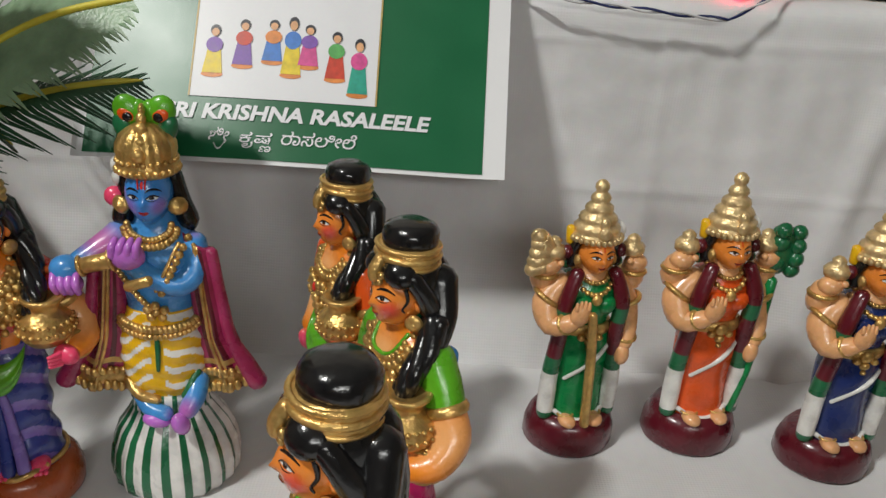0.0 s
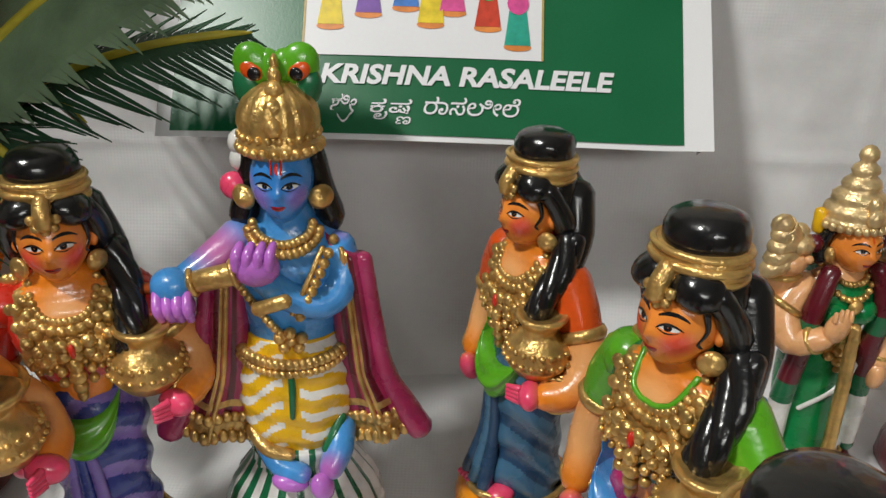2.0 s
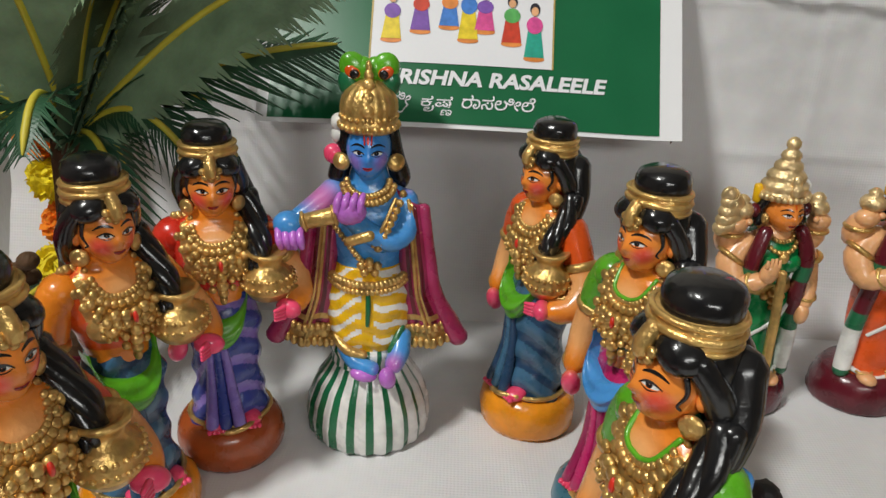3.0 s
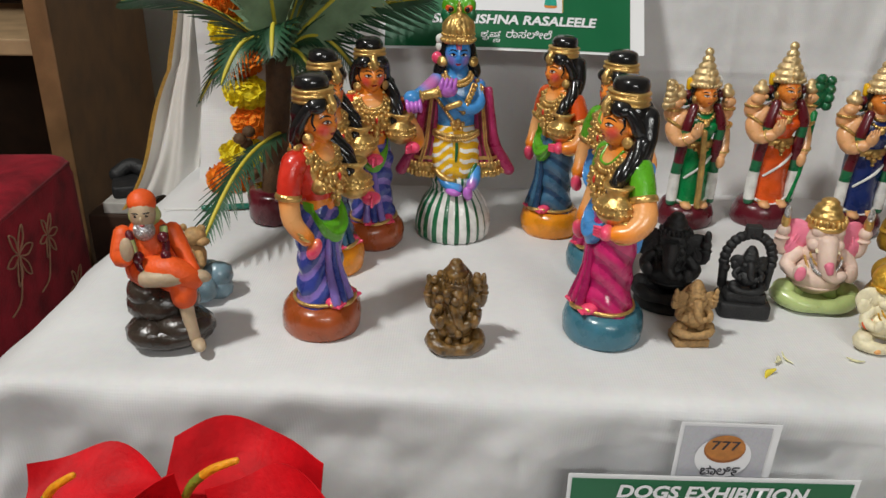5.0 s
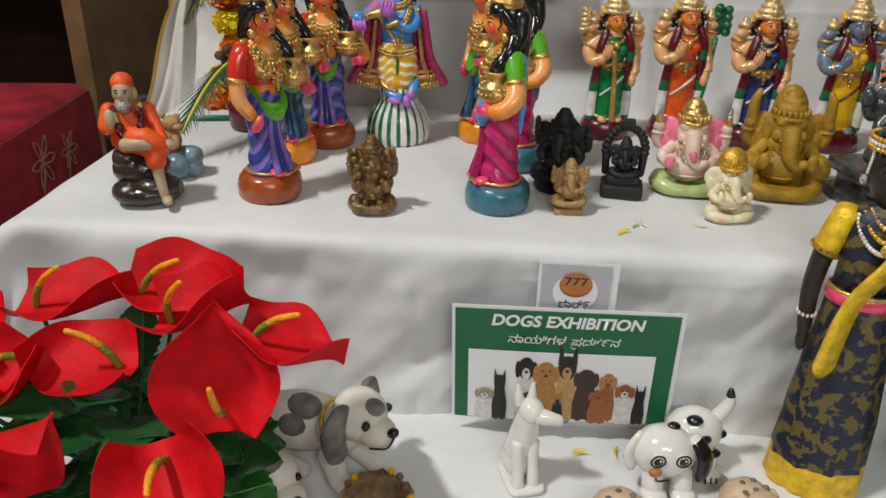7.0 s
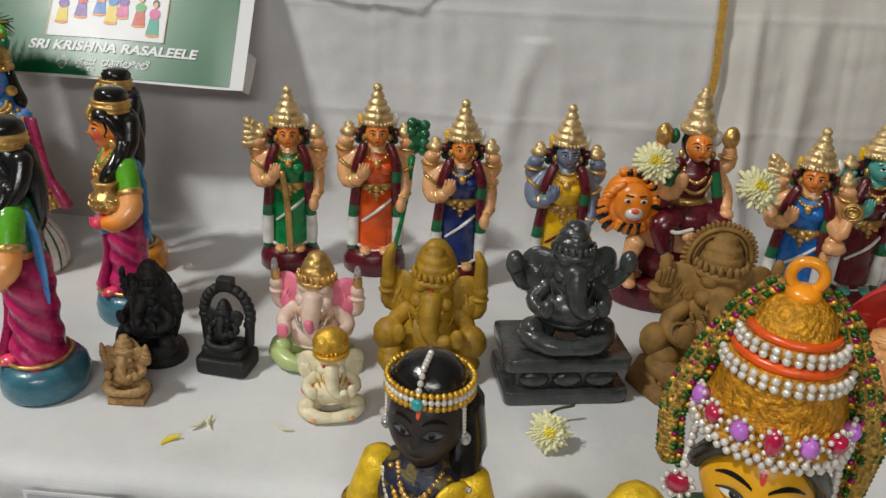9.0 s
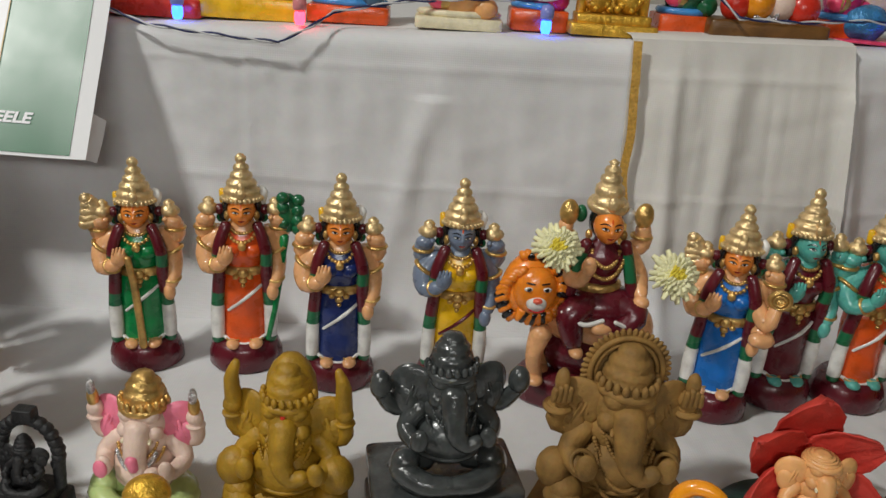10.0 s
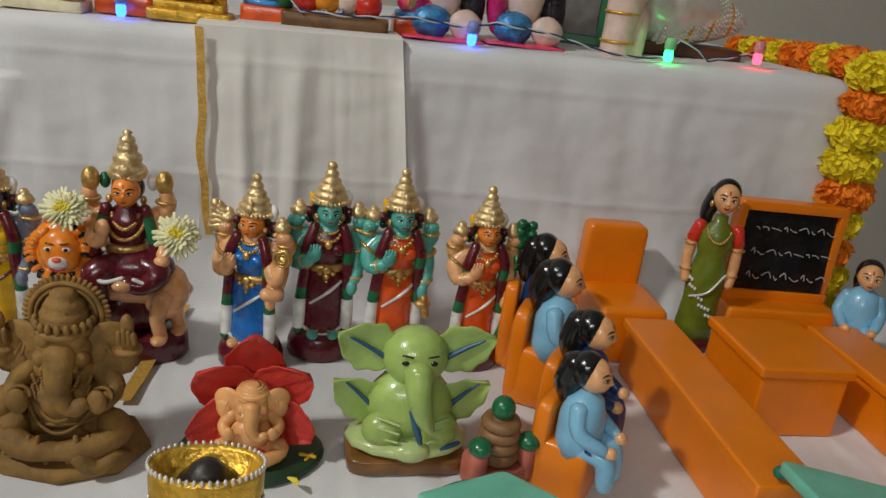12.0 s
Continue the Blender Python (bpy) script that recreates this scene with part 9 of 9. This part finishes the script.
for x, y, w, d, h, m1, m2, words in ((0.060, 0.735, 0.12, 0.06, 0.020, RED, YELLOW, "red and yellow painted"), (0.165, 0.735, 0.11, 0.05, 0.022, YELLOW, SANDAL, "yellow painted"), (0.270, 0.735, 0.085, 0.05, 0.018, VERMIL, SLATE, "orange painted"), (0.385, 0.715, 0.090, 0.05, 0.012, IVORY, APRICOT, "cream"), (0.468, 0.730, 0.060, 0.05, 0.022, VERMIL, MAGENTA, "orange and pink"), (0.622, 0.735, 0.060, 0.05, 0.022, VERMIL, DGREEN, "orange and green"), (0.792, 0.745, 0.050, 0.05, 0.022, VERMIL, MAGENTA, "red")):
    c = Clay()
    z = base_z(x)
    c.block((0, 0, h / 2), (w, d, h), m1, power=0.14)
    c.torus((0, 0, h + 0.003), min(w, d) * 0.42, 0.005, SKY if m1 is VERMIL else m1, sx=w / d * 0.95, flat=0.8)
    c.lathe([(0.020, h), (0.026, h + 0.020), (0.022, h + 0.06), (0.017, h + 0.10), (0.006, h + 0.13)], m2, sx=w / 0.07, seg=20, wob=lambda i, a: 1 + 0.10 * math.sin(a * 6 + i * 2))
    for k in range(5):
        c.ball((w * (0.3 * math.cos(k * 2.2)), -d * 0.34, h + 0.010 + 0.008 * (k % 3)), (0.012, 0.009, 0.011), (m2, GOLD, WHITE, m2, PINK)[k], seg=10, rings=7)
    statue("painted_idol", c, (x, y, z), 0, words + " clay idol on a flat base", "idol", "idols on the upper step")
c = Clay()
c.block((0, 0, 0.006), (0.090, 0.044, 0.012), BRIGHTGOLD, power=0.12)
c.block((0, 0, 0.016), (0.076, 0.036, 0.010), BRIGHTGOLD, power=0.12)
c.block((0, 0.010, 0.070), (0.068, 0.010, 0.110), BRIGHTGOLD, power=0.12)
for s in (-1, 1):
    c.tube([(s * 0.032, 0.002, 0.02), (s * 0.032, 0.002, 0.12)], 0.0055, BRIGHTGOLD)
    c.ball((s * 0.016, -0.001, 0.036), (0.014, 0.010, 0.015), BRIGHTGOLD)
    c.ball((s * 0.016, -0.001, 0.060), (0.010, 0.008, 0.010), BRIGHTGOLD)
    for k in range(8):
        c.ball((s * (0.004 + 0.0035 * k), -0.006, 0.026 + 0.004 * ((k * 5) % 4)), 0.004, BRIGHTGOLD, seg=7, rings=5)
statue("golden_frame", c, (0.541, 0.705, base_z(0.541)), 0, "shiny golden relief frame of seated deities", "ornament", rough=0.0008)
# seated family on brown plinth, pale swans, conch of beads
c = Clay()
c.block((0, 0, 0.010), (0.120, 0.060, 0.020), surface("plinth_wood", (0.16, 0.07, 0.015), 0.4, vary=0.25), power=0.12)
c.block((0, 0, 0.0015), (0.130, 0.068, 0.003), MAROON, power=0.2)
for k, (x, z, r, m) in enumerate(((-0.034, 0.034, 0.016, RED), (-0.012, 0.038, 0.018, OCHRE), (0.012, 0.036, 0.015, PALEPINK), (0.034, 0.034, 0.017, RED), (0.000, 0.058, 0.018, PALEPINK), (0.034, 0.060, 0.015, PALEPINK), (-0.040, 0.060, 0.016, GREEN))):
    c.ball((x, -0.012, z), (r, r * 0.8, r), m)
c.torus((-0.004, -0.018, 0.031), 0.012, 0.003, SILVER, rot=(75, 0, 0))
statue("seated_family_idol", c, (0.700, 0.715, base_z(0.70)), -3, "painted seated family idol on a brown wooden plinth", "idol", "idols on the upper step")
FOIL = surface("blue_foil", (0.05, 0.22, 0.45), 0.25, 0.3, vary=0.5, scale=60, bump=0.5)
DARKFOIL = surface("dark_foil", (0.03, 0.025, 0.03), 0.25, 0.5, vary=0.5, scale=60, bump=0.5)
for x, m in ((0.825, FOIL), (0.925, FOIL)):
    c = Clay()
    c.ball((-0.014, 0, 0.020), (0.024, 0.020, 0.020), m)
    c.ball((0.026, -0.006, 0.020), (0.020, 0.014, 0.018), PALEPINK)
    c.ball((-0.002, 0.012, 0.060), (0.026, 0.020, 0.040), PALEPINK)
    c.ball((0.034, 0.012, 0.050), (0.016, 0.014, 0.046), DARKFOIL)
    c.ball((-0.036, 0.010, 0.050), (0.012, 0.012, 0.040), MAGENTA)
    c.ball((0.004, -0.010, 0.075), (0.012, 0.010, 0.012), VERMIL)
    c.block((0, 0.006, 0.002), (0.100, 0.060, 0.004), PINK, power=0.3)
    statue("couple_idol", c, (x, 0.725, base_z(x)), 0, "pale couple idol with crumpled blue foil drape", "idol", "idols on the upper step", rough=0.003)
c = Clay()
c.tube([(0, 0, 0.0), (0, 0, 0.030), (0.004, 0, 0.080)], [0.020, 0.019, 0.024], PALEPINK, seg=16)
c.tube([(0.022, 0.004, 0.0), (0.022, 0.004, 0.05)], [0.014, 0.016], PALEPINK, seg=14)
c.ball((0.008, 0, 0.090), (0.030, 0.024, 0.032), PALEPINK)
for z in (0.016, 0.050):
    c.torus((0.0, 0, z), 0.0205, 0.0018, BRIGHTGOLD)
statue("pale_idol", c, (1.040, 0.715, base_z(1.04)), 0, "pale pink elephant idol with gold bangles", "idol", "idols on the upper step")
conch = thing("beaded_conch", (1.150, 0.775, base_z(1.15)), 0, "white beaded conch with gold spirals on a stand", "ornament")
part("stand", Clay().block((0, 0, 0.008), (0.16, 0.05, 0.016), surface("stand_brown", (0.10, 0.04, 0.02), 0.4), power=0.2), conch)
c = Clay()
for i in range(30):
    t = i / 29
    x = -0.062 + 0.142 * t
    r = 0.060 * (1 - t) ** 0.75 * min(1, 0.5 + t * 4) + 0.004
    n = max(8, int(2 * math.pi * r / 0.0062))
    for j in range(n):
        a = math.pi * 2 * j / n + i * 0.3
        c.ball((x, r * math.cos(a) * 0.8, 0.066 - 0.018 * t + r * math.sin(a)), 0.0034, BRIGHTGOLD if i % 6 == 0 else PEARL, seg=6, rings=4)
ob = part("shell", c, conch, "strings of pearl beads")
part("shell_core", Clay().tube([(-0.064, 0, 0.066), (-0.03, 0, 0.062), (0.03, 0, 0.056), (0.084, 0, 0.048)], [0.045, 0.052, 0.028, 0.003], PEARL, seg=20), conch)
frame_green = thing("framed_picture", (1.005, 0.800, base_z(1.0)), -12, "small picture in a green and white frame", "picture")
part("frame", bevel_box("frame", (0.09, 0.010, 0.13), surface("frame_green", (0.01, 0.16, 0.06), 0.4), 0.003), frame_green, m=pose(0, 0, 0.066, -8))
part("print", bevel_box("print", (0.066, 0.004, 0.104), surface("print_dark", (0.10, 0.09, 0.08), 0.4, vary=0.5, scale=40), 0.001), frame_green, m=pose(0, -0.006, 0.066, -8))

# string of small coloured lights
CORD = surface("blue_cord", (0.01, 0.02, 0.10), 0.4)
CORDW = surface("white_cord", (0.6, 0.6, 0.62), 0.4)
lights = thing("string_lights", (0, 0, 0), 0, "string of small coloured lights on twisted blue cord", "lights")
way = [(0.015, 0.70, 0.312), (0.048, 0.655, 0.302), (0.087, 0.644, 0.291), (0.144, 0.640, 0.287), (0.213, 0.640, 0.283), (0.245, 0.648, 0.300), (0.262, 0.668, 0.312), (0.330, 0.690, 0.325), (0.400, 0.690, 0.332), (0.470, 0.692, 0.335), (0.560, 0.668, 0.360), (0.640, 0.680, 0.350), (0.660, 0.672, 0.332), (0.720, 0.670, 0.332), (0.790, 0.676, 0.338), (0.848, 0.682, 0.333), (0.880, 0.680, 0.342), (0.940, 0.676, 0.338), (1.000, 0.674, 0.326), (1.050, 0.670, 0.322), (1.088, 0.678, 0.326), (1.110, 0.690, 0.345), (1.135, 0.690, 0.338), (1.150, 0.690, 0.326), (1.205, 0.700, 0.338), (1.26, 0.76, 0.340)]
c, d = Clay(), Clay()
fine = []
for a, b in zip(way, way[1:]):
    n = max(2, int((Vector(b) - Vector(a)).length / 0.006))
    fine += [Vector(a).lerp(Vector(b), i / n) for i in range(n)]
for strand, cl, m in ((0, c, CORD), (math.pi, d, CORDW)):
    cl.tube([tuple(p + Vector((0, 0.0012 * math.cos(i * 0.8 + strand), 0.0012 * math.sin(i * 0.8 + strand)))) for i, p in enumerate(fine)], 0.0010, m, seg=5, smooth=False)
part("cord", c, lights, "dark blue cord")
part("cord", d, lights, "white cord")
for x, y, dz, nm, col in ((0.228, 0.672, 0, "red", (1.0, 0.03, 0.06)), (0.472, 0.682, 0, "blue", (0.02, 0.10, 1.0)), (0.853, 0.676, 0, "blue", (0.02, 0.10, 1.0)), (1.092, 0.676, 0, "green", (0.02, 1.0, 0.15)), (1.214, 0.690, 0.004, "red", (1.0, 0.03, 0.06)), (0.105, 0.682, 0, "blue", (0.02, 0.10, 1.0))):
    bulb = part("bulb", Clay().lathe([(0.0038, 0.0), (0.0054, 0.004), (0.0054, 0.011), (0.0038, 0.0142), (0.0, 0.0150)], glow("led_" + nm, col, 9.0, col), seg=14), lights, nm + " lit bulb", m=pose(x, y, base_z(x) + dz + 0.001))
    part("holder", Clay().lathe([(0.0046, 0.013), (0.0066, 0.015), (0.0070, 0.021), (0.0054, 0.027), (0.0, 0.028)], surface("holder_" + nm, tuple(0.25 + 0.5 * v for v in col), 0.3), seg=14), bulb)
